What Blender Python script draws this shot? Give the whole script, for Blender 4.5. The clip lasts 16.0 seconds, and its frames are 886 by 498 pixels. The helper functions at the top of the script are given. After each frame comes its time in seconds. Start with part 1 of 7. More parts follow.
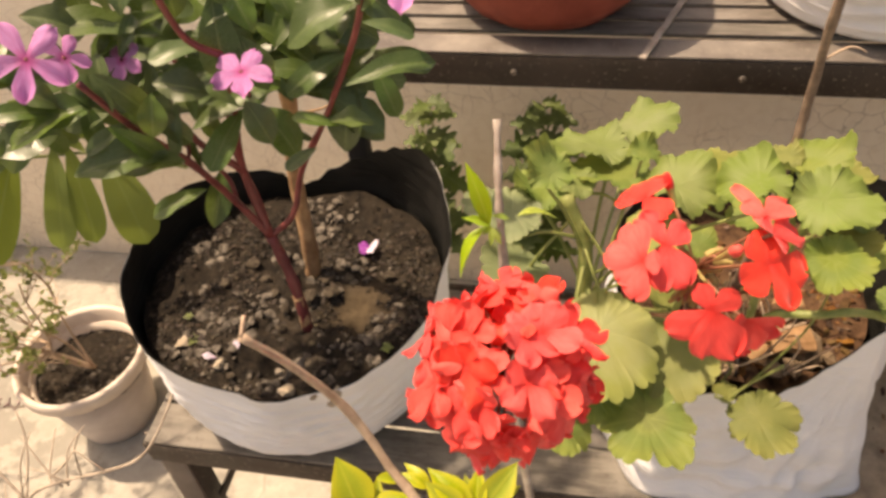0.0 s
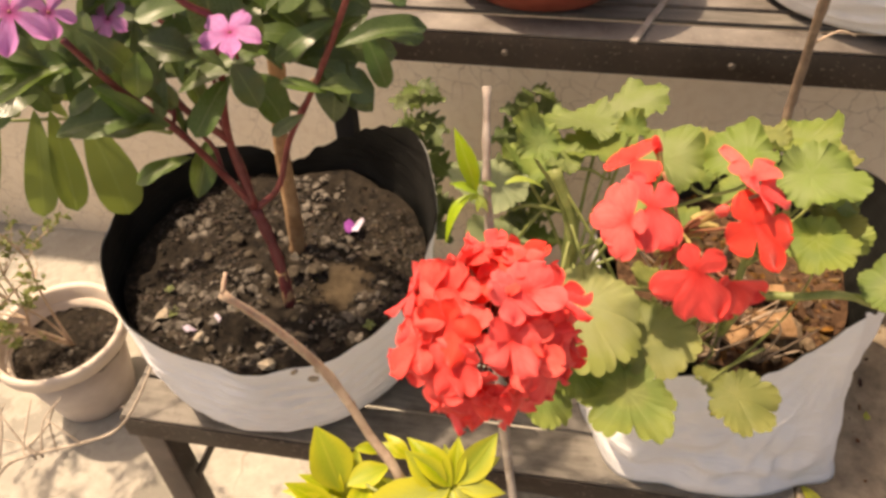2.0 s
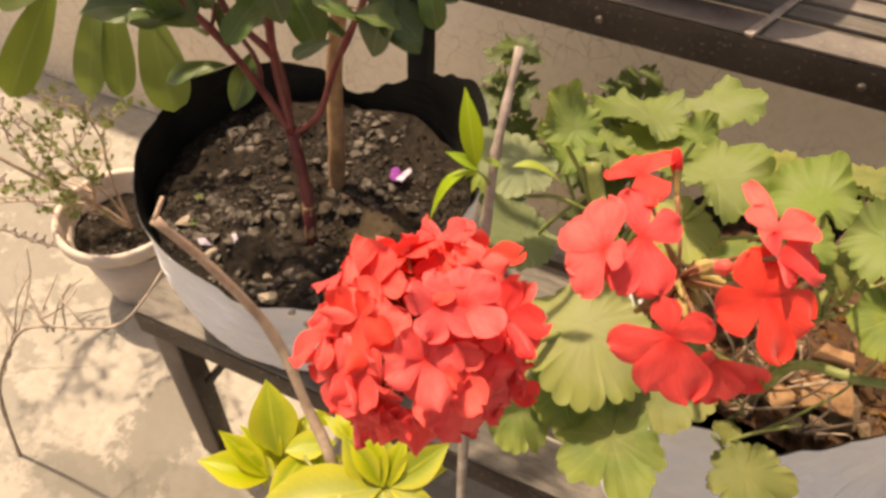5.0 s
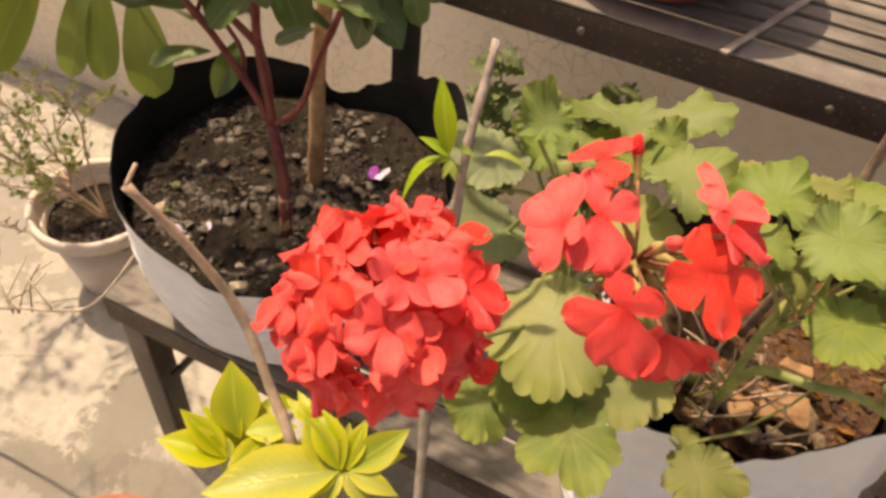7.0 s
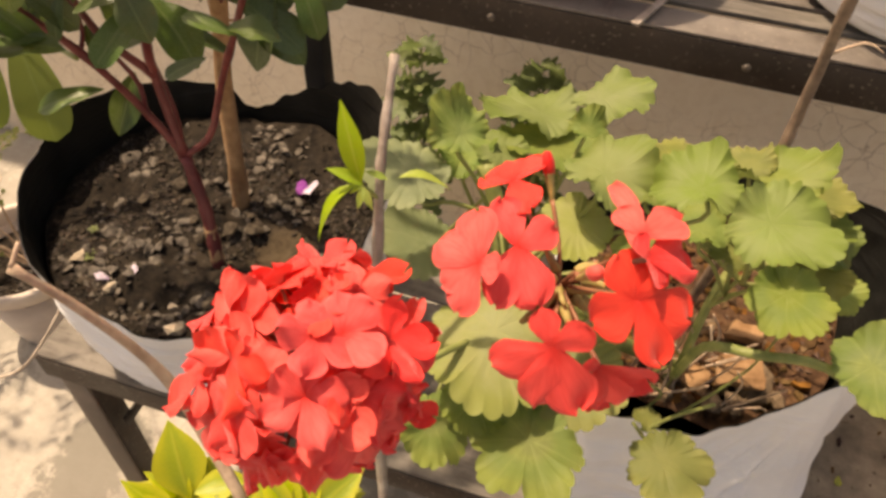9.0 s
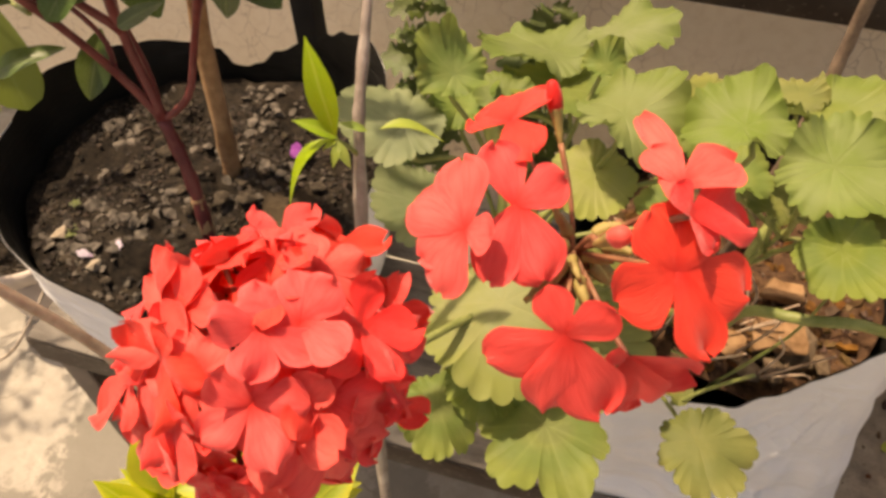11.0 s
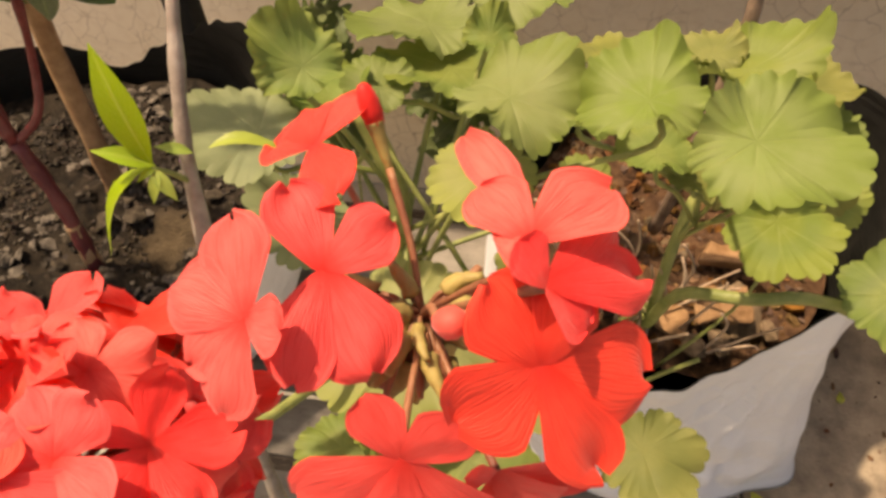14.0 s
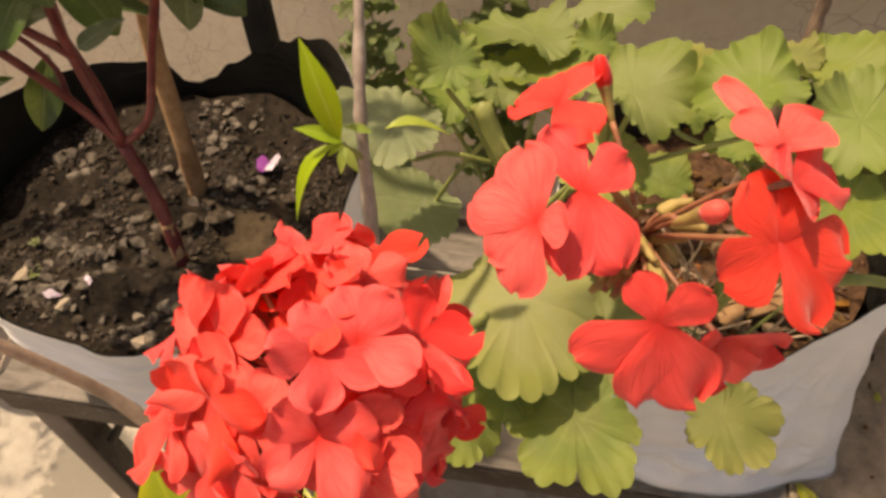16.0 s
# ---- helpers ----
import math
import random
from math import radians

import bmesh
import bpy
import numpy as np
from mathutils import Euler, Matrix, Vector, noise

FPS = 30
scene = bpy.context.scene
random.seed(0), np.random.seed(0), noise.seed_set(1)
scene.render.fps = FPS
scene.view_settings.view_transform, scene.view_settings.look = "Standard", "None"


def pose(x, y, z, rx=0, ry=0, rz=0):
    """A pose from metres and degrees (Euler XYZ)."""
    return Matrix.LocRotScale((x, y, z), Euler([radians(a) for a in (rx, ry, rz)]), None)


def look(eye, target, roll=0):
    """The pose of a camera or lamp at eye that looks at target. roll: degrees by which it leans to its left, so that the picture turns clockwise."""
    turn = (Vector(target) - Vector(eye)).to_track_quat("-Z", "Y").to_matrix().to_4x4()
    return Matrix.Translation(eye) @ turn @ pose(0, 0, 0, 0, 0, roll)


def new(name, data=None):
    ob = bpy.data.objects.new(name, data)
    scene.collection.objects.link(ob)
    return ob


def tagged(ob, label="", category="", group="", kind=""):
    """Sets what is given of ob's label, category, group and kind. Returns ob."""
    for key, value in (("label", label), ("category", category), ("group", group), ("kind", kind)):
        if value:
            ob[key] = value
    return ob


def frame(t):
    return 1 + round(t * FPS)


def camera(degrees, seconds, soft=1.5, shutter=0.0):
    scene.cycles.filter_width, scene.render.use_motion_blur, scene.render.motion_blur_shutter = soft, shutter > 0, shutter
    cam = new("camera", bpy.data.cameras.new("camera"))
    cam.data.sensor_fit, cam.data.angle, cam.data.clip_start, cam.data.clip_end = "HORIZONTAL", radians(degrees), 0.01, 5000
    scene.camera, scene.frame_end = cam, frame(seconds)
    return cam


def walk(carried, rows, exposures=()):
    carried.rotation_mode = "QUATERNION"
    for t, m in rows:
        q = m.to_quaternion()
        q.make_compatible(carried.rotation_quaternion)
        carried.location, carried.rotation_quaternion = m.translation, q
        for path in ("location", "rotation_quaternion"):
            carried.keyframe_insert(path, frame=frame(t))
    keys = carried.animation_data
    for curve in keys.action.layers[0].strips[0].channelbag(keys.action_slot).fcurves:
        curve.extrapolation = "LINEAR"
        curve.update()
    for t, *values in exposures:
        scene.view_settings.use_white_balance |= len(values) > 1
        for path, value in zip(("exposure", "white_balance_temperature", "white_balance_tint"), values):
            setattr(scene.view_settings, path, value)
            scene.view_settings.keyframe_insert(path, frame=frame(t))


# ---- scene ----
cam = camera(64.1, 16.0, soft=3.2)
PATH = [
    (0, (0.193, 0.163, 1.238), (-0.126, 1.541, -0.176), -5.2),
    (0.5, (0.203, 0.152, 1.238), (-0.095, 1.53, -0.18), -4.5),
    (1, (0.207, 0.148, 1.233), (-0.101, 1.501, -0.208), -4.9),
    (1.5, (0.203, 0.152, 1.229), (-0.097, 1.514, -0.204), -4.0),
    (2, (0.194, 0.151, 1.222), (-0.083, 1.528, -0.201), -2.4),
    (2.5, (0.186, 0.146, 1.221), (-0.131, 1.514, -0.203), -2.8),
    (3, (0.18, 0.156, 1.207), (-0.177, 1.493, -0.237), -2.9),
    (3.5, (0.211, 0.172, 1.195), (-0.175, 1.469, -0.278), -2.7),
    (3.7, (0.221, 0.184, 1.188), (-0.197, 1.454, -0.3), -2.5),
    (5.8, (0.247, 0.229, 1.178), (-0.284, 1.431, -0.329), 4.6),
    (6, (0.243, 0.226, 1.175), (-0.27, 1.452, -0.32), 6.2),
    (6.5, (0.255, 0.217, 1.176), (-0.254, 1.457, -0.308), 6.9),
    (7, (0.259, 0.213, 1.176), (-0.217, 1.477, -0.299), 7.0),
    (7.5, (0.241, 0.22, 1.17), (-0.18, 1.496, -0.312), 7.4),
    (8, (0.247, 0.219, 1.163), (-0.138, 1.466, -0.353), 7.1),
    (8.5, (0.265, 0.24, 1.175), (-0.065, 1.508, -0.336), 2.9),
    (9, (0.262, 0.248, 1.179), (-0.079, 1.523, -0.323), 3.2),
    (9.2, (0.255, 0.252, 1.182), (-0.083, 1.541, -0.31), 3.6),
    (11.3, (0.268, 0.301, 1.129), (-0.091, 1.466, -0.456), -1.3),
    (11.5, (0.279, 0.311, 1.126), (-0.06, 1.471, -0.468), -1.2),
    (12, (0.284, 0.325, 1.117), (-0.068, 1.47, -0.485), -3.2),
    (12.5, (0.289, 0.331, 1.104), (-0.003, 1.456, -0.524), -2.9),
    (13, (0.283, 0.335, 1.101), (0.032, 1.457, -0.535), -1.5),
    (13.5, (0.285, 0.345, 1.101), (0.062, 1.475, -0.534), -1.8),
    (14, (0.282, 0.347, 1.103), (0.057, 1.494, -0.52), -2.3),
    (14.5, (0.271, 0.347, 1.108), (0.052, 1.511, -0.503), -1.1),
    (15, (0.261, 0.344, 1.114), (0.011, 1.496, -0.501), -3.3),
    (15.5, (0.262, 0.321, 1.114), (0.023, 1.484, -0.495), -3.5),
    (16, (0.232, 0.29, 1.125), (-0.007, 1.501, -0.449), -1.8),
]
TINT = 20.0
EXPOSURES = ((0.0, 0.78, 8950.0), (3.5, 0.77, 8950.0), (6.0, 0.58, 8950.0), (9.0, 0.60, 9150.0), (11.5, 0.57, 9500.0), (12.0, 0.54, 9600.0), (13.0, 0.60, 9500.0), (14.5, 0.60, 9500.0), (15.5, 0.57, 9500.0), (16.0, 0.40, 9400.0))
walk(cam, [(t, look(eye, target, roll)) for t, eye, target, roll in PATH], [(t, e, k, TINT) for t, e, k in EXPOSURES])

# ---- sky and sun ----
SUN_WAY = Vector((0.42, -0.13, -1.0)).normalized()
world = bpy.data.worlds.new("sky")
scene.world = world
world.use_nodes = True
sky = world.node_tree.nodes.new("ShaderNodeTexSky")
sky.sky_type, sky.sun_disc = "NISHITA", False
sky.sun_elevation = math.asin(-SUN_WAY.z)
sky.sun_rotation = math.atan2(-SUN_WAY.x, -SUN_WAY.y)
sky.dust_density, sky.air_density = 5.0, 1.0
world.node_tree.links.new(sky.outputs[0], world.node_tree.nodes["Background"].inputs[0])
world.node_tree.nodes["Background"].inputs[1].default_value = 0.105
sun = new("sun", bpy.data.lights.new("sun", "SUN"))
sun.data.energy, sun.data.angle, sun.data.color = 3.9, radians(1.5), (1.0, 0.93, 0.82)
sun.matrix_world = SUN_WAY.to_track_quat("-Z", "Y").to_matrix().to_4x4()


# ---- materials ----
class Nodes:
    """A node material under construction."""

    def __init__(self, name, rough=0.6, spec=0.5, metal=0.0):
        self.mat = bpy.data.materials.new(name)
        self.mat.use_nodes = True
        self.t = self.mat.node_tree
        self.b = self.t.nodes["Principled BSDF"]
        self.b.inputs["Roughness"].default_value = rough
        self.b.inputs["Specular IOR Level"].default_value = spec
        self.b.inputs["Metallic"].default_value = metal

    def put(self, socket, v):
        if isinstance(v, bpy.types.NodeSocket):
            self.t.links.new(v, socket)
        elif isinstance(v, tuple) and len(v) == 3 and socket.type == "RGBA":
            socket.default_value = (*v, 1)
        else:
            socket.default_value = v

    def n(self, kind, out=0, **ins):
        node = self.t.nodes.new("ShaderNode" + kind)
        for k, v in ins.items():
            if k.startswith("_"):
                self.put(node.inputs[int(k[1:])], v)
            elif k in ("operation", "blend_type", "feature", "data_type", "noise_dimensions"):
                if k == "operation":
                    node.operation = v
                elif k == "blend_type":
                    node.blend_type = v
                elif k == "feature":
                    node.feature = v
                elif k == "data_type":
                    node.data_type = v
            else:
                self.put(node.inputs[k], v)
        return node.outputs[out]

    def coords(self, kind="Object", scale=(1, 1, 1)):
        c = self.t.nodes.new("ShaderNodeTexCoord").outputs[kind]
        return self.n("Mapping", Vector=c, Scale=scale)

    def place(self, scale=(1, 1, 1)):
        c = self.t.nodes.new("ShaderNodeNewGeometry").outputs["Position"]
        return self.n("Mapping", Vector=c, Scale=scale)

    def noise(self, vec, scale, detail=4.0, rough=0.55, out=0):
        return self.n("TexNoise", out, Vector=vec, Scale=scale, Detail=detail, Roughness=rough)

    def ramp(self, fac, a, b, lo=0.0, hi=1.0):
        r = self.n("MapRange", Value=fac, _1=a, _2=b, _3=lo, _4=hi)
        return r

    def math(self, op, a, b=0.0):
        return self.n("Math", operation=op, _0=a, _1=b)

    def mix(self, fac, a, b, kind="MIX"):
        node = self.t.nodes.new("ShaderNodeMix")
        node.data_type, node.blend_type = "RGBA", kind
        self.put(node.inputs[0], fac)
        self.put(node.inputs[6], a)
        self.put(node.inputs[7], b)
        return node.outputs[2]

    def vary(self, col, hue=0.02, sat=0.2, val=0.35, island=False):
        """The colour, varied from piece to piece."""
        if island:
            r = self.t.nodes.new("ShaderNodeNewGeometry").outputs["Random Per Island"]
        else:
            r = self.t.nodes.new("ShaderNodeObjectInfo").outputs["Random"]
        r2 = self.math("FRACT", self.math("MULTIPLY", r, 17.31))
        r3 = self.math("FRACT", self.math("MULTIPLY", r, 53.7))
        return self.n("HueSaturation", Hue=self.ramp(r, 0, 1, 0.5 - hue, 0.5 + hue), Saturation=self.ramp(r2, 0, 1, 1 - sat, 1 + sat),
                      Value=self.ramp(r3, 0, 1, 1 - val, 1 + val), Color=col)

    def bump(self, height, strength=0.3, dist=0.002):
        self.put(self.b.inputs["Normal"], self.n("Bump", Strength=strength, Distance=dist, Height=height))

    def thin(self, col, amount=0.3):
        """Lets some light through, as a leaf or a petal does."""
        tr = self.n("BsdfTranslucent", Color=col)
        out = self.n("MixShader", _0=amount, _1=self.b.outputs[0], _2=tr)
        self.t.links.new(out, self.t.nodes["Material Output"].inputs[0])

    def done(self, col):
        self.put(self.b.inputs["Base Color"], col)
        return self.mat


def make_wall():
    s = Nodes("cream_plaster", 0.85, 0.2)
    p = s.place()
    big, fine = s.noise(p, 3.0, 5), s.noise(p, 60, 4)
    warp = s.n("VectorMath", operation="ADD", _0=p, _1=s.n("VectorMath", operation="SCALE", _0=s.noise(p, 14, 3, out=1), Scale=0.05))
    d = s.n("TexVoronoi", "Distance", feature="DISTANCE_TO_EDGE", Vector=warp, Scale=26)
    crack = s.math("MULTIPLY", s.ramp(d, 0.0, 0.03, 1, 0), s.ramp(s.noise(p, 5, 2), 0.38, 0.55))
    col = s.mix(s.ramp(big, 0.3, 0.7), (0.76, 0.66, 0.52), (0.85, 0.76, 0.625))
    col = s.mix(s.ramp(fine, 0.45, 0.75, 0, 0.35), col, (0.62, 0.495, 0.355))
    col = s.mix(s.math("MULTIPLY", crack, 0.55), col, (0.27, 0.185, 0.12))
    s.bump(s.math("SUBTRACT", fine, crack), 0.25, 0.002)
    return s.done(col)


def make_floor():
    s = Nodes("cement_floor", 0.8, 0.25)
    p = s.place()
    a, b, c = s.noise(p, 2.2, 6, 0.6), s.noise(p, 9, 6, 0.65), s.noise(p, 130, 3)
    col = s.mix(s.ramp(b, 0.3, 0.7), (0.295, 0.275, 0.232), (0.405, 0.38, 0.325))
    grit = s.noise(p, 45, 8, 0.7)
    col = s.mix(s.ramp(grit, 0.42, 0.70, 0, 0.45), col, (0.25, 0.22, 0.177))
    col = s.mix(s.ramp(s.noise(p, 26, 6, 0.7), 0.55, 0.72, 0, 0.5), col, (0.485, 0.455, 0.395))
    ragged = s.math("ADD", s.math("MULTIPLY", s.ramp(a, 0.40, 0.60), s.ramp(b, 0.38, 0.58)), s.math("MULTIPLY", s.math("SUBTRACT", grit, 0.5), 0.6))
    blot = s.ramp(ragged, 0.28, 0.48)
    col = s.mix(s.math("MULTIPLY", blot, 0.6), col, (0.165, 0.158, 0.135))
    for x, y, rx, ry in ((-0.43, 0.58, 0.085, 0.135), (-0.47, 0.43, 0.13, 0.05), (-0.30, 0.50, 0.11, 0.045)):
        away = s.n("VectorMath", "Value", operation="LENGTH", _0=s.n("VectorMath", operation="MULTIPLY", _0=s.n("VectorMath", operation="SUBTRACT", _0=p, _1=(x, y, 0.0)), _1=(1 / rx, 1 / ry, 1.0)))
        wet = s.math("ADD", away, s.math("ADD", s.math("MULTIPLY", s.math("SUBTRACT", b, 0.5), 2.6), s.math("MULTIPLY", s.math("SUBTRACT", grit, 0.5), 2.0)))
        col = s.mix(s.ramp(wet, 0.75, 1.05, 0.78, 0), col, (0.150, 0.142, 0.118))
    speck = s.ramp(s.noise(p, 300, 2), 0.66, 0.74)
    col = s.mix(s.math("MULTIPLY", speck, 0.5), col, (0.2, 0.16, 0.12))
    warp = s.n("VectorMath", operation="ADD", _0=p, _1=s.n("VectorMath", operation="SCALE", _0=s.noise(p, 7, 4, out=1), Scale=0.09))
    d = s.n("TexVoronoi", "Distance", feature="DISTANCE_TO_EDGE", Vector=warp, Scale=2.6)
    crack = s.math("MULTIPLY", s.ramp(d, 0.0, 0.006, 1, 0), s.ramp(s.noise(p, 3, 2), 0.48, 0.56))
    col = s.mix(s.math("MULTIPLY", crack, 0.6), col, (0.16, 0.13, 0.1))
    s.bump(s.math("ADD", s.math("MULTIPLY", b, 2.0), c), 0.25, 0.002)
    return s.done(col)


def make_plank():
    s = Nodes("weathered_plank", 0.75, 0.3)
    p = s.place((2.2, 14, 14))
    q = s.place()
    g, st, f = s.noise(p, 9, 5, 0.65), s.noise(q, 11, 5, 0.6), s.noise(q, 170, 3)
    col = s.mix(s.ramp(g, 0.3, 0.7), (0.070, 0.060, 0.049), (0.175, 0.155, 0.132))
    col = s.mix(s.ramp(st, 0.46, 0.66, 0, 0.7), col, (0.25, 0.228, 0.198))
    col = s.mix(s.ramp(f, 0.6, 0.75, 0, 0.6), col, (0.07, 0.055, 0.045))
    s.put(s.b.inputs["Roughness"], s.ramp(st, 0.3, 0.7, 0.5, 0.85))
    s.bump(s.math("ADD", g, f), 0.4, 0.0015)
    return s.done(s.vary(col, 0.01, 0.1, 0.18))


def make_steel(name, dark, light):
    s = Nodes(name, 0.55, 0.4)
    q = s.place()
    a, f = s.noise(q, 14, 5, 0.65), s.noise(q, 240, 3)
    col = s.mix(s.ramp(a, 0.35, 0.7), dark, light)
    col = s.mix(s.ramp(f, 0.62, 0.70, 0, 0.7), col, (0.26, 0.22, 0.18))
    s.put(s.b.inputs["Roughness"], s.ramp(a, 0.3, 0.7, 0.4, 0.8))
    s.bump(s.math("ADD", a, f), 0.3, 0.001)
    return s.done(col)


def make_bag(name, col_a, col_b, rough, amount):
    s = Nodes(name, rough, 0.25)
    q = s.place()
    w = s.noise(s.place((5, 5, 40)), 3.0, 4, 0.6)
    d, f = s.noise(q, 12, 5, 0.6), s.noise(s.place((60, 60, 8)), 12, 2)
    col = s.mix(s.ramp(d, 0.35, 0.7), col_a, col_b)
    s.bump(s.math("ADD", s.math("MULTIPLY", w, 1.5), s.math("ADD", d, s.math("MULTIPLY", f, 0.2))), amount, 0.006)
    return s.done(col)


def make_soil(name, dark, light, wet, clay=None):
    s = Nodes(name, 0.92, 0.15)
    q = s.place()
    a, b, c = s.noise(q, 18, 5, 0.6), s.noise(q, 90, 5, 0.65), s.noise(q, 420, 3)
    col = s.mix(s.ramp(b, 0.35, 0.7), dark, light)
    col = s.mix(s.ramp(a, 0.52, 0.68, 0, 0.8), col, wet)
    if clay:
        far = s.n("VectorMath", "Value", operation="LENGTH", _0=s.n("VectorMath", operation="SUBTRACT", _0=q, _1=clay))
        here = s.ramp(s.math("ADD", far, s.math("MULTIPLY", a, 0.07)), 0.030, 0.085, 0.5, 0)
        col = s.mix(here, col, s.mix(b, (0.15, 0.105, 0.06), (0.27, 0.20, 0.12)))
    s.bump(s.math("ADD", s.math("MULTIPLY", b, 2), c), 0.7, 0.003)
    return s.done(col)


def make_clod(name, col, light):
    s = Nodes(name, 0.9, 0.2)
    q = s.place()
    c = s.vary(s.mix(s.ramp(s.noise(q, 160, 4), 0.35, 0.7), col, light), 0.02, 0.3, 0.55, island=True)
    s.bump(s.noise(q, 300, 3), 0.5, 0.001)
    return s.done(c)


def make_leaf(name, col, rib, rough=0.4, ribs=16.0, thin=0.3, lit=(0.2, 0.35, 0.05), blotch=None, val=0.3):
    """A long leaf: the UV map runs along it (x) and across it (y)."""
    s = Nodes(name, rough, 0.5)
    uv = s.n("SeparateXYZ", Vector=s.coords("UV"))
    node = uv.node
    u, v = node.outputs[0], node.outputs[1]
    off = s.math("ABSOLUTE", s.math("SUBTRACT", v, 0.5))
    mid = s.ramp(off, 0.015, 0.05, 1, 0)
    slant = s.math("SUBTRACT", s.math("MULTIPLY", u, ribs), s.math("MULTIPLY", off, ribs * 0.55))
    side = s.ramp(s.math("ABSOLUTE", s.math("SUBTRACT", s.math("FRACT", slant), 0.5)), 0.0, 0.1, 1, 0)
    obj = s.coords("Object")
    mot = s.noise(obj, 70, 4, 0.6)
    c = s.vary(col, 0.015, 0.2, val)
    c = s.mix(s.ramp(mot, 0.45, 0.7, 0, 0.35), c, rib)
    c = s.mix(s.math("MULTIPLY", side, 0.22), c, rib)
    c = s.mix(s.math("MULTIPLY", mid, 0.7), c, rib)
    if blotch:
        edge = s.ramp(s.math("ADD", off, s.math("MULTIPLY", s.noise(obj, 40, 3), 0.3)), 0.33, 0.55)
        c = s.mix(s.math("MULTIPLY", edge, 0.8), c, blotch)
    s.put(s.b.inputs["Roughness"], s.ramp(mot, 0.3, 0.7, rough - 0.08, rough + 0.15))
    s.bump(s.math("SUBTRACT", s.math("MULTIPLY", mot, 0.3), s.math("ADD", mid, s.math("MULTIPLY", side, 0.5))), 0.35, 0.001)
    s.thin(s.mix(0.5, c, lit), thin)
    return s.done(c)


def make_round_leaf(name, col, edge, zone, rib, thin=0.28, zoned=0.5):
    """A round lobed leaf: the UV map is the disc round the stalk's end."""
    s = Nodes(name, 0.62, 0.3)
    node = s.n("SeparateXYZ", Vector=s.coords("UV")).node
    x, y = s.math("SUBTRACT", node.outputs[0], 0.5), s.math("SUBTRACT", node.outputs[1], 0.5)
    r = s.math("MULTIPLY", s.math("SQRT", s.math("ADD", s.math("MULTIPLY", x, x), s.math("MULTIPLY", y, y))), 2.0)
    ang = s.math("ARCTAN2", y, x)
    mot, fine = s.noise(s.place(), 55, 4, 0.6), s.noise(s.place(), 260, 3)
    wav = s.math("ADD", s.math("MULTIPLY", ang, 7 / (2 * math.pi)), s.math("MULTIPLY", mot, 0.06))
    d = s.math("ABSOLUTE", s.math("SUBTRACT", s.math("FRACT", wav), 0.5))
    vein = s.ramp(s.math("MULTIPLY", d, s.math("ADD", r, 0.1)), 0.0, 0.045, 1, 0)
    d2 = s.math("ABSOLUTE", s.math("SUBTRACT", s.math("FRACT", s.math("ADD", s.math("MULTIPLY", wav, 3.0), s.math("MULTIPLY", r, 0.5))), 0.5))
    vein2 = s.math("MULTIPLY", s.ramp(d2, 0.0, 0.12, 1, 0), s.ramp(r, 0.35, 0.7, 0, 0.28))
    c = s.vary(col, 0.018, 0.2, 0.18)
    c = s.mix(s.ramp(mot, 0.42, 0.66, 0, 0.55), c, edge)
    c = s.mix(s.ramp(s.noise(s.place(), 170, 4, 0.65), 0.50, 0.72, 0, 0.40), c, rib)
    c = s.mix(s.ramp(s.math("ADD", r, s.math("MULTIPLY", mot, 0.3)), 0.66, 1.0, 0, 0.7), c, edge)
    band = s.math("MULTIPLY", s.ramp(r, 0.28, 0.42), s.ramp(r, 0.55, 0.75, 1, 0))
    c = s.mix(s.math("MULTIPLY", band, zoned), c, zone)
    c = s.mix(s.math("MAXIMUM", s.math("MULTIPLY", vein, 0.30), s.math("MULTIPLY", vein2, 0.2)), c, rib)
    s.bump(s.math("SUBTRACT", s.math("ADD", mot, s.math("MULTIPLY", fine, 0.4)), s.math("MULTIPLY", s.math("MAXIMUM", vein, vein2), 0.22)), 0.5, 0.0016)
    s.thin(s.mix(0.4, c, (0.40, 0.50, 0.13)), thin)
    return s.done(c)


def make_petal(name, col, heart, thin=0.3, val=0.12):
    """The UV map runs from the petal's foot (x = 0) to its edge."""
    s = Nodes(name, 0.55, 0.3)
    s.b.inputs["Sheen Weight"].default_value = 0.22
    s.b.inputs["Sheen Roughness"].default_value = 0.4
    node = s.n("SeparateXYZ", Vector=s.coords("UV")).node
    u, v = node.outputs[0], node.outputs[1]
    obj = s.coords("Object")
    streak = s.n("TexNoise", Vector=s.n("CombineXYZ", X=s.math("MULTIPLY", u, 1.5), Y=s.math("MULTIPLY", v, 16.0)), Scale=1.6, Detail=3.0)
    c = s.vary(col, 0.003, 0.05, val)
    c = s.mix(s.ramp(streak, 0.42, 0.72, 0, 0.55), c, heart)
    c = s.mix(s.ramp(u, 0.0, 0.3, 0.9, 0), c, heart)
    s.bump(s.math("ADD", streak, s.math("MULTIPLY", s.noise(obj, 300, 2), 0.3)), 0.5, 0.0012)
    s.thin(s.mix(0.35, c, (0.85, 0.20, 0.17)) if col[0] > 0.7 and col[1] < 0.2 else c, thin)
    return s.done(c)


def make_stem(name, a, b, scale=40, rough=0.5):
    s = Nodes(name, rough, 0.4)
    q = s.place()
    m, f = s.noise(q, scale, 5, 0.65), s.noise(q, scale * 6, 3)
    col = s.mix(s.ramp(m, 0.35, 0.68), a, b)
    s.bump(s.math("ADD", m, f), 0.5, 0.001)
    return s.done(col)


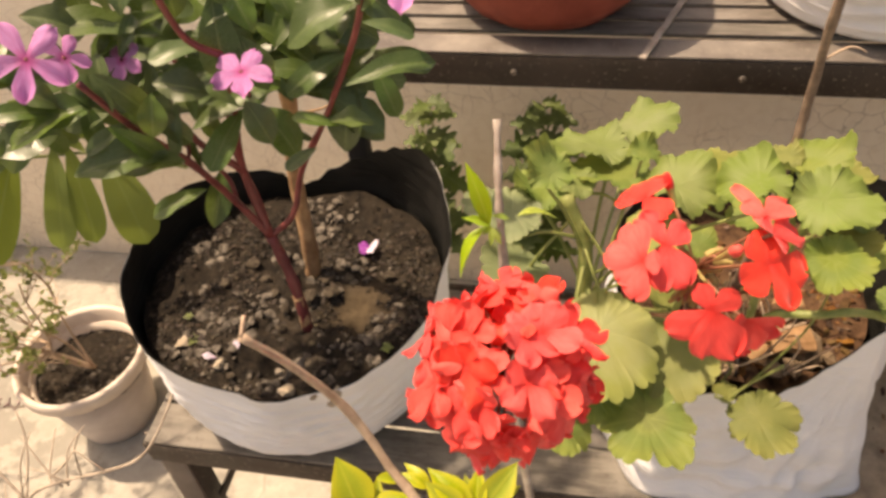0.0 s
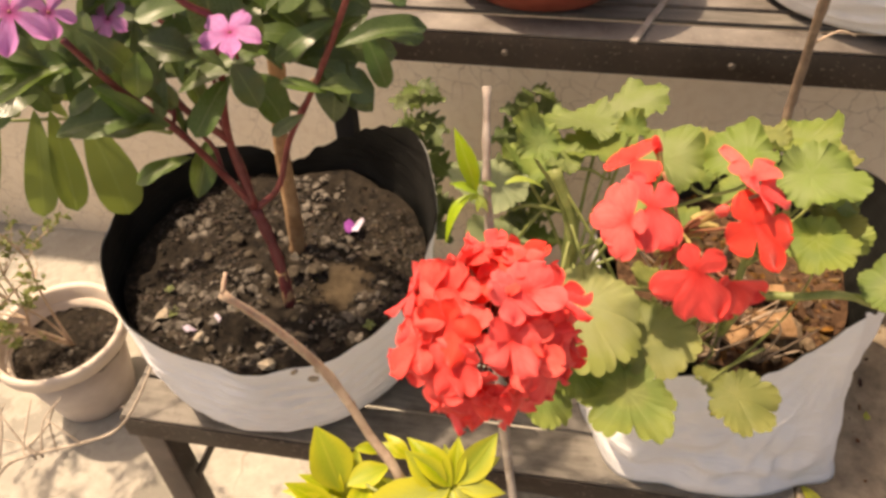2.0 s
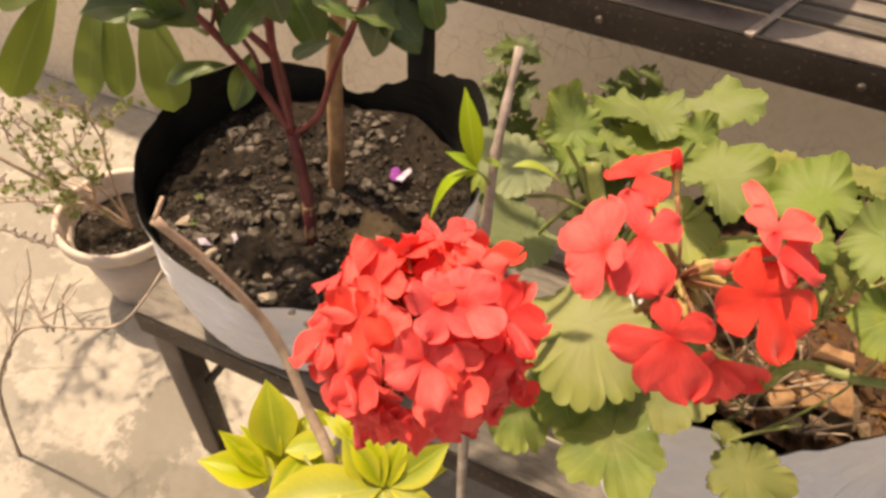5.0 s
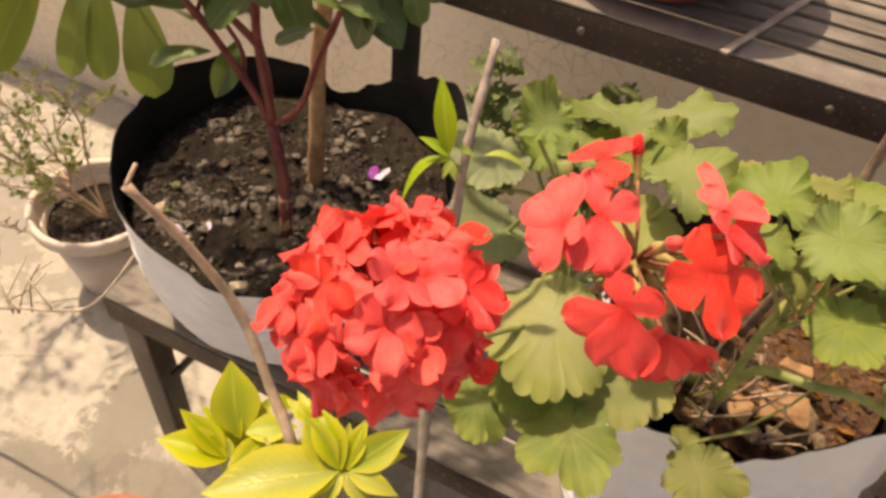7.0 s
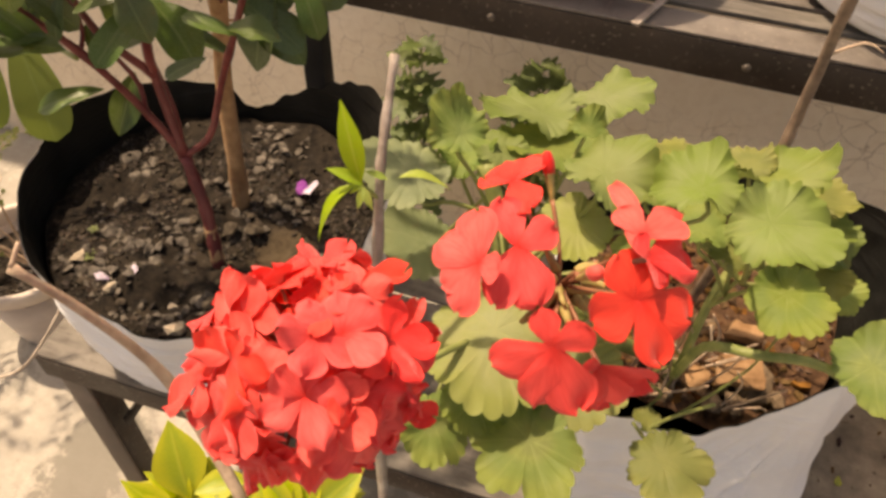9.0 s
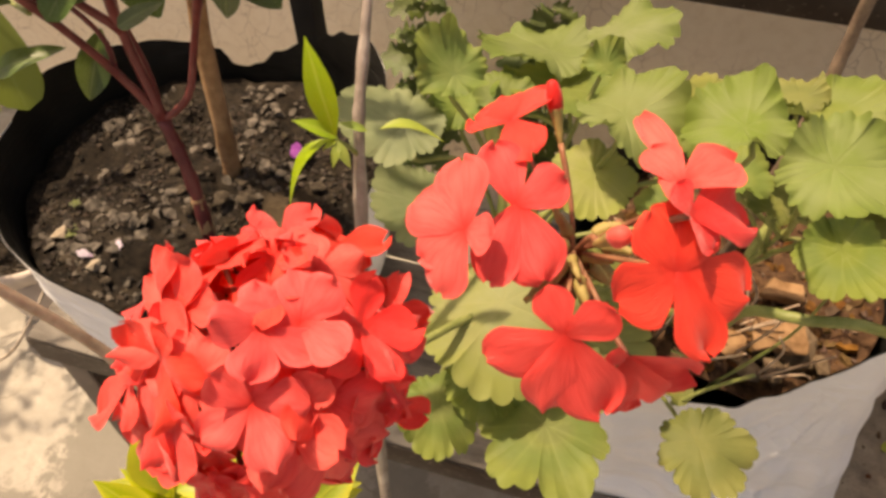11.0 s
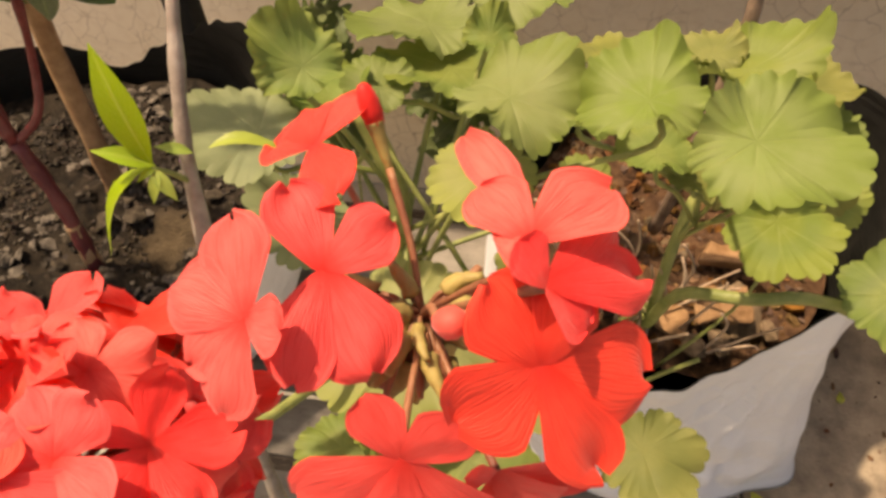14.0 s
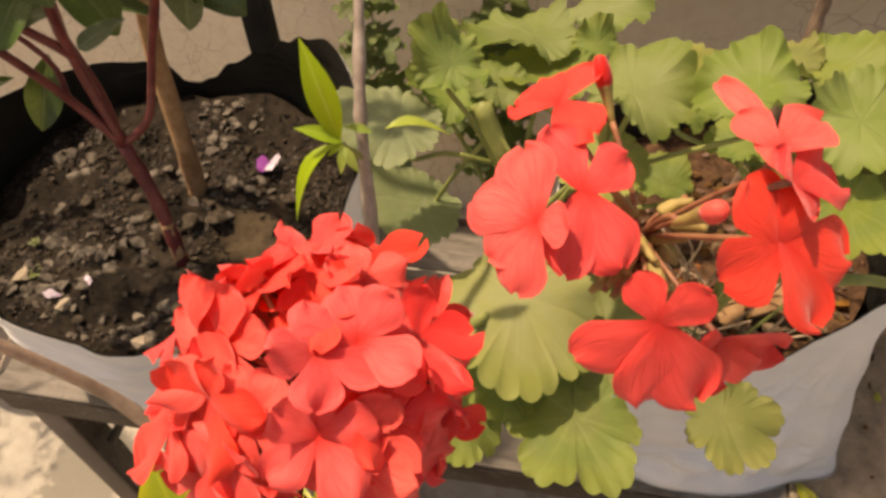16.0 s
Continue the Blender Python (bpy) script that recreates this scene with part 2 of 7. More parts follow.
def make_plain(name, a, b, rough=0.6, scale=20, bump=0.25, spec=0.4):
    s = Nodes(name, rough, spec)
    q = s.place()
    m, f = s.noise(q, scale, 5, 0.6), s.noise(q, scale * 9, 3)
    col = s.mix(s.ramp(m, 0.35, 0.68), a, b)
    col = s.mix(s.ramp(f, 0.5, 0.8, 0, 0.3), col, a)
    s.bump(s.math("ADD", m, f), bump, 0.0015)
    return s.done(col)


WALL, FLOOR, PLANK = make_wall(), make_floor(), make_plank()
RAIL = make_steel("brown_steel", (0.020, 0.014, 0.010), (0.064, 0.047, 0.035))
PLATE = make_steel("worn_plate", (0.085, 0.071, 0.060), (0.22, 0.198, 0.172))
LEG = make_steel("worn_steel", (0.085, 0.069, 0.054), (0.20, 0.168, 0.135))
BLACK = make_plain("black_steel", (0.007, 0.007, 0.007), (0.016, 0.015, 0.014), 0.6, 20, 0.2, 0.3)
BAG_WHITE = make_bag("white_bag", (0.71, 0.72, 0.725), (0.82, 0.83, 0.83), 0.5, 0.45)
BAG_BLACK = make_bag("black_bag", (0.009, 0.010, 0.009), (0.026, 0.025, 0.022), 0.5, 0.3)
SOIL = make_soil("dark_soil", (0.006, 0.005, 0.004), (0.034, 0.026, 0.018), (0.040, 0.031, 0.022), (-0.036, 0.688, 0.595))
SOIL_RED = make_soil("brown_soil", (0.034, 0.017, 0.010), (0.15, 0.083, 0.045), (0.088, 0.048, 0.027))
CLOD = make_clod("soil_crumbs", (0.017, 0.013, 0.010), (0.072, 0.059, 0.045))
FLAKE = make_plain("soil_flake", (0.045, 0.038, 0.030), (0.19, 0.165, 0.135), 0.8, 120, 0.5, 0.2)
CLOD_RED = make_clod("brown_crumbs", (0.068, 0.036, 0.018), (0.155, 0.090, 0.048))
CLUMP = make_plain("crusty_earth", (0.034, 0.027, 0.020), (0.105, 0.086, 0.064), 0.95, 110, 0.8, 0.1)
BLOCK = make_plain("baked_earth", (0.21, 0.115, 0.056), (0.37, 0.225, 0.12), 0.9, 60, 0.6, 0.15)
GRIME = make_plain("grimy_board", (0.135, 0.102, 0.068), (0.32, 0.255, 0.175), 0.42, 34, 0.7)
STONE = make_plain("pale_stone", (0.26, 0.21, 0.15), (0.42, 0.36, 0.27), 0.85, 90)
VINCA = make_leaf("glossy_leaf", (0.060, 0.102, 0.026), (0.145, 0.195, 0.07), 0.27, 14, 0.22, (0.27, 0.36, 0.06), None, 0.38)
DROOP = make_leaf("drooping_leaf", (0.125, 0.175, 0.036), (0.17, 0.225, 0.065), 0.5, 14, 0.45, (0.30, 0.38, 0.06), None, 0.12)
GOLD = make_leaf("golden_leaf", (0.28, 0.345, 0.018), (0.44, 0.455, 0.05), 0.33, 12, 0.35, (0.5, 0.52, 0.04), (0.52, 0.50, 0.035), 0.18)
SPRIG = make_leaf("sprig_leaf", (0.28, 0.41, 0.030), (0.42, 0.52, 0.08), 0.35, 12, 0.4, (0.45, 0.55, 0.08), None, 0.12)
TINY = make_leaf("tiny_leaf", (0.13, 0.17, 0.05), (0.25, 0.27, 0.11), 0.5, 8, 0.35, (0.35, 0.4, 0.1), None, 0.35)
FERN = make_leaf("lobed_leaf", (0.095, 0.135, 0.035), (0.14, 0.19, 0.06), 0.55, 8, 0.25, (0.15, 0.25, 0.05), None, 0.25)
PALE = make_round_leaf("pale_round_leaf", (0.162, 0.205, 0.062), (0.124, 0.176, 0.032), (0.170, 0.214, 0.074), (0.200, 0.242, 0.090), 0.20, 0.5)
STRAW = make_round_leaf("straw_round_leaf", (0.275, 0.285, 0.098), (0.235, 0.265, 0.062), (0.27, 0.28, 0.105), (0.33, 0.335, 0.14), 0.3, 0.5)
GREEN = make_round_leaf("green_round_leaf", (0.142, 0.200, 0.038), (0.195, 0.242, 0.052), (0.115, 0.18, 0.04), (0.26, 0.31, 0.10), 0.3, 0.6)
OLIVE = make_round_leaf("olive_round_leaf", (0.145, 0.165, 0.040), (0.205, 0.212, 0.062), (0.120, 0.142, 0.038), (0.18, 0.19, 0.065), 0.22, 0.5)
# Grey-green, darkened further: the shade on these leaves is put into the colour.
SHADED_GREY = make_round_leaf("shaded_grey_leaf", (0.165, 0.205, 0.105), (0.20, 0.235, 0.115), (0.145, 0.185, 0.092), (0.24, 0.27, 0.15), 0.18, 0.3)
# The darker second red draws streaks and also paints crease shade at petal feet.
RED = make_petal("red_petal", (0.94, 0.088, 0.079), (0.72, 0.020, 0.015), 0.23, 0.08)
PINK = make_petal("pink_petal", (0.60, 0.27, 0.57), (0.45, 0.02, 0.18), 0.3)
ROSE = make_petal("rose_bud", (0.80, 0.22, 0.20), (0.85, 0.10, 0.08), 0.2, 0.08)
WHITE_PETAL = make_petal("white_petal", (0.75, 0.68, 0.78), (0.6, 0.4, 0.65), 0.3)
PURPLE_PETAL = make_petal("purple_petal", (0.30, 0.055, 0.33), (0.2, 0.03, 0.24), 0.3)
RED_STEM = make_stem("red_stem", (0.115, 0.018, 0.021), (0.225, 0.058, 0.054), 35, 0.4)
BROWN_STEM = make_stem("bark_stem", (0.28, 0.15, 0.072), (0.53, 0.335, 0.18), 45, 0.7)
KNOT = make_stem("knotty_stem", (0.12, 0.08, 0.055), (0.30, 0.215, 0.15), 60, 0.75)
TWIG = make_stem("dry_twig", (0.32, 0.225, 0.155), (0.57, 0.435, 0.315), 60, 0.75)
GREY_TWIG = make_stem("grey_twig", (0.20, 0.163, 0.136), (0.43, 0.375, 0.325), 60, 0.75)
PALE_TWIG = make_stem("pale_dry_twig", (0.26, 0.21, 0.16), (0.46, 0.385, 0.305), 50, 0.8)
GREEN_STEM = make_stem("green_stem", (0.15, 0.185, 0.05), (0.31, 0.33, 0.115), 50, 0.5)
STALK = make_stem("flower_stalk", (0.17, 0.050, 0.032), (0.31, 0.15, 0.075), 60, 0.5)
CALYX = make_stem("calyx", (0.17, 0.125, 0.042), (0.37, 0.30, 0.10), 60, 0.6)
SPIKE = make_plain("purple_brown_husk", (0.20, 0.125, 0.125), (0.38, 0.27, 0.26), 0.8, 120, 0.3)
POT_CREAM = make_plain("cream_plastic", (0.54, 0.45, 0.37), (0.67, 0.58, 0.49), 0.5, 12)
TERRA = make_plain("terracotta", (0.27, 0.085, 0.05), (0.40, 0.15, 0.09), 0.8, 25, 0.4)
RED_CLOTH = make_plain("red_brown_clay", (0.22, 0.045, 0.03), (0.32, 0.075, 0.05), 0.75, 25, 0.4)
SLIP = make_stem("grey_wood", (0.22, 0.185, 0.15), (0.38, 0.33, 0.28), 60, 0.75)


# ---- shapes ----
def thing(name, label, category, at=(0, 0, 0), group="", kind=""):
    ob = new(name)
    ob.location = at
    ob.empty_display_size = 0.02
    return tagged(ob, label, category, group, kind)


def mesh_of(bm, name, material, smooth=True):
    me = bpy.data.meshes.new(name)
    bm.normal_update()
    bm.to_mesh(me)
    bm.free()
    if smooth:
        me.polygons.foreach_set("use_smooth", [True] * len(me.polygons))
    me.materials.append(material)
    return me


def origin(parent):
    """Where an unrotated thing or part stands in the world."""
    p = Vector((0, 0, 0))
    while parent is not None:
        p += parent.matrix_basis.translation
        parent = parent.parent
    return p


def part(name, data, material, parent=None, label="", m=None, smooth=True):
    """Links a bmesh or a mesh as one object. m: its pose in the world."""
    me = data if isinstance(data, bpy.types.Mesh) else mesh_of(data, name, material, smooth)
    ob = new(name, me)
    m = m if m is not None else Matrix()
    ob.matrix_basis = Matrix.Translation(-origin(parent)) @ m if parent else m
    ob.parent = parent
    return tagged(ob, label)


def box(bm, x0, x1, y0, y1, z0, z1, bevel=0.0):
    r = bmesh.ops.create_cube(bm, size=1.0)
    for v in r["verts"]:
        v.co = Vector(((x0 + x1) / 2 + v.co.x * (x1 - x0), (y0 + y1) / 2 + v.co.y * (y1 - y0), (z0 + z1) / 2 + v.co.z * (z1 - z0)))
    if bevel:
        edges = list({e for v in r["verts"] for e in v.link_edges})
        bmesh.ops.bevel(bm, geom=edges, offset=bevel, segments=2, affect="EDGES", profile=0.5)
    return bm


def bar(a, b, w, d, bevel=0.0015, up=(0, 1, 0)):
    """A straight bar of section w by d from a to b."""
    a, b = Vector(a), Vector(b)
    bm = box(bmesh.new(), -w / 2, w / 2, -d / 2, d / 2, 0, (b - a).length, bevel)
    z = (b - a).normalized()
    x = Vector(up).cross(z).normalized()
    y = z.cross(x)
    bm.transform(Matrix.Translation(a) @ Matrix((x, y, z)).transposed().to_4x4())
    return bm


def smooth_line(pts, step=4):
    """A curve through the points."""
    pts = [Vector(p) for p in pts]
    if len(pts) < 3:
        return [pts[0].lerp(pts[-1], i / step) for i in range(step + 1)]
    out = []
    for i in range(len(pts) - 1):
        p0, p1, p2, p3 = pts[max(i - 1, 0)], pts[i], pts[i + 1], pts[min(i + 2, len(pts) - 1)]
        for k in range(step):
            t = k / step
            out.append(0.5 * (2 * p1 + (p2 - p0) * t + (2 * p0 - 5 * p1 + 4 * p2 - p3) * t * t + (3 * p1 - p0 - 3 * p2 + p3) * t ** 3))
    return out + [pts[-1]]


def tube(bm, pts, r0, r1, sides=8, rough=0.0, nodes=0, step=4, seed=0):
    """A tapered stem along a curve; nodes: how many swollen joints it has."""
    line = smooth_line(pts, step)
    n = len(line)
    rings = []
    x = None
    for i, p in enumerate(line):
        d = (line[min(i + 1, n - 1)] - line[max(i - 1, 0)]).normalized()
        x = (x - d * x.dot(d)).normalized() if x is not None else d.orthogonal().normalized()
        y = d.cross(x)
        f = i / (n - 1)
        r = r0 + (r1 - r0) * f
        if nodes:
            r *= 1 + 0.28 * max(0, math.cos(2 * math.pi * nodes * f)) ** 12
        ring = []
        for k in range(sides):
            a = 2 * math.pi * k / sides
            q = r * (1 + rough * noise.noise((i * 1.7 + seed, k * 2.3, seed * 3.1)))
            ring.append(bm.verts.new(p + x * (q * math.cos(a)) + y * (q * math.sin(a))))
        rings.append(ring)
    for a, b in zip(rings, rings[1:]):
        for k in range(sides):
            bm.faces.new((a[k], a[(k + 1) % sides], b[(k + 1) % sides], b[k]))
    bm.faces.new(rings[0][::-1])
    bm.faces.new(rings[-1])
    return bm


def stem(name, pts, r0, r1, material, parent, label="", sides=8, rough=0.1, nodes=0, step=4):
    return part(name, tube(bmesh.new(), pts, r0, r1, sides, rough, nodes, step, len(bpy.data.objects) % 97), material, parent, label)


def sheet(bm, rows, uvs):
    """Joins rows of points into a sheet with a UV map."""
    layer = bm.loops.layers.uv.verify()
    vs = [[bm.verts.new(p) for p in row] for row in rows]
    for i in range(len(vs) - 1):
        for k in range(len(vs[i]) - 1):
            f = bm.faces.new((vs[i][k], vs[i][k + 1], vs[i + 1][k + 1], vs[i + 1][k]))
            for loop, (a, b) in zip(f.loops, ((i, k), (i, k + 1), (i + 1, k + 1), (i + 1, k))):
                loop[layer].uv = uvs[a][b]
    return vs


def long_leaf(shape, fold=0.25, curl=0.2, wave=0.0, seed=0, n=9, m=5):
    """A leaf one long from the origin along x, facing z; shape(u) is its half width."""
    bm = bmesh.new()
    rows, uvs = [], []
    for i in range(n):
        u = i / (n - 1)
        w = shape(u)
        row, uv = [], []
        for k in range(m):
            v = 2 * k / (m - 1) - 1
            z = fold * w * abs(v) ** 1.2 - curl * (u ** 2) * 0.5 + 0.06 * math.sin(math.pi * u)
            z += wave * w * abs(v) * math.sin(u * 11 + seed * 2 + (1.7 if v > 0 else 0))
            row.append((u, w * v, z))
            uv.append((u, 0.5 + 0.5 * v))
        rows.append(row)
        uvs.append(uv)
    sheet(bm, rows, uvs)
    return bm


def oval(width, blunt=0.5):
    return lambda u: width * (math.sin(math.pi * min(max(u, 0.004), 0.996) ** blunt) ** 0.75) + 0.004


def obovate(width):
    """Narrow at the foot, widest beyond the middle, with a rounded end."""
    return lambda u: width * 1.12 * max(u, 0.0) ** 0.75 * math.sqrt(max(0.0, 1 - u ** 2.8)) + 0.004


def lance(width):
    return lambda u: width * (math.sin(math.pi * u ** 0.85) ** 1.1 if 0 < u < 1 else 0) + 0.006 * (1 - u)


VINCA_MESH = [mesh_of(long_leaf(oval(w, b) if i % 2 else obovate(w), f, c, wv, i, 15, 7), "leaf", VINCA) for i, (w, b, f, c, wv) in enumerate(
    ((0.25, 1.0, 0.25, 0.25, 0.10), (0.28, 1.15, 0.4, 0.4, 0.14), (0.25, 1.1, 0.15, 0.1, 0.08), (0.28, 1.25, 0.35, 0.55, 0.16), (0.22, 0.95, 0.5, 0.3, 0.12)))]
DROOP_MESH = [mesh_of(long_leaf(obovate(w), f, c, 0.07, i, 17, 7), "leaf", DROOP) for i, (w, b, f, c) in enumerate(
    ((0.30, 1.25, 0.15, 0.2), (0.20, 1.2, 0.2, 0.35), (0.21, 1.15, 0.1, 0.15)))]
GOLD_MESH = [mesh_of(long_leaf(lance(w), f, c, wv, i), "leaf", GOLD) for i, (w, f, c, wv) in enumerate(
    ((0.20, 0.35, 0.15, 0.06), (0.22, 0.55, 0.3, 0.08), (0.19, 0.25, 0.6, 0.07), (0.24, 0.3, -0.05, 0.07)))]
TINY_MESH = [mesh_of(long_leaf(oval(0.28), 0.3, 0.3, 0.05, 4, 7, 5), "leaf", TINY)]
SPRIG_MESH = [mesh_of(long_leaf(lance(w), f, c, 0.03, i), "leaf", SPRIG) for i, (w, f, c) in enumerate(((0.14, 0.35, 0.1), (0.13, 0.4, 1.0)))]


def leaf(meshes, parent, base, tip, face, scale=1.0, pick=None, width=1.0, name="leaf"):
    """A long leaf from base to tip whose upper side looks along face."""
    base, tip = Vector(base), Vector(tip)
    x = (tip - base).normalized()
    z = Vector(face)
    z = (z - x * z.dot(x)).normalized()
    y = z.cross(x)
    size = (tip - base).length * scale
    me = meshes[random.randrange(len(meshes)) if pick is None else pick]
    m = Matrix.Translation(base) @ Matrix((x, y, z)).transposed().to_4x4() @ Matrix.Diagonal((size, size * width, size, 1))
    return part(name, me, None, parent, "", m)


def disc_leaf(seed, lobes=7, cup=0.12, ruffle=0.07, ahead=0.26, deep=0.115):
    """A round, lobed and scalloped leaf of radius one in the plane z = 0. Its stalk meets it at the origin, its notch lies towards -x."""
    rng = random.Random(seed)
    bm = bmesh.new()
    na, nr = 280, 10
    phase = rng.uniform(0, 6)
    side = [rng.uniform(0.96, 1.05) for _ in range(lobes)]
    bend, bend_way = rng.uniform(-0.24, 0.10), rng.uniform(0, 3.14)
    rows, uvs = [], []
    for i in range(na + 1):
        f = i / na
        th = (2 * f - 1) * (math.pi + 0.05)
        lobe = f * lobes
        k = min(int(lobe), lobes - 1)
        g = lobe - k
        bow = math.sin(math.pi * g)
        tooth = abs(math.sin(math.pi * 4 * g)) ** 0.6
        edge = ahead * math.cos(th) + math.sqrt(1 - (ahead * math.sin(th)) ** 2)
        edge *= (1 - deep + deep * bow ** 0.5) * (1 + (side[k] - 1) * bow) * (0.935 + 0.065 * tooth) + 0.03 * math.sin(3 * th + phase) + 0.025 * noise.noise((f * 15 + seed, 2.0, 5.0))
        row, uv = [], []
        for j in range(nr):
            r = max(0.012, (j / (nr - 1)) ** 0.8)
            q = r * edge
            x, y = q * math.cos(th), q * math.sin(th)
            w = x * math.cos(bend_way) + y * math.sin(bend_way)
            z = cup * r * r + bend * w * w - 0.018 * r * (1 - bow) * (1 - 0.3 * r) + 0.014 * (f - 0.5) * r
            z += 1.4 * ruffle * (1.2 * r ** 2.2 * math.sin(2 * th + phase) + 0.8 * r ** 3.5 * math.sin(5 * th + 2 * phase + 0.8 * math.sin(th)) + 0.34 * r ** 7 * math.sin(12 * th + 3 * phase + 1.3 * math.sin(2 * th + phase)) + 0.18 * r ** 9 * math.sin(25 * th + phase))
            z += 0.04 * r * noise.noise((x * 2.6 + seed, y * 2.6, 1.0)) + 0.016 * noise.noise((x * 7, y * 7, seed))
            row.append((x, y, z))
            uv.append((0.5 + 0.42 * q * math.cos(th), 0.5 + 0.42 * q * math.sin(th)))
        rows.append(row)
        uvs.append(uv)
    sheet(bm, rows, uvs)
    bmesh.ops.remove_doubles(bm, verts=[v for v in bm.verts if v.co.xy.length < 0.03], dist=0.03)
    return bm


DISC = {}


def round_leaf(parent, centre, face, radius, notch, material, seed=0, cup=0.12, ruffle=0.07, joint=None, stalk=0.0013, deep=0.115):
    """A round leaf with its stalk from the plant's joint. notch: the way its notch points."""
    key = (material.name, seed, cup, ruffle, deep)
    if key not in DISC:
        DISC[key] = mesh_of(disc_leaf(seed, 7 if seed % 3 else 6, cup, ruffle, deep=deep), "leaf", material)
    c, z, x = Vector(centre), Vector(face).normalized(), -Vector(notch)
    x = (x - z * x.dot(z)).normalized()
    c = c - x * radius * 0.24
    m = Matrix.Translation(c) @ Matrix((x, z.cross(x), z)).transposed().to_4x4() @ Matrix.Scale(radius, 4)
    ob = part("leaf", DISC[key], None, parent, "", m)
    if joint is not None:
        j = Vector(joint)
        mid = c - z * radius * 0.7 - x * radius * 0.25
        stem("leaf_stalk", (j, j.lerp(mid, 0.6) + Vector((0, 0, 0.006)), mid, c - z * 0.0006), stalk * 1.2, stalk, GREEN_STEM, parent, "", 6)
    return ob


def petal(bm, length, width, turn, lift, blunt=1.0, curl=0.25, seed=0, n=6, m=5, wave=1.0):
    """One petal of a flower that faces z; its foot lies at the origin."""
    rng = random.Random(seed)
    rows, uvs = [], []
    rot = Matrix.Rotation(turn, 3, "Z")
    nick = rng.uniform(0.0, 0.10)
    skew = rng.uniform(-0.12, 0.12)
    for i in range(n):
        u = i / (n - 1)
        w = width * ((0.13 + 0.87 * (u / 0.62) ** blunt) if u < 0.62 else math.sqrt(max(0.0, 1 - ((u - 0.62) / 0.385) ** 2)))
        row, uv = [], []
        for k in range(m):
            v = 2 * k / (m - 1) - 1
            x = length * u * (1 - nick * (1 - abs(v)) * u ** 6)
            y = w * v + skew * length * u * u
            z = length * (lift * u - curl * u * u + wave * 0.10 * math.cos(v * 2.4 + seed) * u) + wave * 0.07 * length * math.sin(6 * u + 4 * v + seed * 1.9) * u * u
            row.append(rot @ Vector((x, y, z)))
            uv.append((u, 0.5 + 0.5 * v))
        rows.append(row)
        uvs.append(uv)
    sheet(bm, rows, uvs)
    return bm


def lathe(profile, segs=48, wobble=0.0, seed=0.0, cap=True):
    """A round body from (radius, height) pairs."""
    bm = bmesh.new()
    rings = []
    for r, z in profile:
        ring = []
        for k in range(segs):
            a = 2 * math.pi * k / segs
            q = r * (1 + wobble * noise.noise((2 * math.cos(a) + seed, 2 * math.sin(a), z * 6)))
            ring.append(bm.verts.new((q * math.cos(a), q * math.sin(a), z)))
        rings.append(ring)
    for a, b in zip(rings, rings[1:]):
        for k in range(segs):
            bm.faces.new((a[k], a[(k + 1) % segs], b[(k + 1) % segs], b[k]))
    if cap:
        bm.faces.new(rings[0][::-1])
    return bm


# ---- setting ----
BENCH_Z, SHELF_Z, WALL_Y = 0.448, 0.822, 1.27


def ground():
    bm = bmesh.new()
    bmesh.ops.create_grid(bm, x_segments=8, y_segments=8, size=1.0)
    for v in bm.verts:
        v.co = Vector((v.co.x * 40, v.co.y * 40, 0))
    tagged(part("floor", bm, FLOOR), "worn pale cement terrace floor with grey stains", "floor", kind="structure")


def walls():
    bm = bmesh.new()
    box(bm, -6, 6, WALL_Y, WALL_Y + 0.15, 0, 0.80, 0.004)
    tagged(part("wall_north", bm, WALL), "cream plastered low wall with fine hairline cracks", "wall", kind="structure")


ground()
walls()


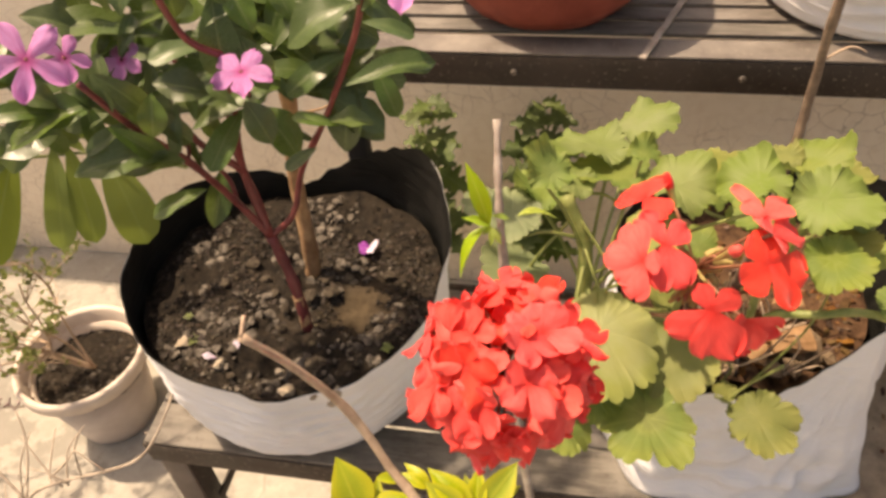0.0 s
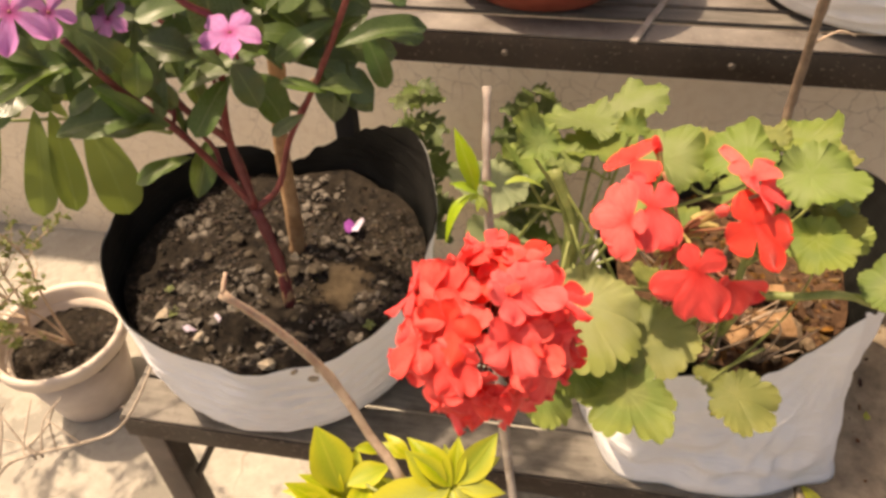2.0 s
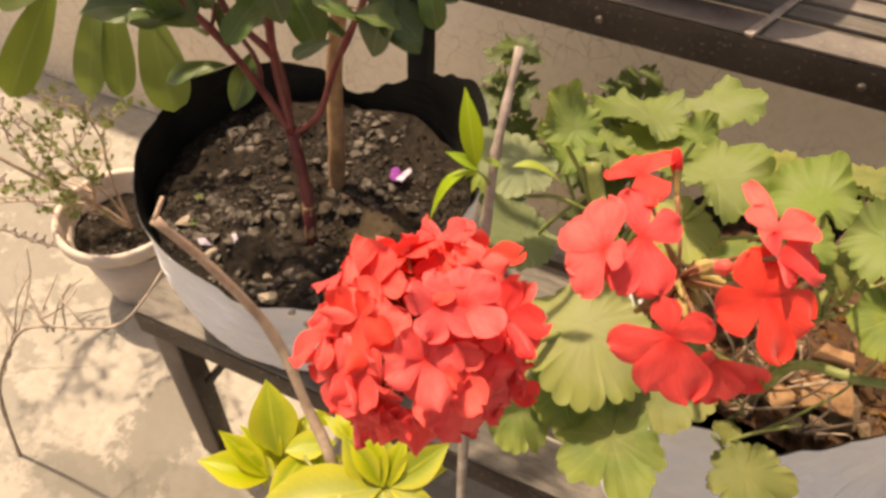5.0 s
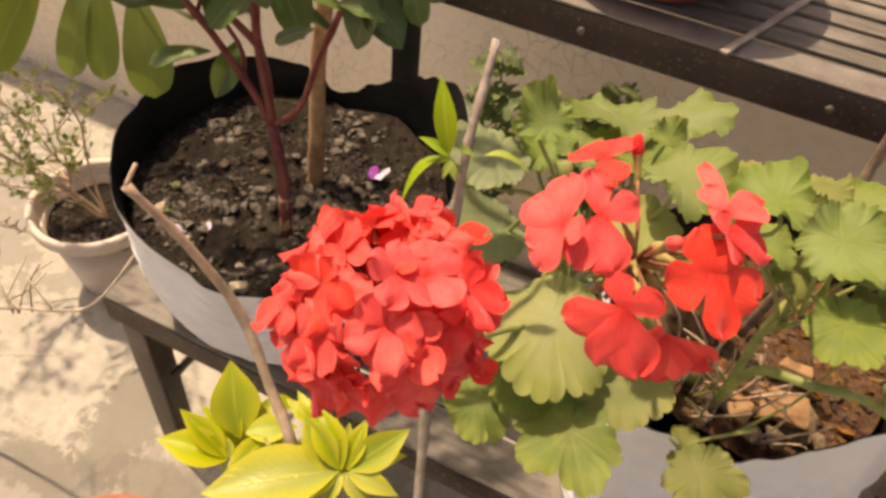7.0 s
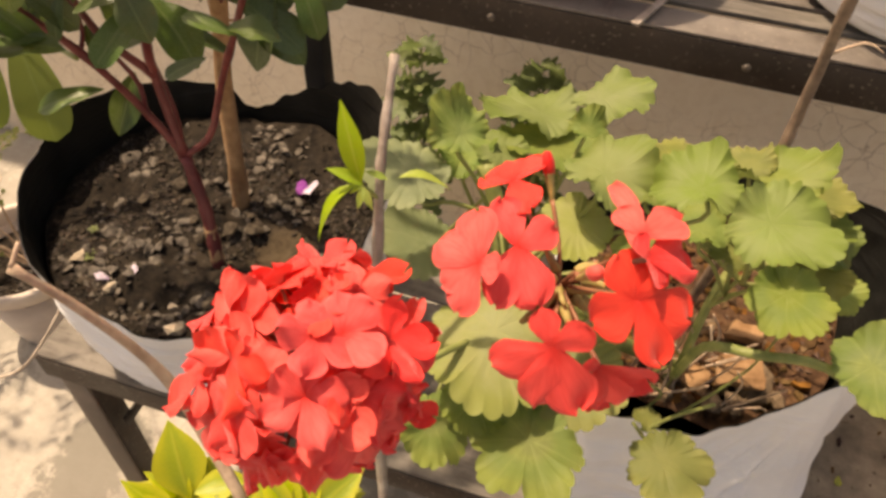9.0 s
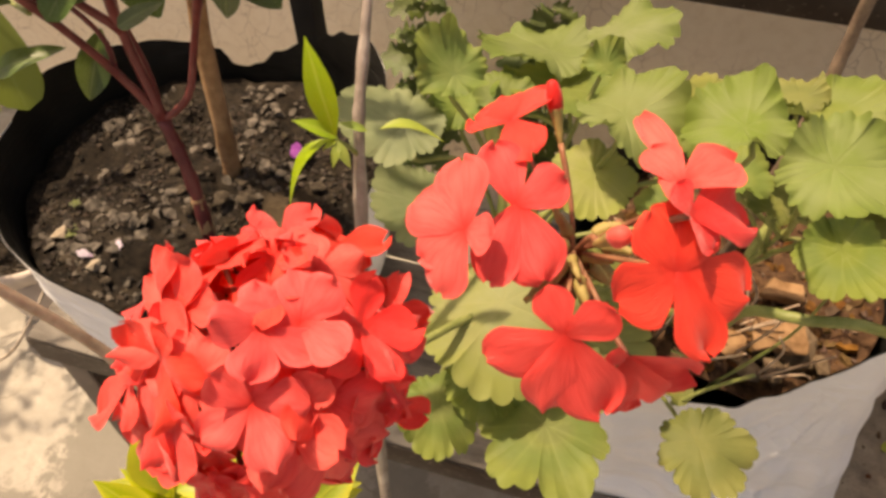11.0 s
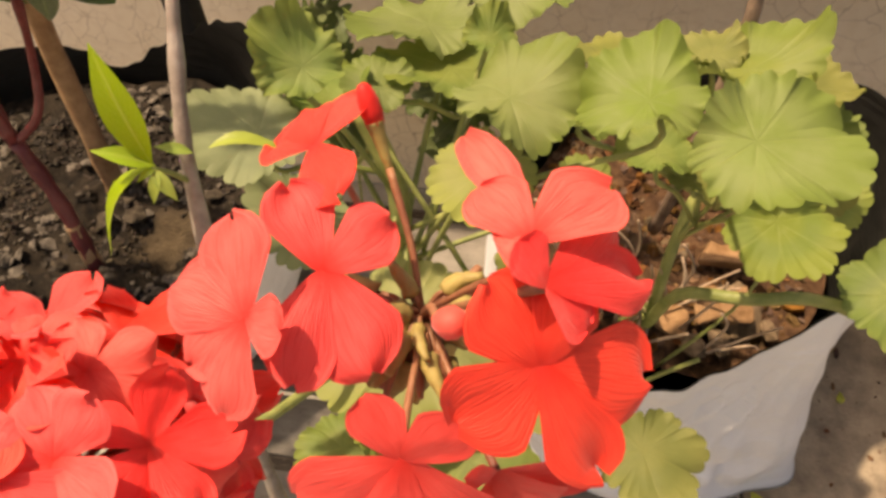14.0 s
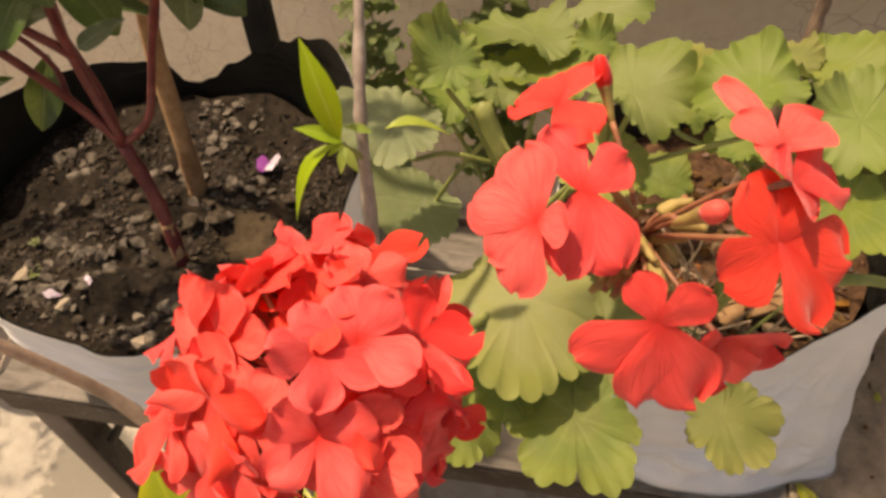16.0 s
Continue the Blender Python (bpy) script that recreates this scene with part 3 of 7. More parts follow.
# ---- plant stand: a bench with a higher shelf behind it ----
def bench():
    b = thing("bench", "low dark steel bench with weathered grey plank top", "bench", (0.3, 0.72, 0))
    x0, x1, y0, y1 = -0.314, 0.500, 0.548, 0.865
    bm = box(bmesh.new(), x0, x1, y0, y0 + 0.004, BENCH_Z - 0.043, BENCH_Z - 0.002, 0.0012)
    box(bm, x0, x1, y0 + 0.0045, y0 + 0.04, BENCH_Z - 0.006, BENCH_Z - 0.002, 0.0012)
    part("front_rail", bm, RAIL, b, "dark brown speckled angle rail")
    part("back_rail", box(bmesh.new(), x0, x1, y1 - 0.004, y1, BENCH_Z - 0.043, BENCH_Z - 0.002, 0.0012), RAIL, b)
    for x in (x0, x1 - 0.004):
        part("end_rail", box(bmesh.new(), x, x + 0.004, y0 + 0.005, y1 - 0.005, BENCH_Z - 0.04, BENCH_Z - 0.003, 0.001), RAIL, b)
    y = y0
    for w in (0.064, 0.082, 0.082, 0.074):
        bm = box(bmesh.new(), x0 + random.uniform(0, 0.004), x1, y + 0.0015, y + w - 0.0035, BENCH_Z - 0.0015, BENCH_Z + 0.004, 0.0015)
        part("plank", bm, PLANK, b)
        y += w
    for x, s in ((x0 + 0.010, -0.018), (x1 - 0.024, 0.022)):
        for yy in (y0 + 0.020, y1 - 0.022):
            bm = bar((x + s, yy, 0.0), (x, yy, BENCH_Z - 0.008), 0.038, 0.004)
            part("leg", bm, LEG, b, "scuffed grey-brown angle leg")
            part("leg_flange", bar((x + s + 0.0175, yy + 0.0195, 0.0), (x + 0.0175, yy + 0.0195, BENCH_Z - 0.008), 0.004, 0.034), RAIL, b)
    part("cross_strut", bar((x0 + 0.03, y0 + 0.035, 0.235), (x0 + 0.035, y1 - 0.03, 0.235), 0.022, 0.004), RAIL, b)
    part("cross_strut", bar((x1 - 0.03, y0 + 0.035, 0.235), (x1 - 0.035, y1 - 0.03, 0.235), 0.022, 0.004), RAIL, b)


def shelf():
    b = thing("plant_shelf", "raised dark steel shelf with grey slats", "shelf", (0.5, 1.0, 0))
    x0, x1, y0, y1 = -0.10, 1.25, 0.883, 1.262
    bm = box(bmesh.new(), x0, x1, y0, y0 + 0.004, SHELF_Z - 0.042, SHELF_Z - 0.002, 0.0012)
    box(bm, x0, x1, y0 + 0.0045, y0 + 0.04, SHELF_Z - 0.006, SHELF_Z - 0.002, 0.001)
    part("front_rail", bm, RAIL, b, "dark brown speckled angle rail")
    part("back_rail", box(bmesh.new(), x0, x1, y1 - 0.004, y1, SHELF_Z - 0.042, SHELF_Z - 0.002, 0.001), RAIL, b)
    for x in (x0, x1 - 0.004):
        part("end_rail", box(bmesh.new(), x, x + 0.004, y0 + 0.005, y1 - 0.005, SHELF_Z - 0.04, SHELF_Z - 0.003, 0.001), RAIL, b)
    part("front_plate", box(bmesh.new(), x0, x1, y0 + 0.0005, y0 + 0.040, SHELF_Z - 0.0015, SHELF_Z + 0.002, 0.001), PLATE, b, "worn grey flat strip along the front edge")
    y = y0 + 0.048
    while y < y1 - 0.02:
        w = 0.036
        part("slat", box(bmesh.new(), x0 + random.uniform(0, 0.006), x1, y + 0.0008, y + w - 0.0085, SHELF_Z - 0.0015, SHELF_Z + 0.004, 0.001), PLANK, b)
        y += w
    for x in (x0 + 0.018, x1 - 0.018):
        for yy in (y0 + 0.022,):
            part("post", bar((x, yy, 0.0), (x, yy, SHELF_Z - 0.007), 0.027, 0.027, 0.002), BLACK, b, "black square steel post")
    for x in (0.12, 0.37, 0.62):
        part("bolt", lathe(((0.004, 0.0), (0.0045, 0.0015), (0.003, 0.003), (0.0005, 0.0034)), 10), LEG, b, "", pose(x + 0.009, y0 - 0.0002, SHELF_Z - 0.022, 90))


def side_table():
    t = thing("side_table", "low table beside the bench with a brown dirt-strewn top", "table", (0.9, 0.66, 0))
    bm = bmesh.new()
    box(bm, 0.503, 1.25, 0.42, 0.872, BENCH_Z - 0.03, BENCH_Z + 0.003, 0.003)
    part("tabletop", bm, GRIME, t, "dirty brown board")
    for x in (0.54, 1.22):
        for y in (0.45, 0.845):
            part("leg", bar((x, y, 0), (x, y, BENCH_Z - 0.0305), 0.035, 0.035), LEG, t)
    rng = random.Random(77)
    verts, faces = [], []
    for i in range(420):
        x, y = rng.uniform(0.51, 0.90), rng.uniform(0.43, 0.87)
        vs, fs = rock_points((x, y, BENCH_Z + 0.004), 0.001 + 0.006 * rng.random() ** 3, rng, 0.3)
        faces += [tuple(len(verts) + k for k in fc) for fc in fs]
        verts += vs
    me = bpy.data.meshes.new("litter")
    me.from_pydata(verts, [], faces)
    me.update()
    me.materials.append(CLOD_RED)
    tagged(part("litter", me, None, None), "crumbs of earth and dry bits scattered on the tabletop", "litter", kind="stuff")
    for k, (x, y, s, turn) in enumerate(((0.524, 0.548, 0.036, 115), (0.590, 0.548, 0.048, 15), (0.600, 0.680, 0.012, 80))):
        me = mesh_of(long_leaf(oval(0.3), 0.2, 0.1, 0.1, k), "fallen_leaf", GOLD)
        tagged(part("fallen_leaf", me, None, None, "", pose(x, y, BENCH_Z + 0.006, 4, -4, turn) @ Matrix.Scale(s, 4)), "yellow fallen leaf lying on the dirty tabletop", "leaf", "fallen leaves")


bench()
shelf()


# ---- pots ----
def grow_bag(at, radius, top, name_label, rim, base=BENCH_Z + 0.004, seed=0.0, squash=(1.0, 1.0), bulge=0.03, plan=None):
    """A soft bag, white outside and black inside; rim(angle) is the height of its upper edge."""
    b = thing("grow_bag", name_label, "grow bag", (at[0], at[1], base))
    segs, rows = 256, 44

    def skin(inset, flip, name, material, label):
        bm = bmesh.new()
        rings = []
        for j in range(rows + 1):
            f = j / rows
            ring = []
            for k in range(segs):
                a = 2 * math.pi * k / segs
                h = rim(math.degrees(a))
                z = base + (h - base + (0.003 if inset and 30 < math.degrees(a) < 190 else 0)) * f
                z1 = (z - base) / (top - base)
                r = radius * (0.86 + 0.14 * min(z1, 1) ** 0.6 + bulge * math.sin(math.pi * min(z1, 1)))
                r *= 1 - 0.55 * max(0, 0.06 - z1) / 0.06 * 0.2
                front = max(0.0, 1 - abs(math.degrees(a) - 275) / 70)
                fold = 0.006 * noise.noise((3.5 * math.cos(a) + seed, 3.5 * math.sin(a), z * 9))
                fold += 0.0035 * (1.0 if plan else 0.2 + 0.8 * front) * noise.noise((9 * math.cos(a) + seed, 9 * math.sin(a), z * 30 + 3 * a))
                fold += max(0, z1 - 1) * 0.02 * math.sin(3 * a + seed)
                r += fold * min(1, z1 * 4) - inset
                if not plan:
                    r += 0.0030 * front * math.sin(54 * f + 5.0 * noise.noise((2.2 * a, 1.5 * f, 3.0))) * min(1, f * 6) * min(1.0, (1 - f) * 5) + 0.0014 * front * math.sin(95 * f + 3 * a)
                else:
                    low, high = plan(math.degrees(a))
                    r = low + (high - low) * (f ** 0.75 if high < low else f ** 1.3) + 1.3 * fold * min(1, f * 4) * (1 - 0.6 * f) - inset
                    away, down = (311 - math.degrees(a)) / 70, 1 - f
                    reach = math.hypot(away, down)
                    fan = math.atan2(down, max(away, -0.12))
                    span = max(0.0, min(1.0, (math.degrees(a) - 205) / 25)) * max(0.0, min(1.0, (312 - math.degrees(a)) / 18)) * min(1.0, reach * 2.2) * min(1.0, f * 7) * min(1.0, down * 4)
                    bend = noise.noise((reach * 2.5, fan * 2, 4.0))
                    r += span * (0.0075 * (0.55 - abs(math.sin(6.5 * fan + 0.9 * bend)) ** 0.6) + 0.0034 * math.sin(23 * fan + 3.0 * noise.noise((reach * 4, fan * 3, 9.0))))
                    r += span * down * down * 0.0050 * math.sin(30 * f + 3.0 * a + 2.0 * noise.noise((4 * a, 5 * f, 2.0)))
                ring.append(bm.verts.new((at[0] + r * squash[0] * math.cos(a), at[1] + r * squash[1] * math.sin(a), z)))
            rings.append(ring)
        for p, q in zip(rings, rings[1:]):
            for k in range(segs):
                face = (p[k], p[(k + 1) % segs], q[(k + 1) % segs], q[k])
                bm.faces.new(face if not flip else face[::-1])
        bm.faces.new(rings[0][::-1] if not flip else rings[0])
        return part(name, bm, material, b, label)

    skin(0.0, False, "outer_skin", BAG_WHITE, "white woven plastic outside")
    skin(0.0016, True, "lining", BAG_BLACK, "black plastic inside")
    return b


def rock(bm, at, size, rng, flat=0.6):
    """An angular crumb of 20 faces."""
    r = bmesh.ops.create_icosphere(bm, subdivisions=1, radius=size)
    turn = Euler((rng.uniform(-0.6, 0.6), rng.uniform(-0.6, 0.6), rng.uniform(0, 6.3))).to_matrix()
    sx, sy = rng.uniform(0.7, 1.5), rng.uniform(0.7, 1.2)
    for v in r["verts"]:
        c = v.co * rng.uniform(0.7, 1.25)
        v.co = turn @ Vector((c.x * sx, c.y * sy, c.z * flat)) + Vector(at)


def rock_points(at, size, rng, flat):
    """Corners and faces of a small angular crumb, as plain numbers."""
    turn = Euler((rng.uniform(-0.7, 0.7), rng.uniform(-0.7, 0.7), rng.uniform(0, 6.3))).to_matrix()
    sx, sy = rng.uniform(0.7, 1.6), rng.uniform(0.6, 1.1)
    vs = []
    for z, q in ((-0.5, 0.8), (0.45, 0.75)):
        n = 5
        for k in range(n):
            a = 2 * math.pi * (k + rng.uniform(-0.25, 0.25)) / n
            c = q * rng.uniform(0.7, 1.2)
            vs.append(turn @ Vector((c * sx * math.cos(a), c * sy * math.sin(a), flat * z * rng.uniform(0.7, 1.3))) * size + Vector(at))
    fs = [(4, 3, 2, 1, 0), (5, 6, 7, 8, 9)] + [(k, (k + 1) % 5, 5 + (k + 1) % 5, 5 + k) for k in range(5)]
    return vs, fs


def flake_mesh(seed):
    """A curled crust of dried soil or leaf, about one across."""
    rng = random.Random(seed + 50)
    n = 7
    bm = bmesh.new()
    rings = []
    curl = rng.uniform(0.15, 0.5)
    for z, q in ((-0.10, 0.75), (0.08, 1.0), (0.16, 0.62)):
        ring = []
        for k in range(n):
            a = 2 * math.pi * (k + rng.uniform(-0.2, 0.2)) / n
            r = q * rng.uniform(0.62, 1.1)
            x, y = r * math.cos(a), 0.72 * r * math.sin(a)
            ring.append(bm.verts.new((x, y, z - curl * x * x + 0.1 * rng.random())))
        rings.append(ring)
    for p, q in zip(rings, rings[1:]):
        for k in range(n):
            bm.faces.new((p[k], p[(k + 1) % n], q[(k + 1) % n], q[k]))
    bm.faces.new(rings[0][::-1])
    bm.faces.new(rings[2])
    return mesh_of(bm, "flake", FLAKE, False)


def soil_bed(name, label, at, rx, ry, z, material, crumbs, count, big, seed, squat=0.5, lumps=0.008, dip=None, bare=None, flakes=0):
    """Soil that fills a pot, with loose crumbs on it."""
    rng = random.Random(seed)
    s = thing(name, label, "soil", (at[0], at[1], z), kind="stuff")
    height = lambda x, y: z + lumps * noise.noise((x * 14 + seed, y * 14, 0)) + lumps * 0.6 * noise.noise((x * 42, y * 42, seed)) + (dip(x, y) if dip else 0)
    bm = bmesh.new()
    n, rings, prev = 72, 26, None
    for j in range(1, rings + 1):
        f = j / rings
        ring = [bm.verts.new((at[0] + rx * f * math.cos(2 * math.pi * k / n), at[1] + ry * f * math.sin(2 * math.pi * k / n), 0)) for k in range(n)]
        for v in ring:
            v.co.z = height(v.co.x, v.co.y) + 0.004 * noise.noise(v.co * 110)
        if prev:
            for k in range(n):
                bm.faces.new((prev[k], prev[(k + 1) % n], ring[(k + 1) % n], ring[k]))
        else:
            bm.faces.new(ring)
        prev = ring
    tagged(part("soil_surface", bm, material, s), kind="stuff")
    verts, faces = [], []
    for i in range(count):
        f, a = math.sqrt(rng.random()) * 0.97, rng.uniform(0, 2 * math.pi)
        x, y = at[0] + rx * f * math.cos(a), at[1] + ry * f * math.sin(a)
        size = big * rng.uniform(0.22, 1.0) ** 1.6
        if noise.noise((x * 11 + seed, y * 11, 2)) < 0.0 and rng.random() < 0.85 or bare and (x - bare[0]) ** 2 + (y - bare[1]) ** 2 < bare[2] ** 2:
            continue
        vs, fs = rock_points((x, y, height(x, y) + size * 0.12), size, rng, squat)
        faces += [tuple(len(verts) + k for k in fc) for fc in fs]
        verts += vs
    me = bpy.data.meshes.new("crumbs")
    me.from_pydata(verts, [], faces)
    me.update()
    me.materials.append(crumbs)
    tagged(part("crumbs", me, None, s), kind="stuff")
    if flakes:
        shapes = [flake_mesh(k) for k in range(7)]
    while flakes:
        f, a = math.sqrt(rng.random()) * 0.93, rng.uniform(0, 2 * math.pi)
        x, y = at[0] + rx * f * math.cos(a), at[1] + ry * f * math.sin(a)
        if noise.noise((x * 13 + 3, y * 13, seed)) < 0.02 or bare and (x - bare[0]) ** 2 + (y - bare[1]) ** 2 < bare[2] ** 2:
            continue
        size = 0.0032 + 0.0075 * rng.random() ** 2.0
        part("flake", shapes[rng.randrange(7)], None, s, "", Matrix.Translation((x, y, height(x, y) + size * 0.22)) @ Euler((rng.uniform(-0.7, 0.7), rng.uniform(-0.7, 0.7), rng.uniform(0, 6.3))).to_matrix().to_4x4() @ Matrix.Scale(size, 4))
        flakes -= 1
    return s


def soil_clumps():
    """Pale broken clumps of soil round the stems' feet."""
    rng = random.Random(58)
    for x, y, r in ((-0.063, 0.592, 0.019), (-0.054, 0.563, 0.015), (-0.026, 0.571, 0.013), (-0.205, 0.578, 0.012), (-0.155, 0.566, 0.008), (-0.075, 0.700, 0.016), (-0.100, 0.690, 0.013), (-0.125, 0.668, 0.012),
                    (-0.090, 0.722, 0.014), (-0.060, 0.725, 0.011), (-0.145, 0.690, 0.011), (-0.190, 0.735, 0.016), (-0.165, 0.712, 0.010), (-0.215, 0.700, 0.011), (-0.120, 0.640, 0.010), (0.005, 0.700, 0.010), (-0.010, 0.735, 0.012)):
        bm = bmesh.new()
        bmesh.ops.create_icosphere(bm, subdivisions=3, radius=r * 0.60)
        for v in bm.verts:
            q = v.co * (50 + 120 * r) + Vector((x * 90, y * 90, 0))
            v.co *= 0.72 + 0.85 * abs(noise.noise(q)) + 0.45 * abs(noise.noise(q * 2.3)) + 0.12 * noise.noise(q * 6.0)
            v.co.z *= 0.40
        tagged(part("soil_clump", bm, CLUMP, None, "", pose(x, y, 0.599, rng.uniform(-12, 12), rng.uniform(-12, 12), rng.uniform(0, 360)), False), "crusty grey-brown clump of earth on the dark soil", "clod", "clumps on the soil")


def seedlings():
    for x, y, z, size, turn in ((-0.213, 0.604, 0.599, 0.012, 30), (0.013, 0.622, 0.597, 0.010, 130), (-0.235, 0.640, 0.599, 0.008, 210)):
        p = thing("seedling", "tiny yellow-green seedling in the dark soil", "seedling", (x, y, z), "seedlings")
        part("stem", tube(bmesh.new(), ((x, y, z - 0.004), (x + 0.001, y, z + size * 0.3), (x, y, z + size * 0.5)), 0.0007, 0.0005, 5), GREEN_STEM, p)
        for k in range(5):
            a = radians(turn + k * 76)
            b = Vector((x, y, z + size * (0.25 + 0.06 * k)))
            leaf(TINY_MESH, p, b, b + Vector((math.cos(a), math.sin(a), 0.5)) * size * (0.9 - 0.08 * k), (0.1, -0.3, 1), width=1.3)


def edge_line(deg, stops):
    """A smooth height between (angle, height) stops."""
    for (a0, h0), (a1, h1) in zip(stops, stops[1:]):
        if a0 <= deg <= a1:
            f = (deg - a0) / (a1 - a0)
            return h0 + (h1 - h0) * f * f * (3 - 2 * f)
    return stops[-1][1]


def rim_one(deg):
    """The first bag's edge: low in front, a flap standing at the back with a dip beside it."""
    return edge_line(deg, ((0, 0.664), (16, 0.706), (36, 0.727), (50, 0.709), (60, 0.690), (75, 0.656), (88, 0.632), (97, 0.608), (102, 0.601), (106, 0.604), (110, 0.628), (118, 0.638), (135, 0.649),
                           (152, 0.662), (170, 0.668), (196, 0.659), (228, 0.645), (264, 0.626), (288, 0.609), (318, 0.611), (342, 0.626), (360, 0.664)))


def rim_two(deg):
    """The second bag's edge: sagging in front, drawn up to a corner, standing at the back."""
    return edge_line(deg, ((0, 0.700), (40, 0.706), (70, 0.690), (120, 0.676), (180, 0.676), (215, 0.664), (236, 0.656), (259, 0.641), (275, 0.635), (290, 0.656), (303, 0.686),
                           (310, 0.698), (317, 0.688), (332, 0.668), (345, 0.684), (360, 0.700)))


def plan_two(deg):
    """The second bag's radius at its foot and at its edge."""
    return (edge_line(deg, ((0, 0.140), (60, 0.16), (180, 0.166), (212, 0.176), (233, 0.192), (252, 0.168), (270, 0.163), (300, 0.162), (316, 0.176), (330, 0.158), (345, 0.146), (360, 0.140))),
            edge_line(deg, ((0, 0.150), (40, 0.170), (90, 0.166), (200, 0.166), (222, 0.176), (236, 0.184), (248, 0.160), (260, 0.144), (277, 0.122), (292, 0.116), (303, 0.119), (310, 0.123),
                            (318, 0.117), (335, 0.122), (360, 0.150))))


grow_bag((-0.128, 0.712), 0.192, 0.62, "round grow bag, white outside and black inside, on the bench", rim_one, seed=1.3, squash=(1.0, 0.95))
grow_bag((0.418, 0.718), 0.172, 0.67, "creased grow bag, white outside and black inside, holding the geranium", rim_two, seed=7.7, bulge=0.0, plan=plan_two)
soil_bed("dark_soil", "dark crumbly potting soil with leaf bits in the grow bag", (-0.128, 0.712), 0.186, 0.177, 0.595, SOIL, CLOD, 7000, 0.0052, 5, 0.50, 0.017,
         dip=lambda x, y: -0.012 * math.exp(-(((x + 0.03) / 0.045) ** 2 + ((y - 0.67) / 0.03) ** 2)), bare=(-0.04, 0.685, 0.022), flakes=300)
soil_bed("brown_soil", "dry reddish-brown soil with broken clods in the grow bag", (0.406, 0.745), 0.126, 0.142, 0.617, SOIL_RED, CLOD_RED, 1200, 0.0095, 9, 0.5, 0.018)


def stones():
    rng = random.Random(4)
    for x, y, r in ((-0.028, 0.556, 0.011), (-0.082, 0.552, 0.013), (-0.17, 0.575, 0.010), (-0.052, 0.548, 0.008), (-0.225, 0.60, 0.010), (-0.03, 0.542, 0.007), (-0.10, 0.575, 0.009)):
        bm = bmesh.new()
        rock(bm, (0, 0, 0), r * 0.72, rng, 0.7)
        tagged(part("pebble", bm, STONE, None, "", pose(x, y, 0.602 + r * 0.25, 0, 0, rng.uniform(0, 360)), False), "pale sandy lump lying on the dark soil", "stone", "lumps on the soil")
    for x, y, r in ((0.415, 0.622, 0.017), (0.452, 0.655, 0.022), (0.372, 0.618, 0.014), (0.435, 0.627, 0.013), (0.472, 0.645, 0.013), (0.392, 0.645, 0.014), (0.428, 0.662, 0.012)):
        bm = bmesh.new()
        rock(bm, (0, 0, 0), r * 0.75, rng, 0.5)
        tagged(part("clod", bm, CLOD_RED, None, "", pose(x, y, 0.624 + r * 0.2, 0, 0, rng.uniform(0, 360)), False), "dry reddish clod of earth on the soil", "clod", "clods in the second bag")


def earth_blocks():
    """Flat baked pieces of earth, with broken edges."""
    rng = random.Random(41)
    for x, y, z, w, d, h, turn, lean in ((0.434, 0.652, 0.640, 0.040, 0.026, 0.012, 8, 24), (0.398, 0.640, 0.632, 0.028, 0.022, 0.009, -25, 15), (0.440, 0.704, 0.634, 0.030, 0.020, 0.012, -12, 12)):
        bm = box(bmesh.new(), -w / 2, w / 2, -d / 2, d / 2, -h / 2, h / 2, 0.002)
        bmesh.ops.subdivide_edges(bm, edges=[e for e in bm.edges if e.calc_length() > 0.006], cuts=2, use_grid_fill=True)
        for v in bm.verts:
            v.co += Vector([noise.noise(v.co * 60 + Vector((k * 9.0, turn, 0))) for k in range(3)]) * 0.0045
        tagged(part("earth_block", bm, BLOCK, None, "", pose(x, y, z, lean, rng.uniform(-8, 8), turn), False), "flat tan block of baked earth on the soil", "clod", "blocks in the second bag")


stones()
earth_blocks()
soil_clumps()
seedlings()
side_table()


def petals_on_soil():
    f = thing("fallen_flower", "fallen purple and white flower lying on the soil", "fallen flower", (-0.045, 0.775, 0.604))
    for k, (turn, mat) in enumerate(((2.9, PURPLE_PETAL), (3.9, PURPLE_PETAL), (0.2, WHITE_PETAL), (5.3, WHITE_PETAL))):
        bm = petal(bmesh.new(), 0.014, 0.007, turn, 0.5, seed=k)
        part("petal", bm, mat, f, "", pose(-0.045, 0.775, 0.604, 10, -12, 0))
    for x, y, r in ((-0.166, 0.597, 30), (-0.178, 0.585, 200)):
        bm = petal(bmesh.new(), 0.014, 0.006, 0, 0.6, seed=int(r))
        tagged(part("fallen_petal", bm, WHITE_PETAL, None, "", pose(x, y, 0.604, 5, -10, r)), "shrivelled whitish petal lying on the dark soil", "petal", "petals on the soil")


petals_on_soil()


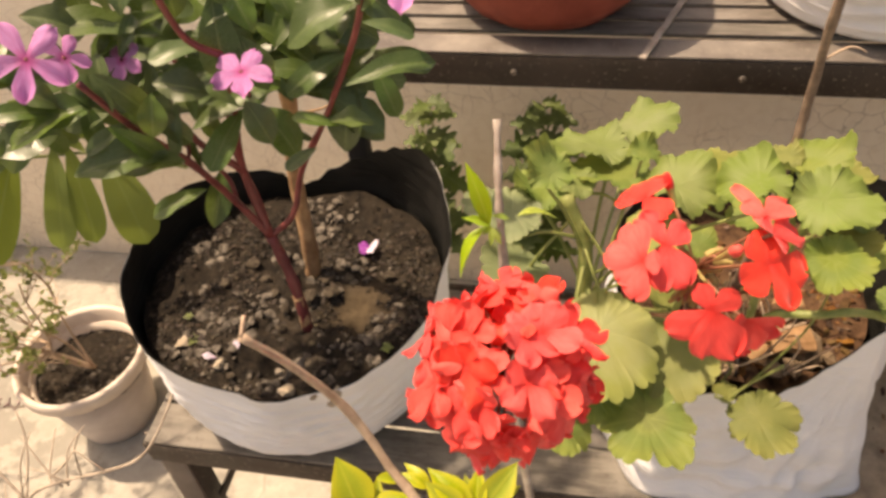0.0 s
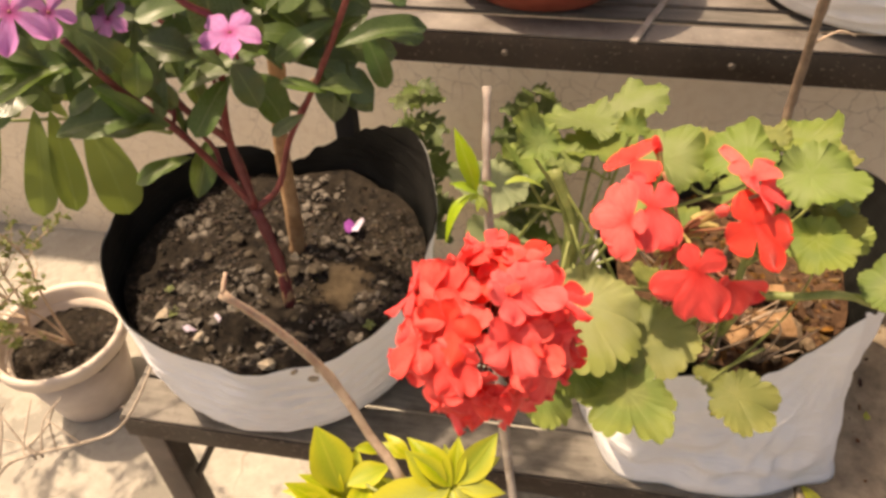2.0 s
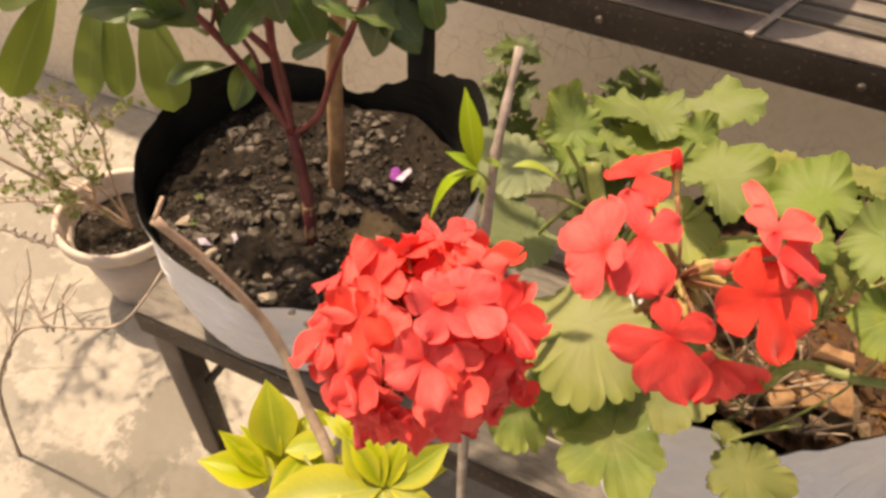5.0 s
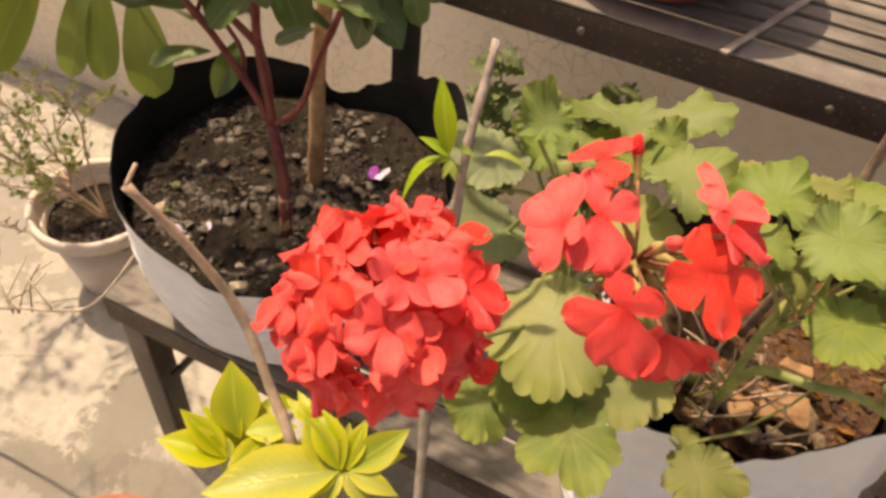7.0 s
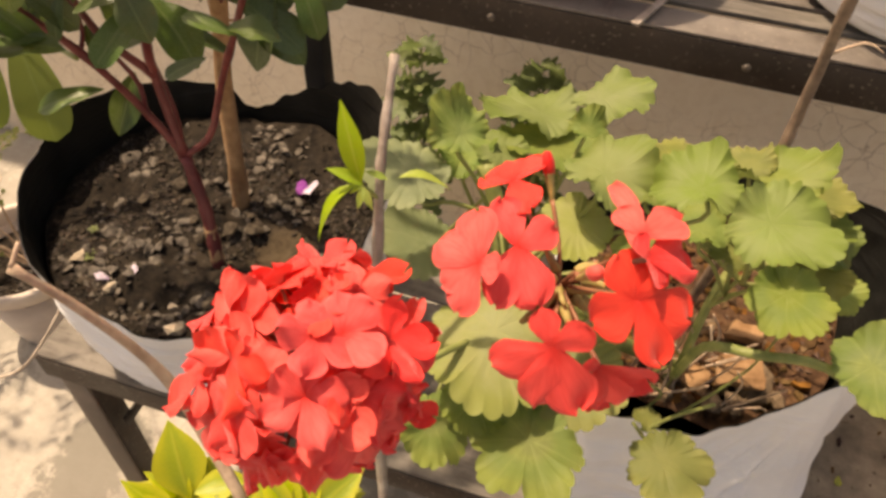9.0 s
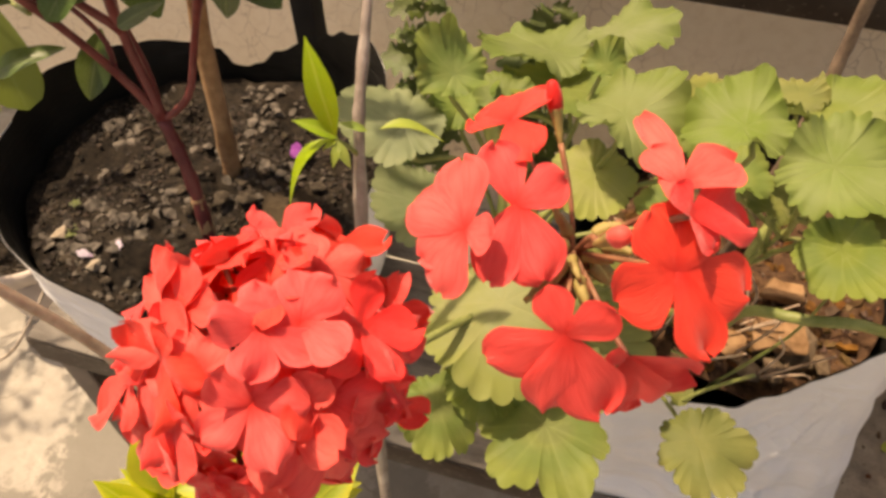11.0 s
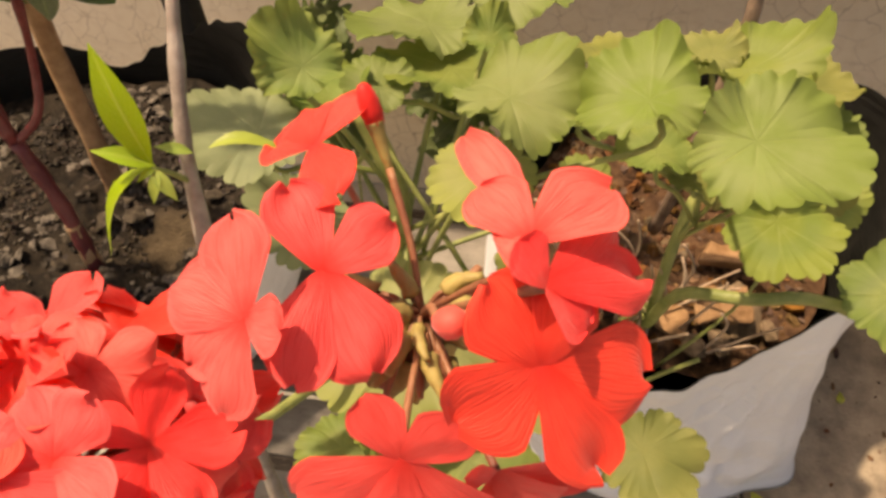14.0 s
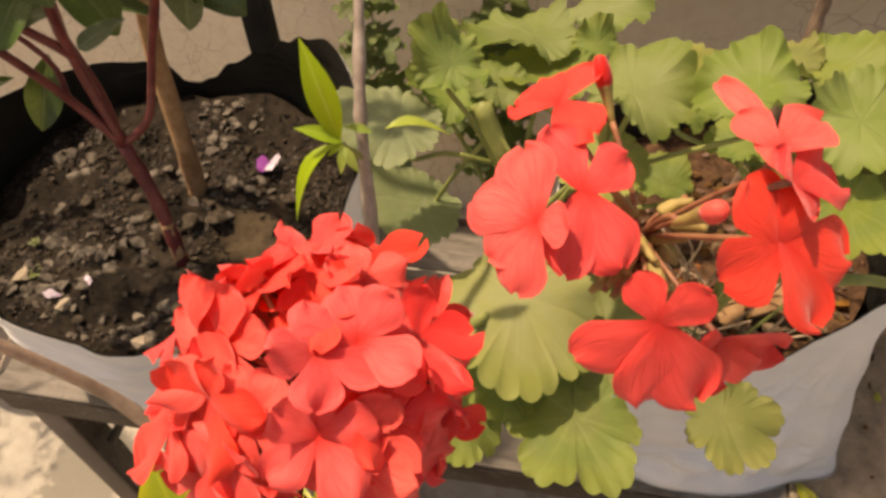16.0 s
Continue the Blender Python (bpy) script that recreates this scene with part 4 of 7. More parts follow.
def cream_pot():
    c = (-0.680, 0.830)
    p = thing("flower_pot", "cream plastic flower pot with a thick rim, on the floor", "flower pot", (c[0], c[1], 0))
    m = pose(c[0], c[1], 0)
    part("body", lathe(((0.068, 0.0), (0.076, 0.003), (0.080, 0.02), (0.104, 0.172), (0.101, 0.172), (0.098, 0.14), (0.096, 0.13)), 64), POT_CREAM, p, "", m)
    part("rim", lathe(((0.1045, 0.168), (0.117, 0.171), (0.1215, 0.178), (0.122, 0.196), (0.119, 0.203), (0.113, 0.204), (0.109, 0.198), (0.1035, 0.166)), 64, cap=False), POT_CREAM, p, "thick rolled rim", m)
    soil_bed("pot_soil", "dark soil with dead leaves in the cream pot", c, 0.102, 0.102, 0.152, SOIL, CLOD, 800, 0.006, 21, flakes=80)


cream_pot()


def clay_pot(at, radius, height, label, tilt=0):
    p = thing("clay_pot", label, "flower pot", (at[0], at[1], 0))
    k = radius
    part("body", lathe(((k * 0.62, 0.0), (k * 0.64, 0.004), (k * 0.9, height * 0.78), (k * 0.9, height * 0.85), (k * 0.84, height * 0.85), (k * 0.82, height * 0.75)), 64, 0.004), TERRA, p, "", pose(at[0], at[1], 0))
    part("rim", lathe(((k * 0.905, height * 0.80), (k, height * 0.81), (k * 1.01, height * 0.97), (k * 0.98, height), (k * 0.92, height), (k * 0.9, height * 0.95), (k * 0.88, height * 0.8)), 64, 0.004, cap=False), TERRA, p, "", pose(at[0], at[1], 0))
    return p


clay_pot((-0.185, 0.300), 0.135, 0.195, "old terracotta pot with a rounded rim, on the floor")
soil_bed("pot_soil", "pale dry soil in the terracotta pot", (-0.185, 0.300), 0.115, 0.115, 0.155, FLOOR, CLOD_RED, 200, 0.007, 33)
clay_pot((0.215, 0.27), 0.125, 0.30, "terracotta pot that holds the golden-leaved shrub, on the floor")
soil_bed("pot_soil", "dark soil in the terracotta pot below the shrub", (0.215, 0.27), 0.107, 0.107, 0.25, SOIL, CLOD, 200, 0.007, 35)


# ---- on the shelf ----
def shelf_goods():
    c = (0.158, 1.020)
    p = thing("clay_bowl", "rough red-brown clay bowl standing on the slatted shelf", "bowl", (c[0], c[1], SHELF_Z))
    part("body", lathe(((0.085, 0.0), (0.100, 0.006), (0.120, 0.03), (0.135, 0.09), (0.140, 0.14), (0.134, 0.143), (0.128, 0.09), (0.11, 0.03), (0.02, 0.02)), 56, 0.06, 3.0), RED_CLOTH, p, "",
         pose(c[0], c[1], SHELF_Z + 0.004))
    grow_bag((0.545, 1.035), 0.15, 0.97, "white grow bag standing on the slatted shelf", lambda d: 0.98 + 0.01 * math.sin(math.radians(d * 3)), SHELF_Z + 0.004, 3.1)
    bm = bmesh.new()
    box(bm, -0.004, 0.004, 0.0, 0.19, 0, 0.0035, 0.001)
    for v in bm.verts:
        v.co.x += 0.004 * math.sin(v.co.y * 14)
    a, b = Vector((0.268, 0.868, SHELF_Z + 0.006)), Vector((0.335, 1.05, SHELF_Z + 0.006))
    ang = math.degrees(math.atan2(-(b - a).x, (b - a).y))
    tagged(part("wood_slip", bm, SLIP, None, "", pose(a.x, a.y, a.z, 0, 0, ang)), "thin grey sliver of wood lying across the slats", "wood sliver")


shelf_goods()


# ---- periwinkle in the first bag ----
VINCA_PLANT = thing("periwinkle", "tall pink periwinkle with dark red stems and glossy leaves", "flowering plant", (-0.1, 0.66, 0.6))
tan1 = (-0.104, 0.733, 0.657)
tan2 = (-0.104, 0.745, 0.751)
tan3 = (-0.089, 0.741, 0.829)
red2 = (-0.098, 0.660, 0.656)
fork = (-0.116, 0.675, 0.714)
l1 = (-0.136, 0.666, 0.768)
l2 = (-0.148, 0.632, 0.848)
l3 = (-0.162, 0.598, 0.910)
l4 = (-0.174, 0.577, 0.964)
m1 = (-0.126, 0.680, 0.802)
m2 = (-0.099, 0.653, 0.890)
m3 = (-0.063, 0.606, 0.974)
m4 = (-0.071, 0.575, 1.005)
m5 = (-0.070, 0.556, 1.050)
k1 = (-0.148, 0.656, 0.853)
r1 = (-0.087, 0.683, 0.741)
r2 = (-0.067, 0.690, 0.798)
r3 = (-0.011, 0.652, 0.895)
r4 = (0.035, 0.624, 0.985)
r5 = (0.050, 0.607, 1.028)
vf1 = (-0.044, 0.587, 0.973)
vf2 = (-0.192, 0.560, 0.994)
vf3 = (-0.180, 0.582, 0.983)
vf4 = (0.085, 0.586, 1.046)
vf5 = (-0.162, 0.619, 0.960)
hang0 = (-0.393, 0.644, 0.824)
hang1 = (-0.360, 0.677, 0.805)
hang2 = (-0.324, 0.707, 0.790)
hang3 = (-0.262, 0.698, 0.797)
hang4 = (-0.150, 0.628, 0.845)
RED_BASE, TAN_BASE = (-0.089, 0.644, 0.592), (-0.109, 0.733, 0.590)


def periwinkle_stems():
    p = VINCA_PLANT
    stem("stem", (RED_BASE, red2, fork), 0.0060, 0.0052, RED_STEM, p, "dark red stem", 10, 0.12, 4)
    stem("stem", (TAN_BASE, tan1, tan2, tan3, (-0.085, 0.74, 0.90)), 0.0098, 0.0075, BROWN_STEM, p, "tan woody stem with bark", 10, 0.16, 5)
    stem("bark_collar", (Vector(RED_BASE) - Vector((0, 0, 0.004)), Vector(RED_BASE).lerp(Vector(red2), 0.35), Vector(RED_BASE).lerp(Vector(red2), 0.72)), 0.0072, 0.0058, BROWN_STEM, p, "scuffed tan bark at the foot", 10, 0.25, 3)
    stem("branch", (fork, l1, l2, l3, l4), 0.0042, 0.0024, RED_STEM, p, "", 8, 0.1, 6)
    stem("branch", (fork, m1, m2, m3), 0.0048, 0.0028, RED_STEM, p, "", 8, 0.1, 5)
    stem("branch", (m1, k1, (-0.17, 0.66, 0.90)), 0.0042, 0.0025, RED_STEM, p, "", 8, 0.1, 3)
    stem("branch", (fork, r1, r2, r3, r4, r5), 0.0036, 0.0022, RED_STEM, p, "", 8, 0.1, 6)
    stem("branch", (m3, m4, m5), 0.0030, 0.0022, RED_STEM, p, "", 8, 0.1, 3)
    stem("branch", (tan2, (-0.10, 0.75, 0.80), (-0.06, 0.72, 0.90), (-0.02, 0.68, 0.97)), 0.0030, 0.002, RED_STEM, p, "", 6)
    stem("branch", (m1, (-0.135, 0.70, 0.86), (-0.14, 0.70, 0.93)), 0.0028, 0.002, RED_STEM, p, "", 6)
    stem("branch", (l1, (-0.145, 0.675, 0.80), (-0.185, 0.665, 0.855), (-0.22, 0.65, 0.90)), 0.0026, 0.0017, RED_STEM, p, "", 6)
    stem("branch", (l2, (-0.15, 0.645, 0.87), (-0.155, 0.63, 0.93)), 0.0022, 0.0015, RED_STEM, p, "", 6)
    stem("branch", (m2, (-0.10, 0.645, 0.91), (-0.13, 0.63, 0.96)), 0.0024, 0.0016, RED_STEM, p, "", 6)
    stem("branch", (fork, (-0.125, 0.69, 0.76), (-0.15, 0.70, 0.83), (-0.19, 0.70, 0.90)), 0.0024, 0.0016, RED_STEM, p, "", 6)
    stem("branch", (hang4, hang3, hang2, hang1, hang0), 0.0022, 0.0016, GREEN_STEM, p, "", 6)
    stem("branch", (tan3, (-0.05, 0.76, 0.83), (-0.02, 0.78, 0.87)), 0.0014, 0.001, BROWN_STEM, p, "", 6)


periwinkle_stems()
leaf(VINCA_MESH, VINCA_PLANT, (-0.120, 0.649, 0.937), (-0.162, 0.636, 0.970), (0.214, -0.333, 0.919))
leaf(VINCA_MESH, VINCA_PLANT, (-0.067, 0.618, 1.017), (-0.063, 0.595, 0.962), (0.398, -0.695, 0.599), width=1.5)
leaf(VINCA_MESH, VINCA_PLANT, (-0.138, 0.651, 0.966), (-0.202, 0.610, 1.001), (0.230, -0.340, 0.912))
leaf(VINCA_MESH, VINCA_PLANT, (-0.131, 0.660, 0.982), (-0.187, 0.614, 0.970), (0.001, -0.482, 0.876))
leaf(VINCA_MESH, VINCA_PLANT, (-0.151, 0.636, 0.951), (-0.145, 0.608, 0.896), (0.606, -0.587, 0.536))
leaf(VINCA_MESH, VINCA_PLANT, (-0.134, 0.629, 0.915), (-0.137, 0.601, 0.879), (0.265, -0.681, 0.683), width=0.8)
leaf(VINCA_MESH, VINCA_PLANT, (0.026, 0.661, 0.991), (-0.027, 0.632, 0.978), (0.130, -0.387, 0.913))
leaf(VINCA_MESH, VINCA_PLANT, (0.017, 0.645, 0.956), (-0.027, 0.613, 0.939), (0.203, -0.555, 0.807))
leaf(VINCA_MESH, VINCA_PLANT, (0.045, 0.558, 0.983), (0.102, 0.583, 0.994), (0.132, -0.351, 0.927))
leaf(VINCA_MESH, VINCA_PLANT, (0.004, 0.613, 0.913), (0.038, 0.626, 0.912), (0.110, -0.263, 0.959))
leaf(VINCA_MESH, VINCA_PLANT, (0.012, 0.614, 0.909), (-0.022, 0.605, 0.923), (0.133, -0.332, 0.934))
leaf(VINCA_MESH, VINCA_PLANT, (-0.051, 0.591, 0.945), (-0.030, 0.579, 0.916), (0.498, -0.574, 0.649), width=1.2)
leaf(VINCA_MESH, VINCA_PLANT, (-0.004, 0.597, 0.899), (-0.025, 0.576, 0.892), (0.249, -0.548, 0.798), width=1.1)
leaf(VINCA_MESH, VINCA_PLANT, (-0.146, 0.640, 0.808), (-0.188, 0.603, 0.805), (0.200, -0.281, 0.939))
leaf(VINCA_MESH, VINCA_PLANT, (-0.158, 0.692, 0.789), (-0.159, 0.648, 0.748), (0.568, -0.492, 0.660), width=0.8)
leaf(VINCA_MESH, VINCA_PLANT, (-0.187, 0.596, 0.932), (-0.230, 0.541, 0.933), (0.204, -0.232, 0.951))
leaf(VINCA_MESH, VINCA_PLANT, (-0.185, 0.598, 0.933), (-0.218, 0.563, 0.937), (0.493, -0.360, 0.792))
leaf(VINCA_MESH, VINCA_PLANT, (-0.141, 0.601, 0.882), (-0.199, 0.556, 0.898), (0.208, -0.436, 0.876), width=0.8)
leaf(VINCA_MESH, VINCA_PLANT, (-0.129, 0.602, 0.873), (-0.177, 0.574, 0.888), (0.168, -0.229, 0.959))
leaf(VINCA_MESH, VINCA_PLANT, (-0.164, 0.604, 0.911), (-0.193, 0.569, 0.904), (0.315, -0.389, 0.866))
leaf(VINCA_MESH, VINCA_PLANT, (-0.176, 0.600, 0.922), (-0.198, 0.599, 0.959), (0.250, -0.296, 0.922))
leaf(VINCA_MESH, VINCA_PLANT, (-0.164, 0.610, 0.921), (-0.126, 0.646, 0.938), (0.241, -0.303, 0.922))
leaf(VINCA_MESH, VINCA_PLANT, (-0.156, 0.630, 0.946), (-0.174, 0.601, 0.921), (0.411, -0.550, 0.727))
leaf(VINCA_MESH, VINCA_PLANT, (-0.114, 0.606, 0.904), (-0.078, 0.639, 0.917), (0.256, -0.369, 0.894))
leaf(VINCA_MESH, VINCA_PLANT, (-0.107, 0.604, 0.914), (-0.112, 0.625, 0.951), (0.362, -0.531, 0.766))
leaf(VINCA_MESH, VINCA_PLANT, (-0.053, 0.614, 0.988), (-0.033, 0.603, 0.948), (0.332, -0.608, 0.722))
leaf(VINCA_MESH, VINCA_PLANT, (-0.062, 0.653, 0.977), (-0.014, 0.657, 0.941), (0.228, -0.438, 0.870))
leaf(VINCA_MESH, VINCA_PLANT, (-0.054, 0.587, 0.942), (-0.075, 0.586, 0.961), (0.266, -0.457, 0.849))
leaf(VINCA_MESH, VINCA_PLANT, (-0.043, 0.659, 0.899), (-0.073, 0.665, 0.934), (0.193, -0.406, 0.893))
leaf(VINCA_MESH, VINCA_PLANT, (-0.038, 0.661, 0.904), (-0.006, 0.687, 0.923), (0.222, -0.479, 0.850))
leaf(VINCA_MESH, VINCA_PLANT, (0.042, 0.621, 0.996), (0.080, 0.625, 0.986), (0.317, -0.396, 0.862))
leaf(VINCA_MESH, VINCA_PLANT, (-0.042, 0.683, 0.839), (-0.085, 0.675, 0.859), (0.190, -0.421, 0.887))
leaf(VINCA_MESH, VINCA_PLANT, (0.048, 0.606, 1.012), (0.072, 0.621, 1.033), (0.126, -0.384, 0.915))
leaf(VINCA_MESH, VINCA_PLANT, (0.048, 0.607, 1.015), (0.032, 0.613, 1.044), (0.126, -0.386, 0.914))
leaf(VINCA_MESH, VINCA_PLANT, (-0.058, 0.619, 1.008), (-0.078, 0.617, 1.038), (0.200, -0.364, 0.910))
leaf(VINCA_MESH, VINCA_PLANT, (-0.130, 0.661, 0.986), (-0.146, 0.659, 1.019), (0.229, -0.352, 0.908))
leaf(VINCA_MESH, VINCA_PLANT, (-0.195, 0.603, 0.961), (-0.211, 0.599, 0.993), (0.381, -0.432, 0.817))
leaf(VINCA_MESH, VINCA_PLANT, (-0.106, 0.654, 0.929), (-0.138, 0.628, 0.922), (0.310, -0.508, 0.803))
leaf(VINCA_MESH, VINCA_PLANT, (-0.045, 0.645, 0.957), (-0.019, 0.671, 0.983), (0.211, -0.428, 0.879))
leaf(VINCA_MESH, VINCA_PLANT, (-0.042, 0.619, 0.986), (-0.056, 0.625, 1.022), (0.281, -0.545, 0.790))
leaf(VINCA_MESH, VINCA_PLANT, (-0.150, 0.643, 0.837), (-0.117, 0.676, 0.850), (0.358, -0.499, 0.789))
leaf(VINCA_MESH, VINCA_PLANT, (-0.144, 0.642, 0.831), (-0.157, 0.656, 0.859), (0.350, -0.498, 0.794), width=0.8)
leaf(VINCA_MESH, VINCA_PLANT, (-0.027, 0.659, 0.974), (-0.040, 0.668, 1.007), (0.163, -0.369, 0.915))
leaf(VINCA_MESH, VINCA_PLANT, (-0.006, 0.658, 0.980), (0.028, 0.676, 0.995), (0.151, -0.375, 0.915))
leaf(VINCA_MESH, VINCA_PLANT, (-0.167, 0.639, 0.992), (-0.187, 0.629, 1.019), (0.255, -0.337, 0.906))
leaf(VINCA_MESH, VINCA_PLANT, (-0.149, 0.650, 0.986), (-0.167, 0.645, 1.021), (0.242, -0.344, 0.907))
leaf(VINCA_MESH, VINCA_PLANT, (-0.079, 0.601, 0.995), (-0.054, 0.623, 1.010), (0.215, -0.346, 0.913))
leaf(VINCA_MESH, VINCA_PLANT, (-0.185, 0.620, 0.982), (-0.213, 0.601, 1.010), (0.350, -0.423, 0.836))
leaf(VINCA_MESH, VINCA_PLANT, (-0.180, 0.615, 0.955), (-0.158, 0.642, 0.980), (0.494, -0.379, 0.783))
leaf(VINCA_MESH, VINCA_PLANT, (-0.204, 0.582, 0.938), (-0.226, 0.569, 0.966), (0.384, -0.405, 0.830))
leaf(VINCA_MESH, VINCA_PLANT, (-0.207, 0.577, 0.936), (-0.237, 0.547, 0.955), (0.387, -0.400, 0.831))
leaf(VINCA_MESH, VINCA_PLANT, (-0.232, 0.648, 0.949), (-0.259, 0.604, 0.934), (0.119, -0.664, 0.738), width=1.15)
leaf(VINCA_MESH, VINCA_PLANT, (-0.032, 0.696, 0.981), (-0.030, 0.676, 0.930), (0.459, -0.566, 0.684), width=1.15)
leaf(VINCA_MESH, VINCA_PLANT, (-0.093, 0.691, 0.995), (-0.056, 0.717, 1.018), (0.392, -0.661, 0.640), width=1.15)
leaf(VINCA_MESH, VINCA_PLANT, (-0.050, 0.653, 0.957), (-0.035, 0.676, 0.998), (0.370, -0.443, 0.817), width=1.15)
leaf(VINCA_MESH, VINCA_PLANT, (-0.187, 0.641, 0.917), (-0.221, 0.591, 0.911), (0.635, -0.324, 0.701), width=1.15)
leaf(VINCA_MESH, VINCA_PLANT, (-0.225, 0.592, 0.910), (-0.256, 0.549, 0.917), (0.430, -0.476, 0.767), width=1.15)
leaf(VINCA_MESH, VINCA_PLANT, (-0.206, 0.666, 0.935), (-0.201, 0.641, 0.899), (0.068, -0.613, 0.787), width=1.15)
leaf(VINCA_MESH, VINCA_PLANT, (-0.101, 0.641, 0.943), (-0.046, 0.681, 0.935), (0.432, -0.573, 0.696), width=1.15)
leaf(VINCA_MESH, VINCA_PLANT, (-0.050, 0.710, 0.929), (-0.061, 0.686, 0.899), (0.497, -0.594, 0.633), width=1.15)
leaf(VINCA_MESH, VINCA_PLANT, (-0.055, 0.708, 0.953), (-0.028, 0.706, 0.916), (0.449, -0.630, 0.633), width=1.15)
leaf(VINCA_MESH, VINCA_PLANT, (-0.139, 0.766, 0.976), (-0.171, 0.723, 0.942), (0.373, -0.466, 0.802), width=1.15)
leaf(VINCA_MESH, VINCA_PLANT, (-0.211, 0.700, 0.999), (-0.244, 0.657, 1.029), (0.266, -0.648, 0.714), width=1.15)
leaf(VINCA_MESH, VINCA_PLANT, (-0.093, 0.658, 0.891), (-0.112, 0.605, 0.861), (0.217, -0.540, 0.813), width=1.15)
leaf(VINCA_MESH, VINCA_PLANT, (-0.170, 0.703, 0.910), (-0.184, 0.710, 0.947), (0.508, -0.536, 0.674), width=1.15)
leaf(VINCA_MESH, VINCA_PLANT, (-0.083, 0.627, 0.950), (-0.116, 0.593, 0.952), (0.225, -0.476, 0.850), width=1.15)
leaf(VINCA_MESH, VINCA_PLANT, (0.021, 0.681, 0.983), (-0.019, 0.656, 0.960), (0.285, -0.642, 0.712), width=1.15)
leaf(VINCA_MESH, VINCA_PLANT, (-0.164, 0.586, 0.932), (-0.172, 0.603, 0.974), (0.100, -0.461, 0.882), width=1.15)
leaf(VINCA_MESH, VINCA_PLANT, (0.009, 0.698, 0.983), (-0.043, 0.672, 0.981), (0.113, -0.673, 0.731), width=1.15)
leaf(VINCA_MESH, VINCA_PLANT, (-0.160, 0.615, 0.965), (-0.151, 0.640, 0.990), (0.643, -0.388, 0.660), width=1.15)
leaf(VINCA_MESH, VINCA_PLANT, (-0.090, 0.685, 0.982), (-0.076, 0.679, 0.940), (0.029, -0.659, 0.751), width=1.15)
leaf(VINCA_MESH, VINCA_PLANT, (-0.182, 0.606, 0.930), (-0.161, 0.646, 0.965), (0.512, -0.514, 0.688), width=1.15)
leaf(VINCA_MESH, VINCA_PLANT, (-0.129, 0.701, 0.972), (-0.067, 0.720, 0.951), (0.539, -0.501, 0.676), width=1.15)
leaf(VINCA_MESH, VINCA_PLANT, (-0.031, 0.708, 0.964), (-0.008, 0.727, 0.991), (0.303, -0.613, 0.730), width=1.15)
leaf(VINCA_MESH, VINCA_PLANT, (-0.154, 0.660, 0.901), (-0.179, 0.619, 0.881), (0.318, -0.393, 0.863), width=1.15)
leaf(VINCA_MESH, VINCA_PLANT, (-0.019, 0.714, 0.885), (0.041, 0.733, 0.880), (0.446, -0.570, 0.690), width=1.15)
leaf(VINCA_MESH, VINCA_PLANT, (-0.102, 0.725, 0.873), (-0.041, 0.758, 0.870), (0.516, -0.398, 0.759), width=1.15)
leaf(VINCA_MESH, VINCA_PLANT, (-0.002, 0.747, 0.976), (-0.003, 0.734, 0.942), (0.207, -0.694, 0.689), width=1.15)
leaf(VINCA_MESH, VINCA_PLANT, (-0.009, 0.665, 0.975), (0.040, 0.676, 0.956), (0.230, -0.654, 0.720), width=1.15)
leaf(VINCA_MESH, VINCA_PLANT, (-0.285, 0.592, 0.909), (-0.265, 0.597, 0.875), (0.517, -0.322, 0.793), width=1.15)
leaf(VINCA_MESH, VINCA_PLANT, (-0.241, 0.579, 0.929), (-0.219, 0.582, 0.894), (0.608, -0.472, 0.638), width=1.15)
leaf(VINCA_MESH, VINCA_PLANT, (-0.019, 0.720, 0.939), (-0.064, 0.706, 0.966), (0.050, -0.585, 0.809), width=1.15)
leaf(VINCA_MESH, VINCA_PLANT, (-0.087, 0.621, 1.038), (-0.076, 0.632, 1.063), (0.083, -0.709, 0.700), width=1.15)
leaf(VINCA_MESH, VINCA_PLANT, (-0.261, 0.570, 0.916), (-0.245, 0.605, 0.928), (0.346, -0.497, 0.796), width=1.15)
leaf(VINCA_MESH, VINCA_PLANT, (-0.209, 0.664, 0.925), (-0.218, 0.625, 0.902), (0.335, -0.604, 0.723), width=1.15)
leaf(VINCA_MESH, VINCA_PLANT, (-0.247, 0.559, 0.966), (-0.233, 0.589, 0.995), (0.477, -0.400, 0.782), width=1.15)
leaf(VINCA_MESH, VINCA_PLANT, (-0.146, 0.681, 0.925), (-0.175, 0.676, 0.963), (0.361, -0.480, 0.800), width=1.15)
leaf(VINCA_MESH, VINCA_PLANT, (-0.171, 0.645, 0.933), (-0.131, 0.668, 0.915), (0.459, -0.410, 0.788), width=1.15)
leaf(VINCA_MESH, VINCA_PLANT, (-0.243, 0.695, 0.992), (-0.207, 0.723, 0.971), (0.511, -0.423, 0.749), width=1.15)
leaf(VINCA_MESH, VINCA_PLANT, (-0.267, 0.624, 0.933), (-0.229, 0.671, 0.929), (0.469, -0.492, 0.734), width=1.15)
leaf(VINCA_MESH, VINCA_PLANT, (-0.152, 0.668, 0.903), (-0.193, 0.639, 0.911), (0.372, -0.493, 0.787), width=1.15)
leaf(VINCA_MESH, VINCA_PLANT, (-0.093, 0.686, 0.966), (-0.131, 0.655, 0.932), (0.039, -0.613, 0.789), width=1.15)
leaf(VINCA_MESH, VINCA_PLANT, (-0.082, 0.697, 0.974), (-0.067, 0.716, 1.002), (0.327, -0.536, 0.779), width=1.15)
leaf(VINCA_MESH, VINCA_PLANT, (-0.245, 0.590, 0.945), (-0.219, 0.622, 0.943), (0.523, -0.344, 0.780), width=1.15)
